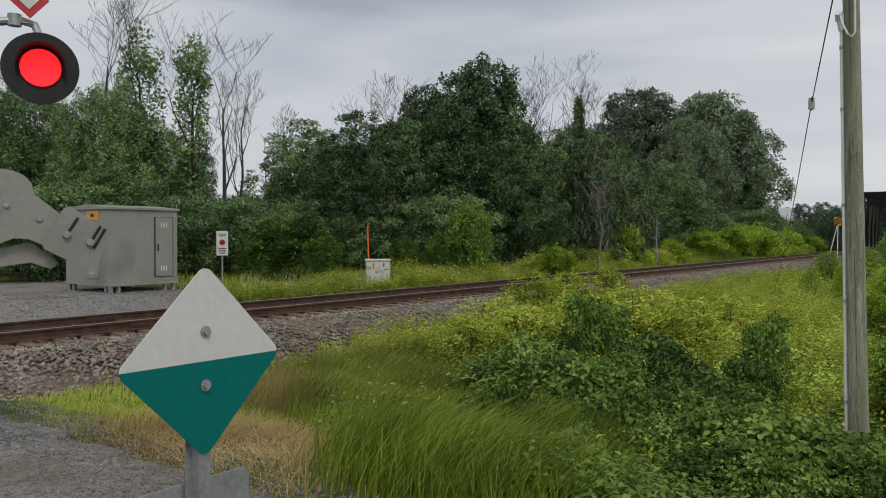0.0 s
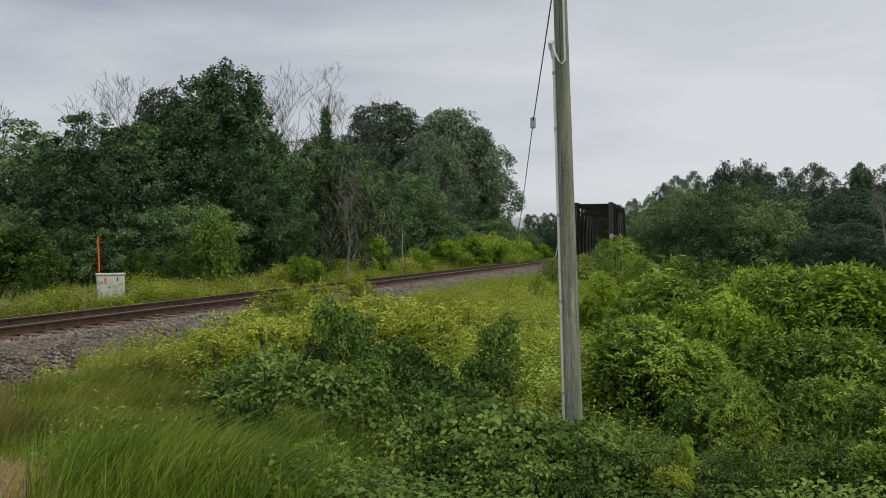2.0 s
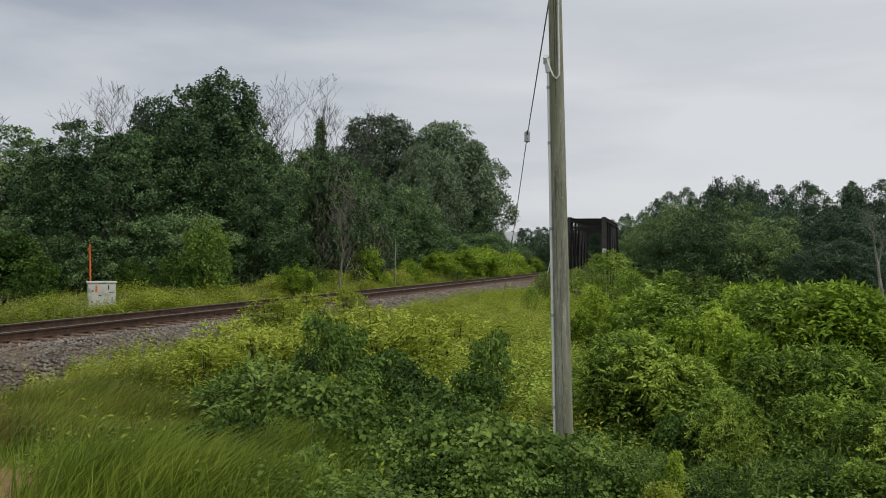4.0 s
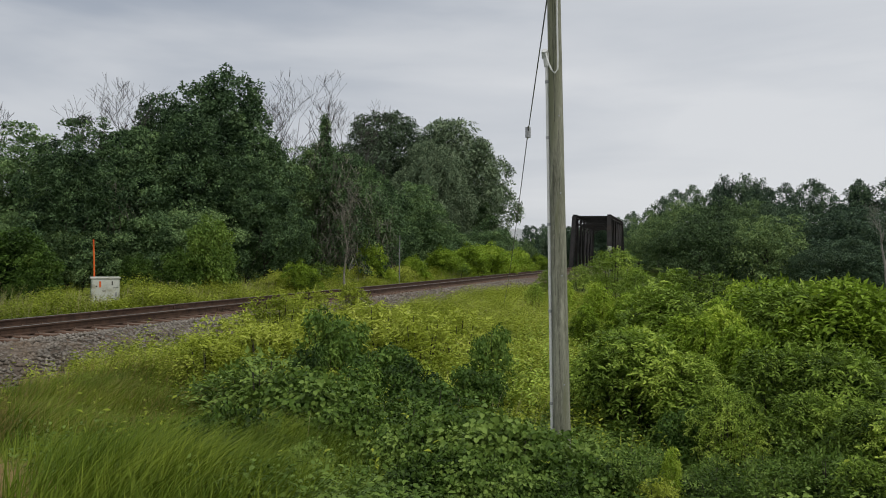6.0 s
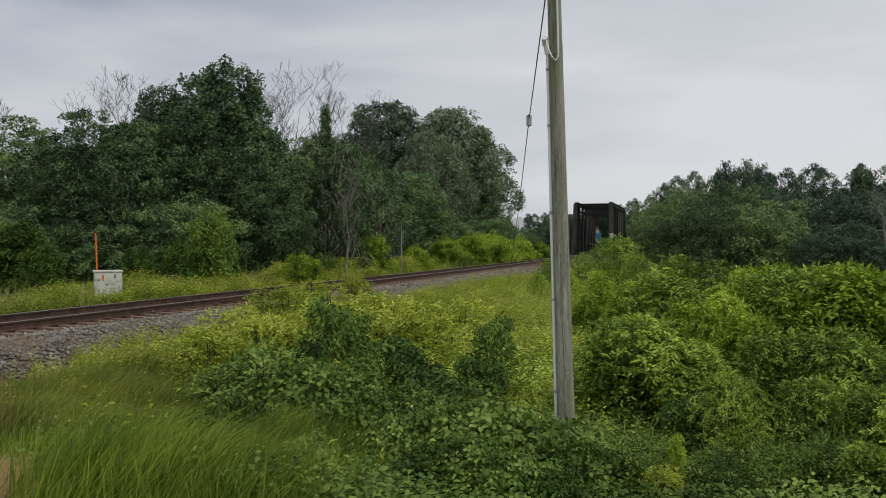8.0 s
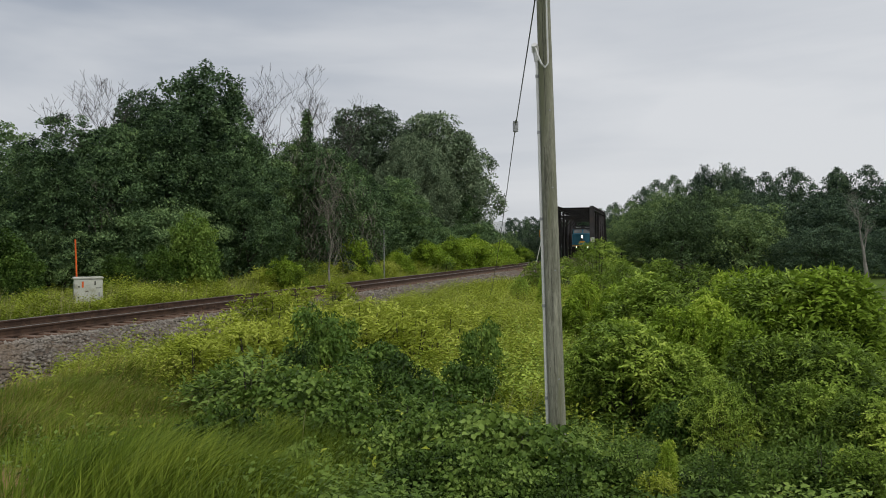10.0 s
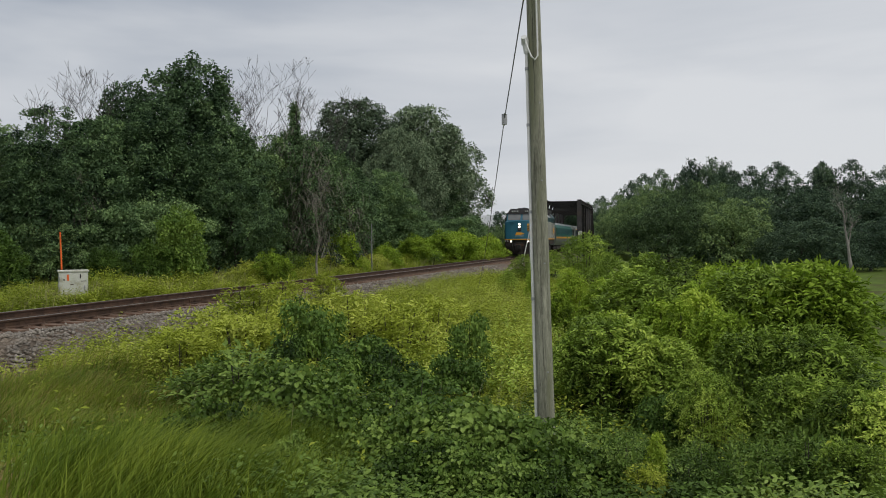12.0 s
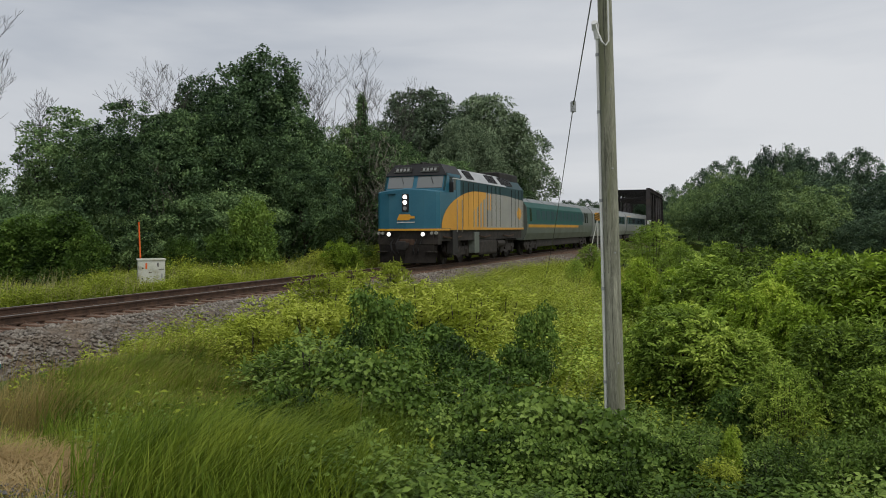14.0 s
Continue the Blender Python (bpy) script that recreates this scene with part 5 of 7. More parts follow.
def trunk_mesh(seed, height, lobes, r=0.18, bend=0.3):
    """A tapered trunk with a limb into each lobe of the crown."""
    rng = random.Random(seed)
    bm = bmesh.new()
    top = height * 0.72
    pts = [Vector((bend * math.sin(i * 0.9 + seed) * i / 5, bend * math.cos(i * 1.3 + seed) * i / 6, top * i / 5 - 0.3)) for i in range(6)]
    for i in range(5):
        rod(bm, pts[i], pts[i + 1], r * (1 - 0.15 * i), r * (1 - 0.15 * (i + 1)), 9)
    for x, y, z, *_ in lobes:
        a = pts[rng.randint(1, 4)]
        b = Vector((x, y, z))
        m = a.lerp(b, 0.5) + Vector((0, 0, -0.08 * height * 0.3))
        rod(bm, a, m, r * 0.45, r * 0.28, 6)
        rod(bm, m, b, r * 0.28, r * 0.08, 5)
    return bm


def lobes_for(seed, height, width, base, count, tall=1.0, top_heavy=0.0, fine=1.0):
    """Uneven lobes filling a crown of that size from the height base up."""
    rng = random.Random(seed)
    out = []
    for i in range(count):
        t = (i + 0.5) / count
        z = base + (height - base) * (0.1 + 0.8 * t)
        reach = width * 0.5 * (math.sin(math.pi * min(1, 0.18 + 0.82 * t ** (1 + top_heavy))) ** 0.7) * 0.62
        a = i * 2.4 + rng.uniform(-0.5, 0.5)
        rad = width * rng.uniform(0.2, 0.31) * fine
        out.append((reach * math.cos(a), reach * math.sin(a), z, rad, rad, min(rad * rng.uniform(0.75, 1.1) * tall, (height - z) + 0.12 * height)))
    out.append((0, 0, base + (height - base) * 0.55, width * 0.3, width * 0.3, (height - base) * 0.42))
    return out


MODELS = {}


def tree_model(key, seed, height, width, base, count, clumps, per, leaf, mat, label, category="tree", tall=1.0, slim=0.5, droop=0.3, r=0.18, spread=0.35, group="", heavy=0.0, puff=0.55, bias=0.75, rise=0.72, fine=1.0):
    """One tree: trunk and crown, kept as a model for copies."""
    th = empty("tree" if category == "tree" else category.replace(" ", "_"), pose(0, 0, 0), label, category, group)
    lobes = lobes_for(seed, height, width, base, count, tall, heavy, fine)
    part("trunk", trunk_mesh(seed, height, lobes, r), MAT_BARK, th)
    v, f = crown_leaves(seed, lobes, clumps, per, spread, leaf, slim, droop, puff=puff, bias=bias, rise=rise)
    arrays("crown", v, f, mat, th)
    MODELS[key] = [th, False, float(np.quantile(v[:, 2], 0.997)), float(np.ptp(np.quantile(v[:, 0], (0.01, 0.99))))]
    return th


def bush_model(key, seed, height, width, count, sprays, leaflets, stem, leaf, mat, label, slim=0.35, droop=0.5, group="", upright=0.9):
    th = empty("shrub", pose(0, 0, 0), label, "shrub", group)
    lobes = lobes_for(seed, height, width, 0.12 * height, count, upright, fine=0.78)
    rng = random.Random(seed)
    bm = bmesh.new()
    for x, y, z, *_ in lobes:
        b = Vector((x * 0.25, y * 0.25, -0.1))
        m = Vector((x * 0.75, y * 0.75, z * 0.6))
        rod(bm, b, m, 0.022, 0.014, 5); rod(bm, m, Vector((x, y, z + 0.2 * height)), 0.014, 0.005, 4)
    part("stem", bm, MAT_BARK, th)
    if leaflets:
        v, f = spray_leaves(seed, lobes, sprays, leaflets, stem, leaf, slim, droop)
    else:
        v, f = crown_leaves(seed, lobes, sprays, 7, stem, leaf, slim, droop, 0.75, True, 0.16 * width)
    arrays("foliage", v, f, mat, th)
    MODELS[key] = [th, False, float(np.quantile(v[:, 2], 0.995))]
    return th


def plant(key, x, y, height, turn=0.0, wide=1.0, sink=0.0, z=None):
    """Put the model at x, y, scaled to that height; the first use takes the model itself."""
    th, used, h = MODELS[key][:3]
    s = height / h
    m = pose(x, y, (ground_z(x, y) if z is None else z) - sink, 0, 0, turn)
    if used:
        ob = copy_thing(th, m)
    else:
        MODELS[key][1] = True
        ob = th
        ob.matrix_basis = m
    ob.scale = (s * wide, s * wide, s)
    return ob


def plant_wide(key, x, y, top, width, turn):
    """Put the model at x, y with its top at that height above the rails and its crown that wide."""
    h = top - ground_z(x, y)
    return plant(key, x, y, h, turn, width * MODELS[key][2] / (h * MODELS[key][3]))


def dead_tree(x, y, height, seed, lean=(0, 0), r=0.13, depth=4, vine=0.0, label="bare dead tree with grey branches", spread=0.35, mat=None):
    th = empty("dead_tree", pose(x, y, ground_z(x, y)), label, "tree", "dead trees")
    rng = random.Random(seed)
    bm = bmesh.new()
    h = height
    p = Vector((0, 0, -0.2))
    n = 6
    for i in range(n):
        q = Vector((lean[0] * (i + 1) / n + rng.gauss(0, 0.06), lean[1] * (i + 1) / n + rng.gauss(0, 0.06), h * 0.62 * (i + 1) / n))
        ra, rb = r * (1 - 0.75 * i / n), r * (1 - 0.75 * (i + 1) / n)
        rod(bm, p, q, ra, rb, 8)
        if i >= 2:
            for _ in range(rng.randint(1, 2) + (2 if i == n - 1 else 0)):
                a = rng.uniform(0, 6.283)
                up = rng.uniform(1.5, 3.4)
                grow(bm, rng, q, (math.cos(a), math.sin(a), up), h * rng.uniform(0.1, 0.17) * (1.15 if i == n - 1 else 1), max(0.02, rb * 0.6), min(depth, 4) - 1, spread + 0.08, 0.007)
        p = q
    part("trunk", bm, mat or MAT_TWIG, th)
    if vine:
        lob = [(lean[0] * t, lean[1] * t, h * 0.68 * t, vine * (1.25 - 0.5 * t) * rng.uniform(0.8, 1.2), vine * (1.25 - 0.5 * t), h * 0.1) for t in (0.15, 0.3, 0.45, 0.6, 0.75, 0.9, 1.0, 1.06)]
        v, f = crown_leaves(seed, lob, 900, 7, 0.3, 0.15, 0.7, 0.4, 0.5, puff=0.3 * vine + 0.06, bias=0.3, rise=1.3)
        arrays("climbing_vine", v, f, LEAF_FOREST, th, "dark green climbing vine")
    return th


# tall models: each is planted several times, turned and scaled
tree_model("oak", 11, 8.0, 7.0, 1.0, 11, 3400, 9, 0.17, LEAF_FOREST, "broad leafy green tree at the wood's edge", puff=0.55, slim=0.62, droop=0.05, spread=0.28, group="wood edge trees")
tree_model("ash", 12, 8.5, 6.0, 0.8, 10, 3400, 9, 0.18, LEAF_FOREST, "leafy green tree at the wood's edge", puff=0.48, rise=0.9, slim=0.5, droop=0.1, spread=0.28, group="wood edge trees")
tree_model("maple", 13, 12.0, 6.0, 1.5, 15, 4200, 9, 0.19, LEAF_MAPLE, "tall dark green maple rising above the wood", puff=0.42, bias=0.5, rise=1.5, tall=1.3, slim=0.75, droop=0.0, spread=0.28, r=0.24, group="wood edge trees", heavy=0.5)
tree_model("willow", 14, 15.0, 14.0, 0.6, 22, 6400, 9, 0.36, LEAF_WILLOW, "large rounded grey-green willow", puff=0.85, bias=0.5, rise=0.9, slim=0.42, droop=0.5, r=0.4, spread=0.5, group="wood edge trees")
tree_model("slender", 15, 10.0, 3.6, 0.8, 14, 3600, 7, 0.135, LEAF_FOREST, "slender vine-grown tree beside the gravel pad", puff=0.34, rise=1.3, bias=0.4, tall=1.3, r=0.14, group="wood edge trees")
tree_model("under", 16, 4.0, 4.6, 0.2, 9, 2300, 8, 0.13, LEAF_FOREST, "dark understorey tree in the wood", r=0.08, group="understorey")
tree_model("sapling", 17, 3.2, 2.8, 0.1, 9, 1500, 8, 0.13, LEAF_DARK, "light green bushy young tree by the railway", puff=0.3, rise=1.1, droop=0.0, slim=0.6, spread=0.25, r=0.06, group="understorey")
tree_model("far", 18, 12.0, 11.0, 0.3, 9, 2300, 6, 0.36, LEAF_FAR_HAZED, "distant leafy tree across the field", puff=1.3, bias=0.8, rise=0.8, fine=1.2, spread=0.6, slim=0.65, r=0.3, group="far trees")
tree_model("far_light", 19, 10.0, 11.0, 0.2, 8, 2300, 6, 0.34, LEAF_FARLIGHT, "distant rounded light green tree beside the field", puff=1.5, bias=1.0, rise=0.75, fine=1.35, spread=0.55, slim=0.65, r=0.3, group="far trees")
tree_model("far_pine", 20, 15.0, 7.0, 2.0, 13, 1300, 7, 0.5, LEAF_FAR_HAZED, "distant pointed dark tree on the hill", puff=0.7, bias=0.2, rise=1.3, tall=1.4, spread=0.7, r=0.3, group="far trees")

tree_model("bright_sapling", 21, 2.4, 3.0, 0.05, 9, 1300, 8, 0.12, LEAF_BRIGHT, "bright green bushy growth along the far verge", puff=0.3, rise=1.0, droop=0.0, slim=0.6, spread=0.22, r=0.05, group="understorey")
# wood behind the equipment shelter
plant("slender", -32.5, 15.4, 7.6 - ground_z(-32.5, 15.4), 292, 1.0)
plant("slender", -35.1, 14.7, 8.4 - ground_z(-35.1, 14.7), 30, 1.2)
plant("slender", -31.0, 16.3, 7.2 - ground_z(-31.0, 16.3), 64, 0.9)
plant("slender", -30.2, 17.6, 7.9 - ground_z(-30.2, 17.6), 85, 1.0)
plant("slender", -31.6, 19.3, 7.1 - ground_z(-31.6, 19.3), 65, 1.0)
plant("slender", -31.7, 21.0, 6.7 - ground_z(-31.7, 21.0), 288, 0.9)
plant("slender", -32.4, 23.4, 5.9 - ground_z(-32.4, 23.4), 312, 0.9)
plant("under", -38.2, 17.5, 6.4 - ground_z(-38.2, 17.5), 209, 1.3)
plant("under", -37.5, 19.0, 6.0 - ground_z(-37.5, 19.0), 14, 1.3)
plant("under", -36.7, 20.5, 5.8 - ground_z(-36.7, 20.5), 33, 1.3)
plant("under", -35.6, 22.2, 5.3 - ground_z(-35.6, 22.2), 119, 1.2)
dead_tree(-30.5, 19.2, 13.3, 433, vine=1.0, r=0.16)
dead_tree(-30.1, 21.5, 12.9, 620, vine=0.8, r=0.15)
dead_tree(-32.9, 19.0, 13.7, 479, r=0.15)
dead_tree(-30.9, 23.8, 12.3, 265, r=0.15, depth=5)
dead_tree(-31.2, 25.1, 10.9, 160, r=0.12)
dead_tree(-31.4, 27.9, 8.3, 691, r=0.1)
# wood across the railway
plant("oak", -30.4, 29.0, 7.4 - ground_z(-30.4, 29.0), 264, 1.0)
plant("ash", -26.4, 27.3, 6.3 - ground_z(-26.4, 27.3), 11, 1.0)
plant("ash", -29.2, 32.9, 8.3 - ground_z(-29.2, 32.9), 40, 1.15)
plant("ash", -33.0, 29.2, 5.1 - ground_z(-33.0, 29.2), 162, 0.7)
plant("oak", -26.0, 31.7, 7.5 - ground_z(-26.0, 31.7), 140, 0.95)
plant("maple", -25.2, 37.3, 11.3 - ground_z(-25.2, 37.3), 319, 1.0)
plant("maple", -28.9, 37.0, 10.2 - ground_z(-28.9, 37.0), 186, 0.85)
plant("ash", -24.4, 33.0, 8.1 - ground_z(-24.4, 33.0), 151, 1.0)
plant("oak", -23.0, 36.3, 7.8 - ground_z(-23.0, 36.3), 155, 0.9)
plant("ash", -22.7, 40.0, 7.5 - ground_z(-22.7, 40.0), 239, 0.9)
plant("oak", -21.6, 42.9, 7.8 - ground_z(-21.6, 42.9), 211, 0.9)
plant("ash", -21.8, 47.2, 8.0 - ground_z(-21.8, 47.2), 62, 0.9)
plant("oak", -20.7, 34.2, 5.3 - ground_z(-20.7, 34.2), 265, 0.9)
plant("willow", -31.1, 75.9, 15.9 - ground_z(-31.1, 75.9), 272, 1.05)
plant("willow", -25.6, 80.1, 15.5 - ground_z(-25.6, 80.1), 344, 1.05)
plant("willow", -25.3, 71.7, 12.2 - ground_z(-25.3, 71.7), 283, 0.7)
plant("ash", -24.7, 56.8, 7.9 - ground_z(-24.7, 56.8), 102, 1.1)
plant("oak", -23.7, 61.6, 7.4 - ground_z(-23.7, 61.6), 115, 1.1)
plant("ash", -23.1, 76.6, 8.1 - ground_z(-23.1, 76.6), 233, 1.2)
# second row, closing the wood
plant("ash", -41.2, 39.4, 6.0 - ground_z(-41.2, 39.4), 312, 1.15)
plant("ash", -38.2, 43.6, 7.4 - ground_z(-38.2, 43.6), 339, 1.15)
plant("ash", -33.9, 47.1, 7.7 - ground_z(-33.9, 47.1), 238, 1.15)
plant("ash", -28.5, 49.4, 7.5 - ground_z(-28.5, 49.4), 170, 1.15)
plant("ash", -22.3, 50.3, 6.8 - ground_z(-22.3, 50.3), 91, 1.15)
# understorey
plant("under", -30.5, 23.7, 3.4 - ground_z(-30.5, 23.7), 187, 1.15)
plant("under", -28.5, 23.3, 2.3 - ground_z(-28.5, 23.3), 218, 1.15)
plant("under", -28.2, 24.3, 2.7 - ground_z(-28.2, 24.3), 175, 1.15)
plant("under", -28.8, 26.1, 2.7 - ground_z(-28.8, 26.1), 235, 1.15)
plant("under", -28.4, 27.2, 3.4 - ground_z(-28.4, 27.2), 303, 1.15)
plant("under", -27.2, 27.6, 2.8 - ground_z(-27.2, 27.6), 81, 1.15)
plant("under", -25.7, 27.6, 2.6 - ground_z(-25.7, 27.6), 344, 1.15)
plant("under", -26.1, 29.7, 2.8 - ground_z(-26.1, 29.7), 138, 1.15)
plant("under", -25.1, 30.3, 3.7 - ground_z(-25.1, 30.3), 236, 1.15)
plant("under", -23.3, 29.9, 3.3 - ground_z(-23.3, 29.9), 138, 1.15)
plant("under", -22.9, 31.3, 3.7 - ground_z(-22.9, 31.3), 287, 1.15)
plant("under", -24.2, 35.4, 3.7 - ground_z(-24.2, 35.4), 53, 1.15)
plant("under", -24.1, 37.9, 3.8 - ground_z(-24.1, 37.9), 143, 1.15)
plant("under", -24.7, 41.8, 3.8 - ground_z(-24.7, 41.8), 335, 1.15)
plant("under", -24.1, 44.0, 4.3 - ground_z(-24.1, 44.0), 15, 1.15)
plant("under", -25.1, 49.8, 3.4 - ground_z(-25.1, 49.8), 119, 1.15)
plant("under", -25.1, 54.3, 4.0 - ground_z(-25.1, 54.3), 171, 1.15)
plant("under", -24.5, 58.0, 5.1 - ground_z(-24.5, 58.0), 211, 1.15)
plant("under", -23.8, 62.3, 5.4 - ground_z(-23.8, 62.3), 348, 1.15)
plant("under", -22.3, 65.0, 4.3 - ground_z(-22.3, 65.0), 180, 1.15)
plant("under", -21.2, 69.6, 3.5 - ground_z(-21.2, 69.6), 122, 1.15)
plant("under", -18.9, 70.7, 4.0 - ground_z(-18.9, 70.7), 193, 1.15)
plant("under", -30.1, 14.2, 3.0, 132, 1.2)
plant("under", -29.9, 15.4, 3.8, 178, 1.2)
plant("under", -29.6, 16.5, 3.4, 45, 1.2)
plant("under", -30.4, 18.4, 4.0, 336, 1.2)
plant("under", -28.1, 18.5, 3.5, 254, 1.2)
plant("under", -28.5, 20.5, 2.9, 106, 1.2)
plant("under", -26.9, 20.9, 3.5, 244, 1.2)
plant("sapling", -19.6, 28.0, 3.0 - ground_z(-19.6, 28.0), 31, 0.75)
plant("sapling", -20.4, 29.4, 2.2 - ground_z(-20.4, 29.4), 131, 0.9)
plant("sapling", -22.6, 21.2, 2.3 - ground_z(-22.6, 21.2), 241, 1.25)
plant("sapling", -21.5, 20.9, 1.6 - ground_z(-21.5, 20.9), 288, 1.0)
plant("sapling", -24.2, 20.9, 2.2 - ground_z(-24.2, 20.9), 240, 1.2)
plant("sapling", -20.4, 27.2, 1.7 - ground_z(-20.4, 27.2), 22, 1)
plant("sapling", -21.7, 26.2, 1.4 - ground_z(-21.7, 26.2), 188, 1)
plant("bright_sapling", -17.2, 31.6, 1.2 - ground_z(-17.2, 31.6), 109, 0.96)
plant("bright_sapling", -18.7, 42.0, 2.2 - ground_z(-18.7, 42.0), 245, 0.76)
plant("bright_sapling", -18.2, 48.7, 1.4 - ground_z(-18.2, 48.7), 12, 1.04)
plant("bright_sapling", -18.5, 55.0, 2.0 - ground_z(-18.5, 55.0), 178, 1.2000000000000002)
plant("bright_sapling", -17.9, 59.4, 2.3 - ground_z(-17.9, 59.4), 223, 1.2800000000000002)
plant("bright_sapling", -17.0, 63.8, 2.5 - ground_z(-17.0, 63.8), 45, 1.2800000000000002)
plant("bright_sapling", -16.3, 70.1, 2.1 - ground_z(-16.3, 70.1), 332, 1.2000000000000002)
plant("bright_sapling", -16.2, 78.3, 1.6 - ground_z(-16.2, 78.3), 173, 1.2000000000000002)
plant("bright_sapling", -17.5, 42.6, 0.7 - ground_z(-17.5, 42.6), 193, 0.8)
# dead trees standing above the wood
dead_tree(-28.7, 33.4, 10.9, 728, r=0.13)
dead_tree(-29.5, 31.3, 9.6, 773, r=0.11)
dead_tree(-29.0, 34.4, 10.4, 496, r=0.1)
dead_tree(-23.8, 40.6, 12.3, 393, r=0.14, depth=5)
dead_tree(-23.4, 41.9, 12.2, 666, r=0.12)
dead_tree(-24.8, 41.1, 11.8, 20, r=0.12)
dead_tree(-21.4, 41.9, 12.4, 617, vine=0.35, r=0.15)
dead_tree(-21.0, 44.3, 11.9, 527, r=0.12, depth=5)
dead_tree(-21.4, 47.4, 11.9, 150, r=0.12)
dead_tree(-35.6, 32.2, 9.2, 205, r=0.12)
dead_tree(-17.0, 35.6, 5.7, 388, r=0.07, spread=0.6, depth=5, mat=MAT_VINE, label='grey dead tree hung with bare vines')
dead_tree(-25.9, 30.5, 4.7, 955, r=0.08, spread=0.6)


def vine_tangle(x, y, height, width, seed):
    """A smothered tree: long bare vine stems hanging over it, with a few green leaves."""
    th = empty("vine_grown_tree", pose(x, y, ground_z(x, y)), "tree smothered in grey bare hanging vines", "tree", "dead trees")
    lobes = lobes_for(seed, height, width, 0.4, 12, 1.2)
    part("trunk", trunk_mesh(seed, height, lobes, 0.12), MAT_VINE, th)
    rng = np.random.default_rng(seed)
    p, d = lobed_points(rng, lobes, 1000, 0.85)
    ahead = unit(d * (0.35, 0.35, 0.1) + rng.normal(0, 0.3, d.shape) + (0, 0, -0.9))
    size = rng.uniform(0.5, 1.5, len(p))
    v, f = leaf_quads(p, ahead, unit(d + rng.normal(0, 0.3, d.shape)), size, np.full(len(p), 0.035))
    arrays("hanging_vine", v, f, MAT_VINE, th, "grey bare vine stems")
    v, f = crown_leaves(seed + 1, lobes, 1700, 7, 0.3, 0.15, 0.6, 0.3, puff=0.45)
    arrays("foliage", v, f, LEAF_FOREST, th)


vine_tangle(-19.5, 40.2, 7.6, 3.6, 71)
vine_tangle(-21.3, 41.2, 8.2, 3.8, 72)
vine_tangle(-19.2, 43.8, 6.0, 3.4, 73)
vine_tangle(-26.4, 29.4, 4.6, 3.4, 74)
# far trees over the field and hill
plant("far", -31.8, 124.0, 5.5 - ground_z(-31.8, 124.0), 136, 0.55)
plant("far", -28.0, 124.9, 5.5 - ground_z(-28.0, 124.9), 110, 0.36)
plant("far", -26.1, 121.2, 5.8 - ground_z(-26.1, 121.2), 327, 0.5)
plant("far", -25.3, 125.5, 6.1 - ground_z(-25.3, 125.5), 29, 0.48)
plant("far", -23.4, 125.8, 5.7 - ground_z(-23.4, 125.8), 141, 0.42)
plant_wide("far", -20.9, 127.5, 5.8, 4.6, 50)
plant("far_light", -23.9, 109.4, 3.6 - ground_z(-23.9, 109.4), 8, 0.4)
plant("far_light", -27.4, 108.6, 3.7 - ground_z(-27.4, 108.6), 125, 0.42)
plant("far_light", -25.7, 109.0, 2.8 - ground_z(-25.7, 109.0), 261, 0.5)
plant("far", -59.5, 248.0, 9.4 - ground_z(-59.5, 248.0), 125, 0.8)
plant("far", -53.1, 244.3, 10.3 - ground_z(-53.1, 244.3), 177, 0.9)
plant("far", -47.0, 240.5, 10.5 - ground_z(-47.0, 240.5), 173, 0.9)
plant("far", -66.0, 251.5, 8.4 - ground_z(-66.0, 251.5), 22, 0.9)
plant("far", -41.9, 246.5, 10.0 - ground_z(-41.9, 246.5), 33, 0.9)
plant_wide("far_light", -1.1, 135.4, 8.3, 12.1, 227)
plant_wide("far_light", 9.3, 138.1, 8.1, 13.4, 68)
plant_wide("far_light", -6.3, 136.5, 5.6, 7.8, 187)
plant_wide("far_light", -11.1, 138.6, 6.0, 6.0, 49)
plant_wide("far", 3.9, 139.2, 4.1, 7.0, 18)
plant_wide("far", 18.5, 132.4, 4.6, 9.6, 69)
plant_wide("far", 23.2, 131.1, 4.2, 8.6, 253)
plant_wide("far", 29.5, 138.3, 4.7, 10.1, 111)
plant_wide("far", 14.1, 134.9, 2.7, 6.8, 132)
plant_wide("far_light", -9.0, 158.5, 10.1, 8.5, 344)
plant_wide("far_light", -5.1, 167.9, 12.5, 11.4, 223)
plant_wide("far_light", 0.9, 161.6, 12.8, 11.6, 320)
plant_wide("far_light", 6.7, 165.9, 12.6, 11.9, 154)
plant_wide("far", 12.5, 161.2, 11.9, 12.8, 215)
plant_wide("far", 18.4, 162.6, 11.1, 11.7, 259)
plant_wide("far", 23.2, 156.1, 10.9, 12.4, 197)
plant_wide("far", 29.4, 161.0, 10.7, 12.9, 293)
plant_wide("far", 36.4, 162.4, 10.7, 14.3, 179)
plant_wide("far", 40.4, 157.2, 10.6, 14.0, 273)
plant_wide("far_light", -12.1, 164.4, 9.1, 7.1, 299)
plant_wide("far", -17.8, 192.9, 11.2, 6.2, 208)
plant_wide("far", -15.0, 187.0, 11.4, 6.1, 299)
plant_wide("far", -11.9, 194.2, 15.3, 7.7, 118)
plant_wide("far", -8.0, 192.7, 16.9, 10.4, 172)
plant_wide("far", -2.6, 190.0, 17.2, 10.9, 349)
plant_wide("far", 15.5, 186.7, 17.0, 11.4, 14)
plant_wide("far", 20.3, 194.6, 18.9, 13.3, 143)
plant_wide("far", 25.4, 190.0, 17.1, 11.7, 310)
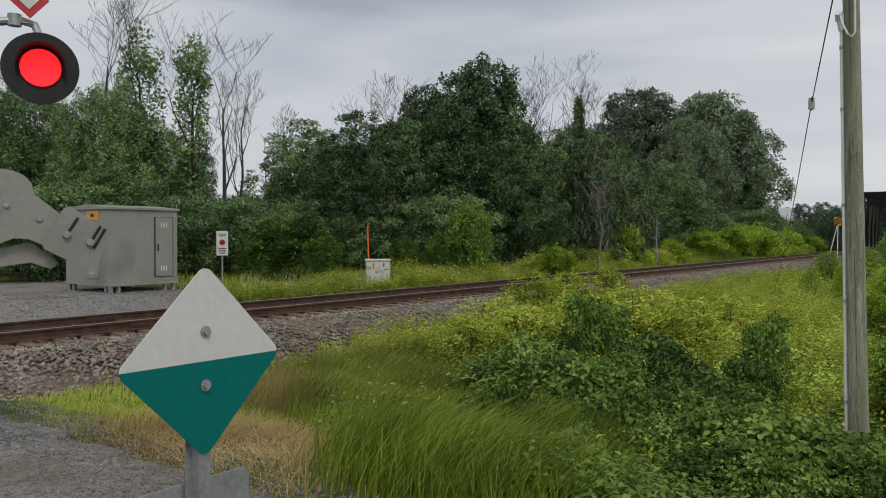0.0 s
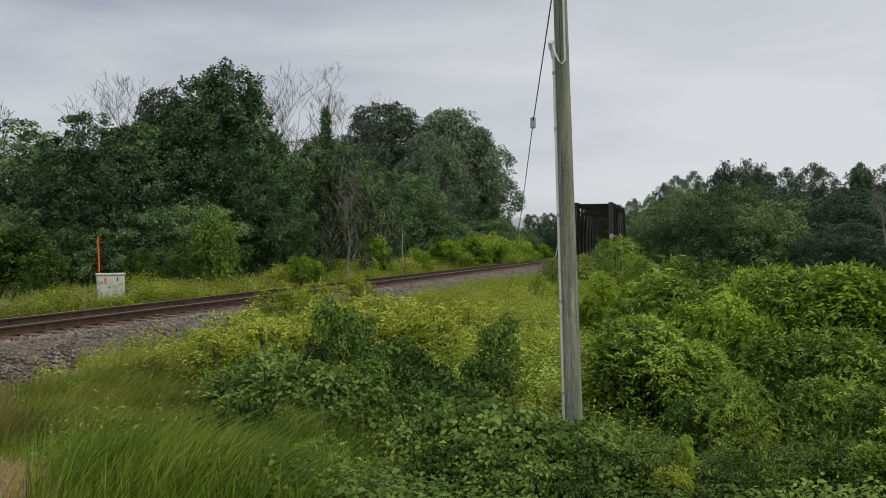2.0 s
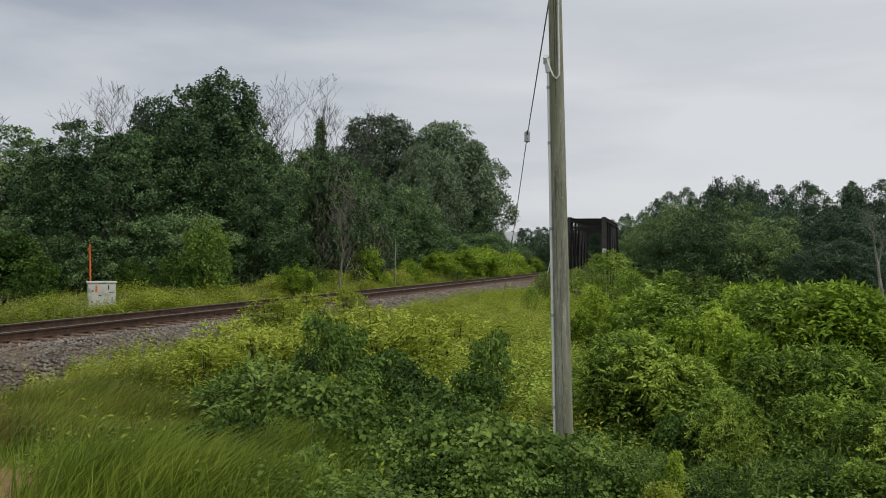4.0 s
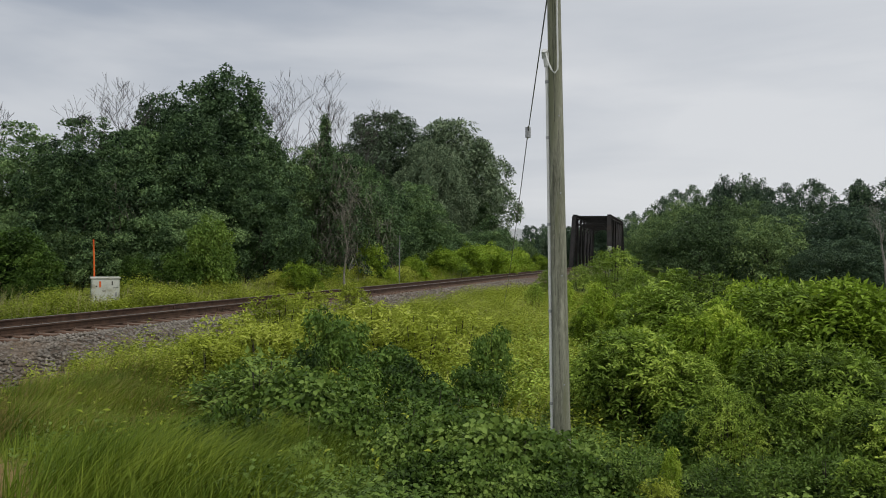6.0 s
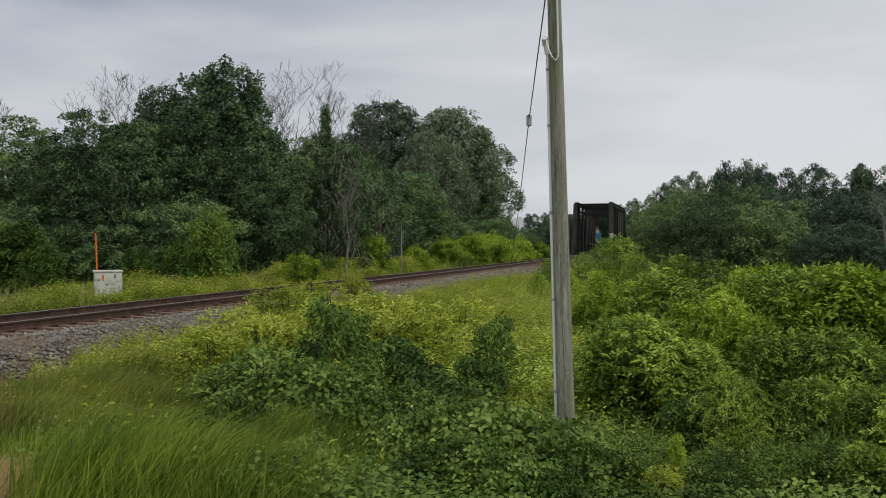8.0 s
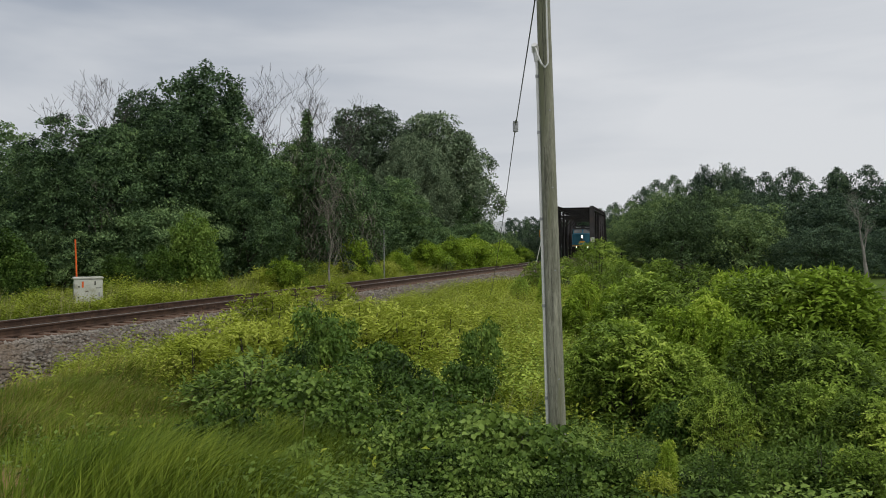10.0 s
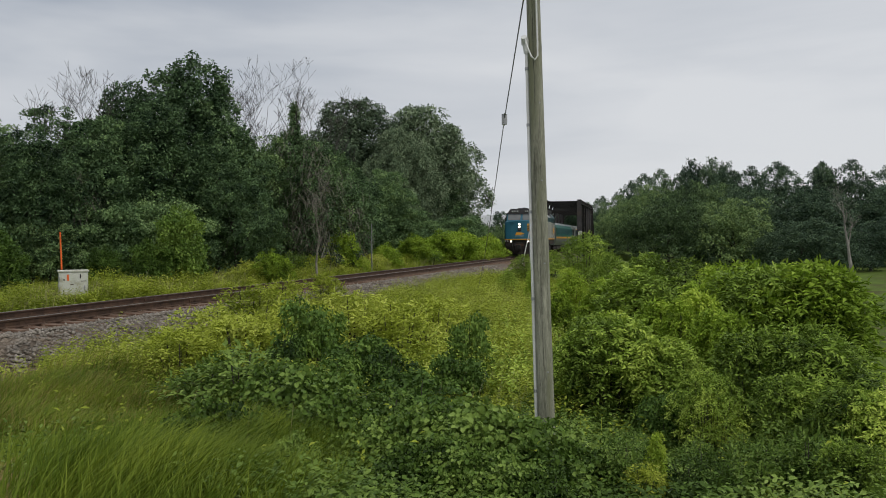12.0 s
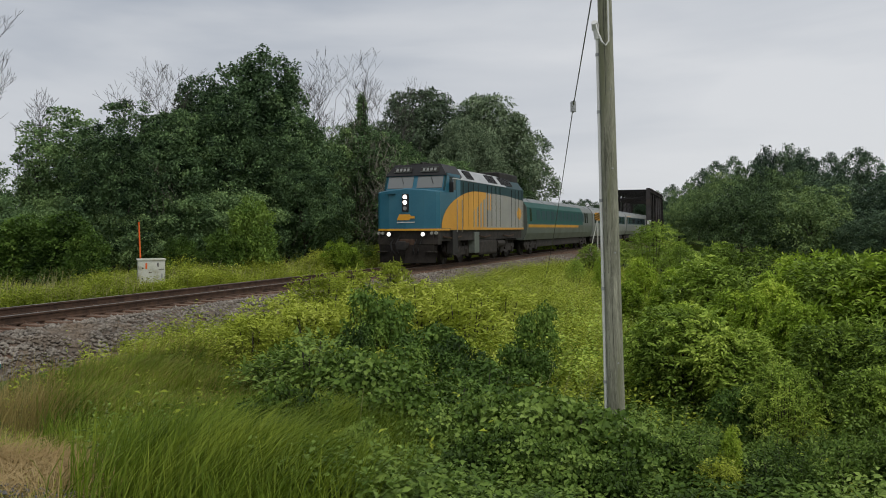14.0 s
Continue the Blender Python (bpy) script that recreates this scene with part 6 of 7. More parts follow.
plant_wide("far", 31.7, 191.6, 17.7, 11.1, 343)
plant_wide("far", 37.2, 192.2, 18.2, 13.3, 356)
plant_wide("far", 42.5, 189.5, 18.1, 13.2, 83)
plant_wide("far", 48.8, 190.1, 17.5, 14.1, 357)
plant_wide("far", 9.4, 190.7, 16.8, 11.6, 167)
plant_wide("far", 3.5, 195.0, 16.7, 11.2, 277)
plant_wide("far_pine", 3.6, 198.0, 20.2, 6.8, 292)
plant_wide("far_pine", 8.3, 197.8, 20.4, 7.4, 291)
plant_wide("far_pine", 11.7, 197.7, 19.2, 6.5, 53)
plant_wide("far_pine", 32.0, 195.4, 18.3, 7.1, 335)
plant("far_pine", -24.4, 228.7, 11.9 - ground_z(-24.4, 228.7), 159, 1.0)
plant("far", -46.2, 286.3, 11.3 - ground_z(-46.2, 286.3), 335, 1.1)
plant("far", -40.9, 282.0, 13.2 - ground_z(-40.9, 282.0), 140, 1.1)
plant("far", -26.9, 213.3, 11.2 - ground_z(-26.9, 213.3), 113, 1.1)
plant("far", -50.6, 285.6, 10.5 - ground_z(-50.6, 285.6), 254, 1.1)
plant("far", -24.0, 213.7, 11.5 - ground_z(-24.0, 213.7), 312, 1.1)
plant("far", -38.6, 287.4, 12.6 - ground_z(-38.6, 287.4), 31, 1.1)
dead_tree(22.5, 115.8, 13.5, 77, lean=(-1.0, 0.3), r=0.28, label="pale bleached dead tree at the field edge", spread=0.45, mat=MAT_DEADWOOD)

# shrubs and weeds by the camera
bush_model("ash_bush", 31, 2.0, 2.2, 24, 1000, 9, 0.24, 0.118, LEAF_SHRUB, "green ash-leaved shrub on the slope", 0.36, 0.5, "slope shrubs", 1.5)
bush_model("fresh_bush", 32, 2.2, 2.0, 22, 850, 9, 0.26, 0.132, LEAF_BRIGHT, "bright yellow-green young ash shrub", 0.4, 0.5, "slope shrubs", 1.6)
bush_model("round_bush", 33, 1.8, 2.6, 22, 1300, 7, 0.18, 0.085, LEAF_SHRUB, "rounded mid-green shrub on the bank", 0.42, 0.35, "slope shrubs")
bush_model("dark_bush", 34, 1.4, 2.0, 14, 520, 0, 0.15, 0.105, LEAF_DARK, "dark green thicket among the weeds", 0.62, 0.4, "thickets")
bush_model("vine_bush", 35, 0.75, 1.5, 14, 560, 0, 0.13, 0.066, LEAF_VINE, "low wild grape vine with broad leaves", 0.85, 0.5, "vines")
bush_model("weed_bush", 37, 0.8, 1.5, 9, 420, 5, 0.14, 0.085, LEAF_WEED, "tall yellow-green weed clump on the bank", 0.4, 0.3, "weeds")
bush_model("herb_bush", 36, 0.7, 1.3, 7, 420, 5, 0.14, 0.07, LEAF_VINE, "leafy green weed clump", 0.45, 0.3, "weeds")
plant("round_bush", -7.8, 41.3, 0.79 - ground_z(-7.8, 41.3), 38, 0.8580000000000001)
plant("round_bush", -7.2, 47.5, 0.92 - ground_z(-7.2, 47.5), 60, 0.78)
plant("round_bush", -4.8, 43.7, 1.92 - ground_z(-4.8, 43.7), 122, 0.9359999999999999)
plant("round_bush", -2.8, 35.9, 0.95 - ground_z(-2.8, 35.9), 184, 0.78)
plant("round_bush", -6.9, 33.3, 0.33 - ground_z(-6.9, 33.3), 204, 0.7020000000000001)
plant("fresh_bush", -5.0, 29.6, 0.60 - ground_z(-5.0, 29.6), 145, 0.68)
plant("fresh_bush", -3.4, 26.8, 0.63 - ground_z(-3.4, 26.8), 317, 0.7480000000000001)
plant("ash_bush", -0.8, 25.0, 1.12 - ground_z(-0.8, 25.0), 239, 0.7480000000000001)
plant("round_bush", 0.2, 24.0, 0.99 - ground_z(0.2, 24.0), 59, 0.8580000000000001)
plant("fresh_bush", -1.2, 22.0, 0.68 - ground_z(-1.2, 22.0), 119, 0.68)
plant("fresh_bush", -1.7, 19.9, 0.62 - ground_z(-1.7, 19.9), 71, 0.7480000000000001)
plant("fresh_bush", -2.9, 20.8, 0.25 - ground_z(-2.9, 20.8), 70, 0.68)
plant("fresh_bush", 1.0, 20.0, 0.95 - ground_z(1.0, 20.0), 304, 0.68)
plant("fresh_bush", 1.6, 17.9, 1.09 - ground_z(1.6, 17.9), 335, 0.782)
plant("fresh_bush", 2.2, 17.4, 1.04 - ground_z(2.2, 17.4), 155, 0.782)
plant("fresh_bush", 2.9, 17.8, 1.08 - ground_z(2.9, 17.8), 87, 0.68)
plant("fresh_bush", 1.7, 15.4, 0.72 - ground_z(1.7, 15.4), 300, 0.7480000000000001)
plant("fresh_bush", 2.5, 14.8, 0.69 - ground_z(2.5, 14.8), 52, 0.646)
plant("fresh_bush", 0.4, 16.0, 0.75 - ground_z(0.4, 16.0), 49, 0.7140000000000001)
plant("fresh_bush", -0.3, 15.5, 0.44 - ground_z(-0.3, 15.5), 100, 0.7480000000000001)
plant("fresh_bush", -1.1, 15.0, 0.25 - ground_z(-1.1, 15.0), 131, 0.7480000000000001)
plant("fresh_bush", -1.7, 14.4, 0.02 - ground_z(-1.7, 14.4), 122, 0.6120000000000001)
plant("fresh_bush", 0.6, 13.0, 0.49 - ground_z(0.6, 13.0), 100, 0.646)
plant("fresh_bush", 0.1, 14.0, 0.57 - ground_z(0.1, 14.0), 81, 0.544)
plant("ash_bush", 1.2, 12.4, 0.15 - ground_z(1.2, 12.4), 225, 0.7480000000000001)
plant("round_bush", 1.9, 11.9, 0.41 - ground_z(1.9, 11.9), 193, 0.8580000000000001)
plant("ash_bush", -0.5, 12.0, -0.13 - ground_z(-0.5, 12.0), 236, 0.68)
plant("round_bush", -1.0, 11.5, -0.24 - ground_z(-1.0, 11.5), 337, 0.6240000000000001)
plant("dark_bush", 0.5, 11.0, -0.15 - ground_z(0.5, 11.0), 337, 0.9359999999999999)
plant("round_bush", 1.2, 9.9, -0.06 - ground_z(1.2, 9.9), 45, 0.7020000000000001)
plant("dark_bush", -0.1, 10.0, -0.23 - ground_z(-0.1, 10.0), 284, 0.8580000000000001)
plant("round_bush", 1.7, 9.3, 0.08 - ground_z(1.7, 9.3), 149, 0.7020000000000001)
plant("herb_bush", -0.4, 8.2, -0.32 - ground_z(-0.4, 8.2), 295, 0.78)
plant("herb_bush", 0.2, 8.0, -0.33 - ground_z(0.2, 8.0), 240, 0.78)
plant("herb_bush", 0.7, 8.0, -0.25 - ground_z(0.7, 8.0), 20, 0.7020000000000001)
plant("herb_bush", 1.2, 7.9, -0.06 - ground_z(1.2, 7.9), 318, 0.78)
plant("weed_bush", -0.2, 6.5, -0.17 - ground_z(-0.2, 6.5), 333, 0.6240000000000001)
plant("herb_bush", 0.4, 6.4, -0.13 - ground_z(0.4, 6.4), 359, 0.7020000000000001)
plant("herb_bush", 0.9, 6.7, -0.06 - ground_z(0.9, 6.7), 21, 0.78)
plant("herb_bush", 1.2, 6.9, 0.00 - ground_z(1.2, 6.9), 51, 0.7020000000000001)
plant("herb_bush", -0.6, 6.9, -0.27 - ground_z(-0.6, 6.9), 226, 0.6240000000000001)
plant("dark_bush", -6.1, 12.6, 0.56 - ground_z(-6.1, 12.6), 193, 0.72)
plant("dark_bush", -6.0, 11.5, 0.05 - ground_z(-6.0, 11.5), 33, 0.65)
plant("dark_bush", -4.8, 11.5, 0.11 - ground_z(-4.8, 11.5), 317, 1.01)
plant("dark_bush", -4.0, 10.8, -0.01 - ground_z(-4.0, 10.8), 84, 0.94)
plant("dark_bush", -4.5, 10.0, -0.01 - ground_z(-4.5, 10.0), 19, 0.87)
plant("dark_bush", -3.5, 13.6, 0.28 - ground_z(-3.5, 13.6), 310, 0.55)
plant("dark_bush", -3.2, 11.6, -0.12 - ground_z(-3.2, 11.6), 211, 1.01)
plant("weed_bush", -9.5, 16.5, 0.60 - ground_z(-9.5, 16.5), 9, 1.0)
plant("weed_bush", -10.3, 19.5, 0.56 - ground_z(-10.3, 19.5), 62, 0.9)
plant("weed_bush", -10.1, 21.8, 0.67 - ground_z(-10.1, 21.8), 316, 0.6)
plant("weed_bush", -8.6, 13.5, 0.35 - ground_z(-8.6, 13.5), 276, 1.0)
plant("weed_bush", -7.7, 12.9, 0.26 - ground_z(-7.7, 12.9), 312, 1.0)
plant("weed_bush", -8.0, 11.5, 0.22 - ground_z(-8.0, 11.5), 337, 0.9)
plant("weed_bush", -7.4, 14.2, 0.39 - ground_z(-7.4, 14.2), 108, 1.0)
plant("weed_bush", -6.6, 15.7, 0.50 - ground_z(-6.6, 15.7), 193, 1.0)
plant("weed_bush", -5.4, 15.1, 0.39 - ground_z(-5.4, 15.1), 133, 1.0)
plant("weed_bush", -5.3, 17.2, 0.31 - ground_z(-5.3, 17.2), 3, 1.0)
plant("dark_bush", -3.0, 9.1, -0.03 - ground_z(-3.0, 9.1), 84, 1.30)
plant("herb_bush", -3.3, 8.4, -0.10 - ground_z(-3.3, 8.4), 23, 1.2)
plant("herb_bush", -4.9, 9.3, -0.08 - ground_z(-4.9, 9.3), 42, 1.2)
plant("herb_bush", -5.9, 9.3, 0.01 - ground_z(-5.9, 9.3), 149, 1.2)
plant("vine_bush", -2.6, 7.1, -0.09 - ground_z(-2.6, 7.1), 329, 0.9)
plant("vine_bush", -2.2, 7.1, 0.01 - ground_z(-2.2, 7.1), 305, 0.9900000000000001)
plant("vine_bush", -1.8, 7.0, 0.14 - ground_z(-1.8, 7.0), 231, 1.08)
plant("vine_bush", -1.4, 6.8, 0.10 - ground_z(-1.4, 6.8), 85, 1.08)
plant("vine_bush", -1.1, 6.5, -0.03 - ground_z(-1.1, 6.5), 45, 0.9900000000000001)
plant("vine_bush", -1.7, 6.2, -0.01 - ground_z(-1.7, 6.2), 240, 0.9900000000000001)
plant("vine_bush", -1.3, 5.9, -0.02 - ground_z(-1.3, 5.9), 264, 0.9900000000000001)
plant("vine_bush", -0.9, 5.8, -0.07 - ground_z(-0.9, 5.8), 145, 0.9)
plant("vine_bush", -0.8, 6.8, -0.12 - ground_z(-0.8, 6.8), 49, 0.9)
plant("vine_bush", -2.0, 6.1, -0.06 - ground_z(-2.0, 6.1), 95, 0.9)
plant("ash_bush", 1.14, 8.53, 0.27 - ground_z(1.14, 8.53), 116, 0.75)
plant("ash_bush", 1.51, 8.08, 0.25 - ground_z(1.51, 8.08), 189, 0.8)
plant("fresh_bush", -0.13, 6.98, -0.04 - ground_z(-0.13, 6.98), 192, 0.4)
plant("ash_bush", 1.74, 7.83, 0.26 - ground_z(1.74, 7.83), 64, 0.8)
plant("ash_bush", -0.85, 11.44, 0.55 - ground_z(-0.85, 11.44), 98, 1.0)
plant("ash_bush", -0.07, 10.99, 0.31 - ground_z(-0.07, 10.99), 22, 0.9)
plant("ash_bush", -1.39, 11.38, 0.21 - ground_z(-1.39, 11.38), 43, 0.75)
plant("ash_bush", 1.59, 9.89, 0.51 - ground_z(1.59, 9.89), 70, 0.9)
plant("ash_bush", 1.05, 10.45, 0.52 - ground_z(1.05, 10.45), 126, 0.8)
plant("round_bush", 0.39, 9.59, 0.11 - ground_z(0.39, 9.59), 259, 0.7)
plant("herb_bush", 1.06, 6.73, 0.09 - ground_z(1.06, 6.73), 107, 0.7)
plant("herb_bush", 0.65, 6.67, 0.01 - ground_z(0.65, 6.67), 205, 0.7)
plant("ash_bush", 1.32, 6.49, 0.11 - ground_z(1.32, 6.49), 328, 0.8)
plant("herb_bush", 0.27, 6.59, -0.05 - ground_z(0.27, 6.59), 15, 0.7)
plant("herb_bush", -0.44, 6.86, -0.06 - ground_z(-0.44, 6.86), 235, 0.7)
plant("vine_bush", -2.74, 7.02, -0.09 - ground_z(-2.74, 7.02), 249, 0.9)
plant("vine_bush", -2.43, 7.45, -0.05 - ground_z(-2.43, 7.45), 232, 0.9)
plant("vine_bush", -3.54, 7.97, -0.04 - ground_z(-3.54, 7.97), 199, 1.0)
plant("vine_bush", -4.36, 8.46, 0.16 - ground_z(-4.36, 8.46), 253, 1.0)
plant("herb_bush", -5.30, 8.84, 0.28 - ground_z(-5.30, 8.84), 293, 1.0)
plant("vine_bush", -4.37, 6.82, 0.06 - ground_z(-4.37, 6.82), 98, 0.8)
plant("vine_bush", -3.23, 6.34, -0.09 - ground_z(-3.23, 6.34), 206, 0.7)
plant("fresh_bush", 0.41, 14.49, 0.70 - ground_z(0.41, 14.49), 45, 0.75)
plant("ash_bush", -0.81, 17.96, 0.95 - ground_z(-0.81, 17.96), 248, 1.0)
plant("ash_bush", 1.71, 15.91, 1.11 - ground_z(1.71, 15.91), 119, 0.95)
plant("fresh_bush", 2.55, 15.30, 1.17 - ground_z(2.55, 15.30), 10, 0.95)
plant("fresh_bush", 0.84, 12.47, 0.51 - ground_z(0.84, 12.47), 358, 0.6)
plant("weed_bush", -18.2, 31.2, 1.29, 161, 0.80)
plant("weed_bush", -18.4, 33.6, 1.18, 275, 0.79)
plant("herb_bush", -18.5, 36.0, 1.58, 170, 0.77)
plant("weed_bush", -18.6, 38.2, 1.38, 0, 0.83)
plant("weed_bush", -18.6, 40.7, 1.37, 63, 0.83)
plant("herb_bush", -18.6, 42.3, 1.41, 202, 0.86)
plant("weed_bush", -17.8, 44.8, 1.37, 171, 0.83)
plant("weed_bush", -18.3, 47.3, 1.28, 308, 0.84)
plant("herb_bush", -18.8, 48.9, 1.54, 42, 0.73)
plant("weed_bush", -18.9, 51.2, 1.30, 346, 0.75)
plant("weed_bush", -18.6, 53.9, 1.18, 155, 0.83)
plant("herb_bush", -17.8, 56.6, 1.51, 175, 0.79)
plant("weed_bush", -18.5, 58.5, 1.24, 38, 0.74)
plant("weed_bush", -18.1, 61.0, 1.41, 319, 0.88)
plant("herb_bush", -18.0, 63.7, 1.41, 75, 0.74)
plant("weed_bush", -18.7, 65.4, 1.47, 321, 0.79)
plant("weed_bush", -18.7, 68.0, 1.28, 280, 0.82)
plant("herb_bush", -18.5, 70.3, 1.27, 234, 0.79)
plant("weed_bush", -18.2, 72.9, 1.17, 65, 0.87)
plant("weed_bush", -18.3, 75.3, 1.23, 4, 0.74)
plant("herb_bush", -18.6, 77.1, 1.51, 214, 0.88)
plant("weed_bush", -19.0, 79.3, 1.50, 75, 0.88)


# ---- grass and weeds ----
def grass(name, n, area, length, width, lean, mat, label, seed, density=None, wind=(0.5, 0.25), category="grass"):
    """Bent blades, three segments each, over a stretch of ground."""
    rng = np.random.default_rng(seed)
    x0, x1, y0, y1 = area
    x, y = rng.uniform(x0, x1, n * 3), y0 + (y1 - y0) * rng.random(n * 3) ** 1.25
    k = np.ones(len(x)) if density is None else density(x, y)
    keep = rng.random(len(x)) < k
    x, y = x[keep][:n], y[keep][:n]
    m = len(x)
    tuft = np.sin(x * 2.1 + 0.7 * y) * 0.5 + np.sin(y * 2.7 - 0.4 * x) * 0.5
    L = rng.uniform(*length, m) * (0.85 + 0.25 * tuft)
    a = rng.uniform(0, 6.283, m)
    way = np.stack([np.cos(a) * 0.75 + wind[0] + 0.3 * tuft, np.sin(a) * 0.75 + wind[1]], 1) * (lean * rng.uniform(0.3, 1.3, m))[:, None]
    w = rng.uniform(*width, m)
    b = a + 1.2
    side = np.stack([np.cos(b), np.sin(b), 0 * b], 1) * w[:, None] * 0.5
    root = np.stack([x, y, land(x, y) - 0.03], 1)
    V = []
    for t, wf in ((0, 1.0), (0.45, 0.85), (0.8, 0.5), (1.0, 0.0)):
        c = root.copy()
        c[:, :2] += way * (L * t ** 2)[:, None]
        c[:, 2] += L * (t - 0.35 * lean * t ** 2.2)
        V += [c - side * wf, c + side * wf] if wf else [c]
    v = np.stack(V, 1).reshape(-1, 3)
    i = np.arange(m)[:, None] * 7
    q = np.array([(0, 1, 3), (0, 3, 2), (2, 3, 5), (2, 5, 4), (4, 5, 6)])
    f = (q[None] + i[..., None]).reshape(-1, 3)
    return tagged(arrays(name, v, f, mat), label, category, kind="stuff")


def weeds(name, n, area, height, leaf, mat, label, seed, density=None, per=11, slim=0.4, rise=0.25):
    """Leafy stems: small leaves spiralling up each one."""
    rng = np.random.default_rng(seed)
    x0, x1, y0, y1 = area
    x, y = rng.uniform(x0, x1, n * 3), y0 + (y1 - y0) * rng.random(n * 3) ** 1.3
    k = np.ones(len(x)) if density is None else density(x, y)
    keep = rng.random(len(x)) < k
    x, y = x[keep][:n], y[keep][:n]
    m = len(x)
    clump = 0.75 + 0.35 * np.sin(x * 1.3 + 0.5 * y) * np.sin(y * 0.9 - x * 0.4)
    H = rng.uniform(*height, m) * clump
    lean = rng.normal(0, 0.14, (m, 2))
    C, A, N, S = [], [], [], []
    for i in range(per):
        t = 0.2 + 0.8 * (i + rng.random(m)) / per
        a = i * 2.4 + rng.uniform(0, 1, m) + x * 9
        c = np.stack([x + lean[:, 0] * H * t, y + lean[:, 1] * H * t, land(x, y) + H * t], 1)
        ah = unit(np.stack([np.cos(a), np.sin(a), rise + rng.normal(0, 0.3, m)], 1))
        s = leaf * rng.uniform(0.6, 1.25, m) * (1.15 - 0.5 * t)
        C.append(c + ah * s[:, None] * 0.5); A.append(ah); S.append(s)
        N.append(unit(np.stack([rng.normal(0, 0.4, m), rng.normal(0, 0.4, m), np.ones(m)], 1)))
    C, A, N, S = (np.concatenate(q) for q in (C, A, N, S))
    v, f = leaf_quads(C, A, N, S, S * slim)
    return tagged(arrays(name, v, f, mat), label, "weeds", kind="stuff")


def rail_clear(x, y, gap):
    tx = TRACK_X - np.maximum(0, y - 45) ** 2 / 5000
    return ((x - tx) > gap) | ((x - tx) < -gap)


def straw_patch(x, y):
    return np.exp(-(((x + 5.2) / 1.25) ** 2 + ((y - 4.3) / 0.95) ** 2))


def d_tall(x, y):
    return np.clip(1.3 - 0.14 * np.maximum(0, y - 5) - 0.9 * np.maximum(0, x + 3.6), 0, 1) * smooth(3.4, 4.3, y + 0.25 * (x + 4)) * np.clip(1 - 1.2 * straw_patch(x, y), 0, 1) * rail_clear(x, y, 3.0) * smooth(-1.16, -0.98, x / np.maximum(y, 1))


def d_weed(x, y):
    return (1 - 0.97 * (1 - smooth(-5.6, -4.4, x)) * (1 - smooth(9.5, 11.5, y))) * (1 - 0.8 * smooth(-3.6, -2.2, x) * (1 - smooth(9, 13, y))) * np.clip(0.25 + 0.16 * (y - 6) - 0.1 * (x + 6), 0.06, 1) * rail_clear(x, y, 3.5 - 0.7 * (np.sin(y * 1.1) > 0.2)) * smooth(4.5, 6.5, y)


def d_far_side(x, y):
    return smooth(0, 1, (TRACK_X - np.maximum(0, y - 45) ** 2 / 5000 - 2.6) - x) * (1 - ((x < -17) & (y < 15.7)))


grass("tall_grass", 62000, (-9.5, 0.5, 3.4, 14), (0.4, 0.85), (0.005, 0.011), 0.7, LEAF_GRASS, "tall green meadow grass bending in the wind", 41, d_tall)
grass("meadow_grass", 22000, (-11.5, 5, 4.5, 40), (0.3, 0.6), (0.012, 0.024), 0.5, LEAF_WEED, "yellow-green meadow grass on the bank", 42, lambda x, y: d_weed(x, y))
grass("verge_grass", 24000, (-31, -16.5, 4, 62), (0.2, 0.5), (0.012, 0.022), 0.45, LEAF_WEED, "rough green grass between the railway and the wood", 43, d_far_side)
grass("verge_grass", 9000, (-11.6, -3, 3.0, 6.5), (0.1, 0.25), (0.006, 0.012), 0.6, LEAF_WEED, "short worn grass beside the gravel", 44, lambda x, y: smooth(3.3, 3.9, y) * rail_clear(x, y, 2.6) * (1 - straw_patch(x, y)))
grass("dry_straw", 9000, (-7.6, -3.4, 3.2, 6.2), (0.25, 0.5), (0.005, 0.009), 1.5, LEAF_STRAW, "flattened dry straw-coloured grass", 45, lambda x, y: straw_patch(x, y) ** 1.5, (0.1, 0.1))
grass("seed_grass", 4200, (-12, 2, 6, 34), (0.6, 0.95), (0.004, 0.008), 0.35, LEAF_SEED, "pale seeding grass stalks", 46, lambda x, y: 0.6 * d_weed(x, y))
grass("seed_grass", 9000, (-11, -4.5, 5.6, 12), (0.45, 0.8), (0.004, 0.008), 0.55, LEAF_RUSSET, "russet seeding grass beside the ballast", 49, lambda x, y: rail_clear(x, y, 3.3) * smooth(-10.8, -8.5, x) * (1 - smooth(-6.2, -4.8, x)) * smooth(5.6, 6.6, y))
weeds("leafy_weeds", 30000, (-11.3, 1.5, 6.0, 46), (0.3, 0.85), 0.105, LEAF_WEED, "yellow-green goldenrod and leafy weeds on the bank", 51, d_weed)
grass("dry_straw", 4500, (-6.2, -2.4, 1.9, 3.7), (0.08, 0.2), (0.005, 0.01), 0.9, LEAF_STRAW, "short dry grass at the gravel's edge", 48, lambda x, y: smooth(-6.2, -5.0, x) * smooth(1.9, 2.8, y))
weeds("leafy_weeds", 9000, (-8, 3, 4.4, 12), (0.2, 0.5), 0.085, LEAF_VINE, "green leafy weeds in the tall grass", 52, lambda x, y: np.clip(1.0 + 0.16 * x, 0.12, 1) * smooth(-1.1, -0.95, x / np.maximum(y, 1)) * smooth(4.2, 5.0, y), slim=0.55)
weeds("verge_weeds", 11000, (-20.5, -16.5, 8, 60), (0.45, 1.0), 0.12, LEAF_WEED, "pale green flowering weeds along the far verge", 53, d_far_side)
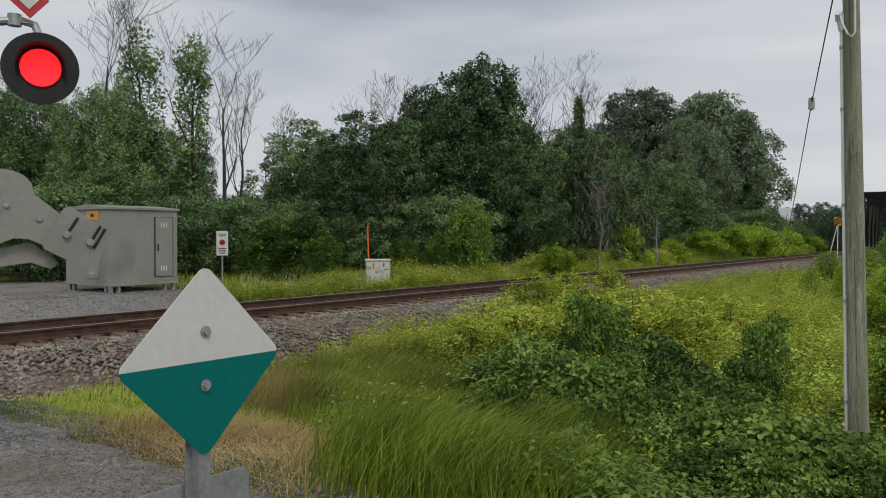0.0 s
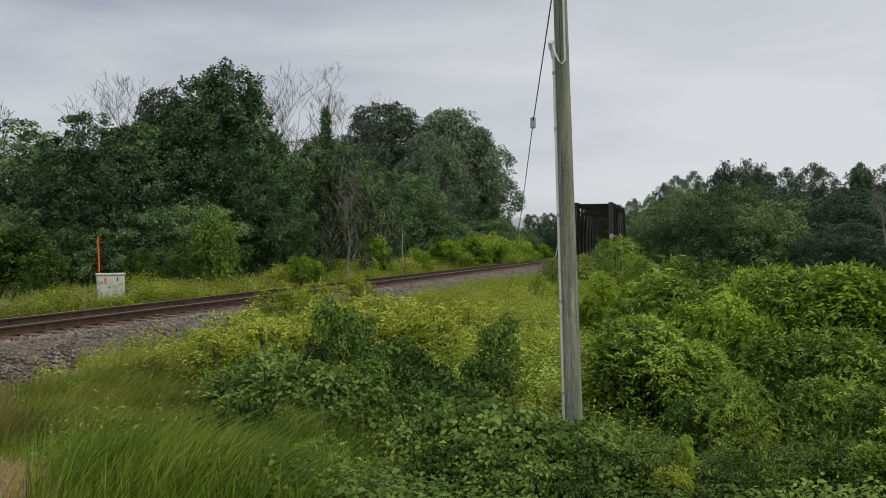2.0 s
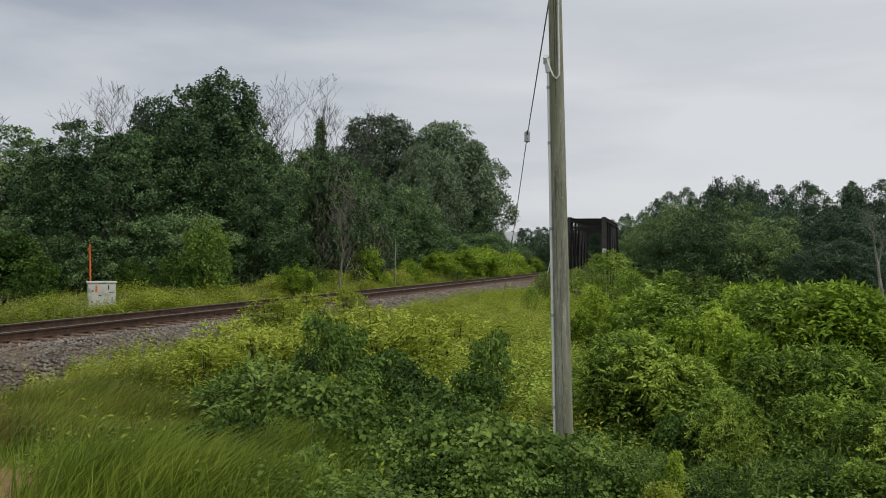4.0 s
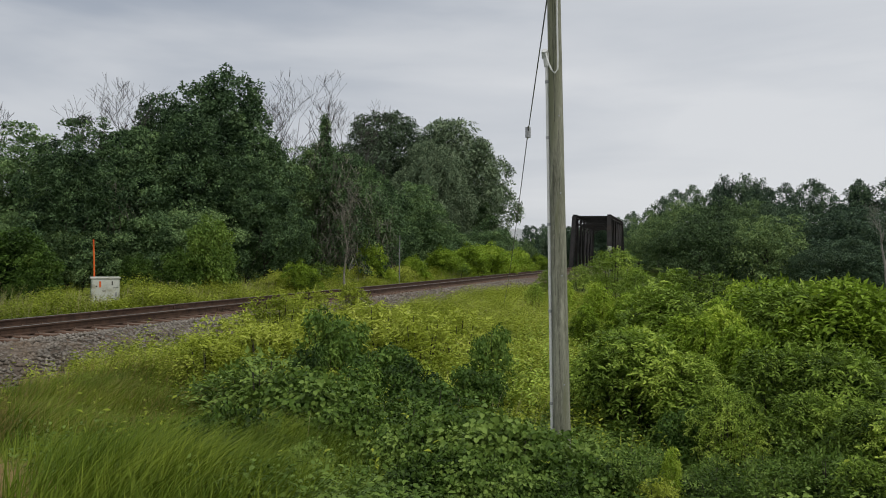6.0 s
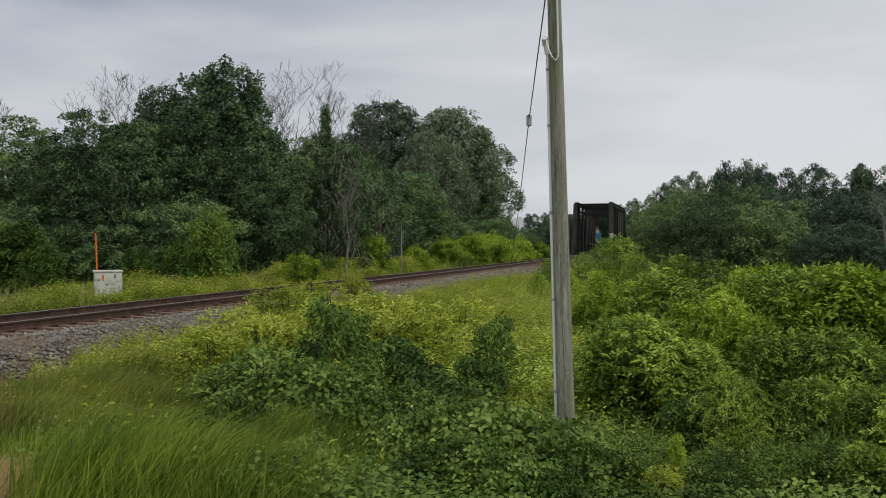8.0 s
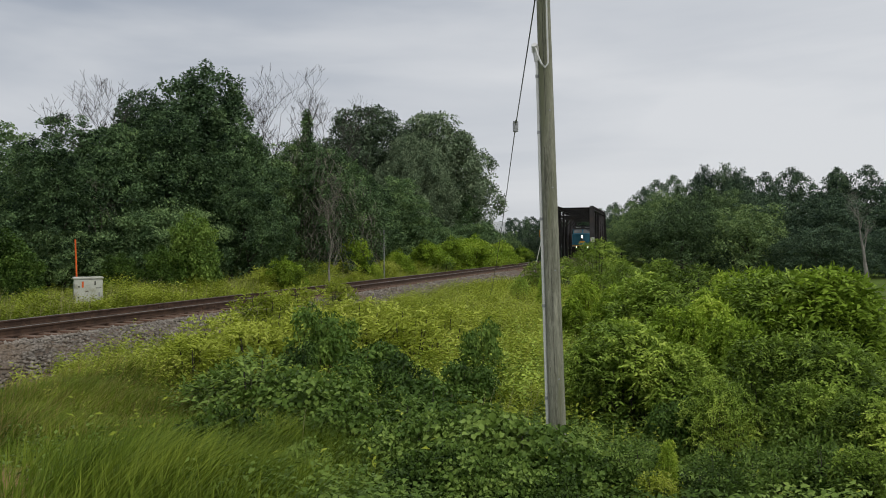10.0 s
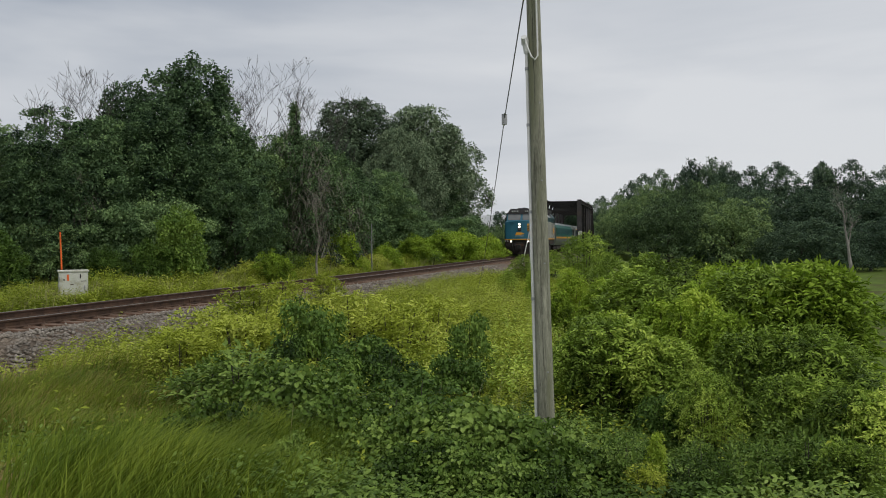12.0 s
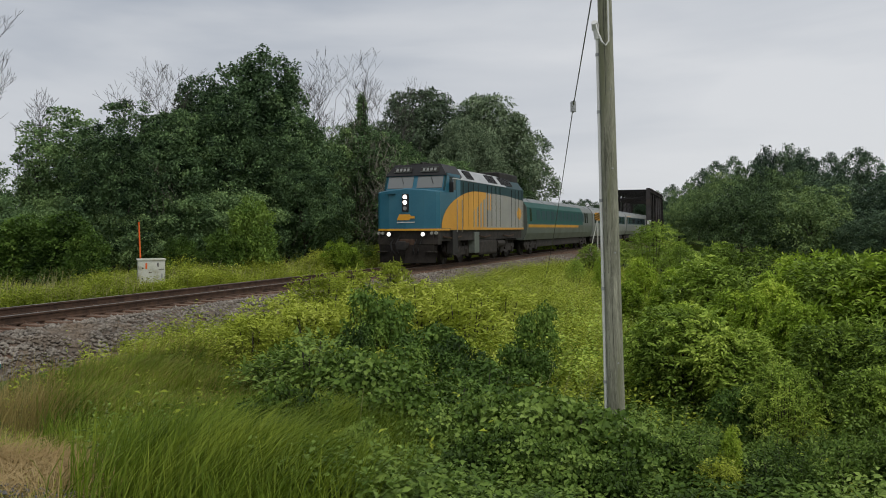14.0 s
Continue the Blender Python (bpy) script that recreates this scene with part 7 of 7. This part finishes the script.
weeds("slope_weeds", 6000, (-6, 4.5, 12, 40), (0.5, 1.0), 0.11, LEAF_SHRUB, "green weeds under the slope shrubs", 54, lambda x, y: smooth(-6, -1, x), slim=0.5)
weeds("verge_weeds", 7000, (-20.5, -16.4, 21, 50), (0.6, 1.15), 0.14, LEAF_WEED, "bright yellow-green weeds along the far rail", 55, d_far_side)
weeds("verge_weeds", 7000, (-19.0, -16.3, 20, 52), (0.5, 0.85), 0.13, LEAF_WEED, "pale flowering weeds crowding the far rail", 56, d_far_side)
grass("seed_grass", 3500, (-20.5, -16.6, 10, 60), (0.8, 1.25), (0.01, 0.02), 0.3, LEAF_SEED, "pale seeding stalks along the far verge", 47, d_far_side)


def pebbles(name, n, area, size, mat, label, seed, lift):
    """Small loose stones lying on gravel."""
    rng = np.random.default_rng(seed)
    x, y = rng.uniform(area[0], area[1], n), rng.uniform(area[2], area[3], n)
    r = rng.uniform(*size, n)
    octa = np.array([(1, 0, 0), (0, 1, 0), (-1, 0, 0), (0, -1, 0), (0.2, 0.1, 0.8), (0, 0, -0.8)])
    tri = np.array([(0, 1, 4), (1, 2, 4), (2, 3, 4), (3, 0, 4), (1, 0, 5), (2, 1, 5), (3, 2, 5), (0, 3, 5)])
    p = (octa[None] + rng.normal(0, 0.3, (n, 6, 3))) * r[:, None, None]
    p += np.stack([x, y, land(x, y) + lift + r * 0.3], 1)[:, None]
    f = (tri[None] + (np.arange(n) * 6)[:, None, None]).reshape(-1, 3)
    tagged(arrays(name, p.reshape(-1, 3), f, mat), label, "stones", kind="stuff")


pebbles("gravel_stones", 16000, (-10.4, -2.0, 1.4, 3.9), (0.005, 0.012), MAT_PEBBLE, "loose grey gravel on the shoulder", 61, 0.05)
pebbles("gravel_stones", 5000, (-24, -17.4, 4, 15.4), (0.012, 0.03), MAT_PEBBLE, "loose grey gravel on the pad", 62, 0.05)


# ---- what moves: the train ----
def motions():
    times = [0.0, 9.8, 11.0, 12.0, 12.5, 13.0, 13.5, 13.8, 14.0]
    nose = [338.0, 122.6, 96.0, 74.3, 64.0, 53.9, 43.3, 36.6, 31.8]

    def run(lead, length):
        rows = []
        for k in range(29):
            t = k * 0.5
            s = float(np.interp(t, times, nose)) + lead
            x1, y1, _ = track_at(s + length * 0.2)
            x2, y2, _ = track_at(s + length * 0.8)
            a = math.atan2(x1 - x2, y2 - y1)
            rows.append((t, pose(x1 + math.sin(a) * length * 0.2, y1 - math.cos(a) * length * 0.2, 0, 0, 0, math.degrees(a))))
        return rows

    walk(LOCO, run(0.0, 14.5))
    for i, c in enumerate(COACHES):
        walk(c, run(14.45 + 22.3 * i, 22.1))
    # wheels turn as the engine rolls
    for w in WHEELS:
        y0, r = w.matrix_basis.translation.y, w.matrix_basis.translation.z
        rows = []
        for k in range(421):
            t = k / 30
            a = (float(np.interp(t, times, nose)) - nose[0]) / r
            rows.append((t, Matrix.Translation((0, y0, r)) @ Matrix.Rotation(-a * -1.0, 4, "X")))
        walk(w, rows)


motions()
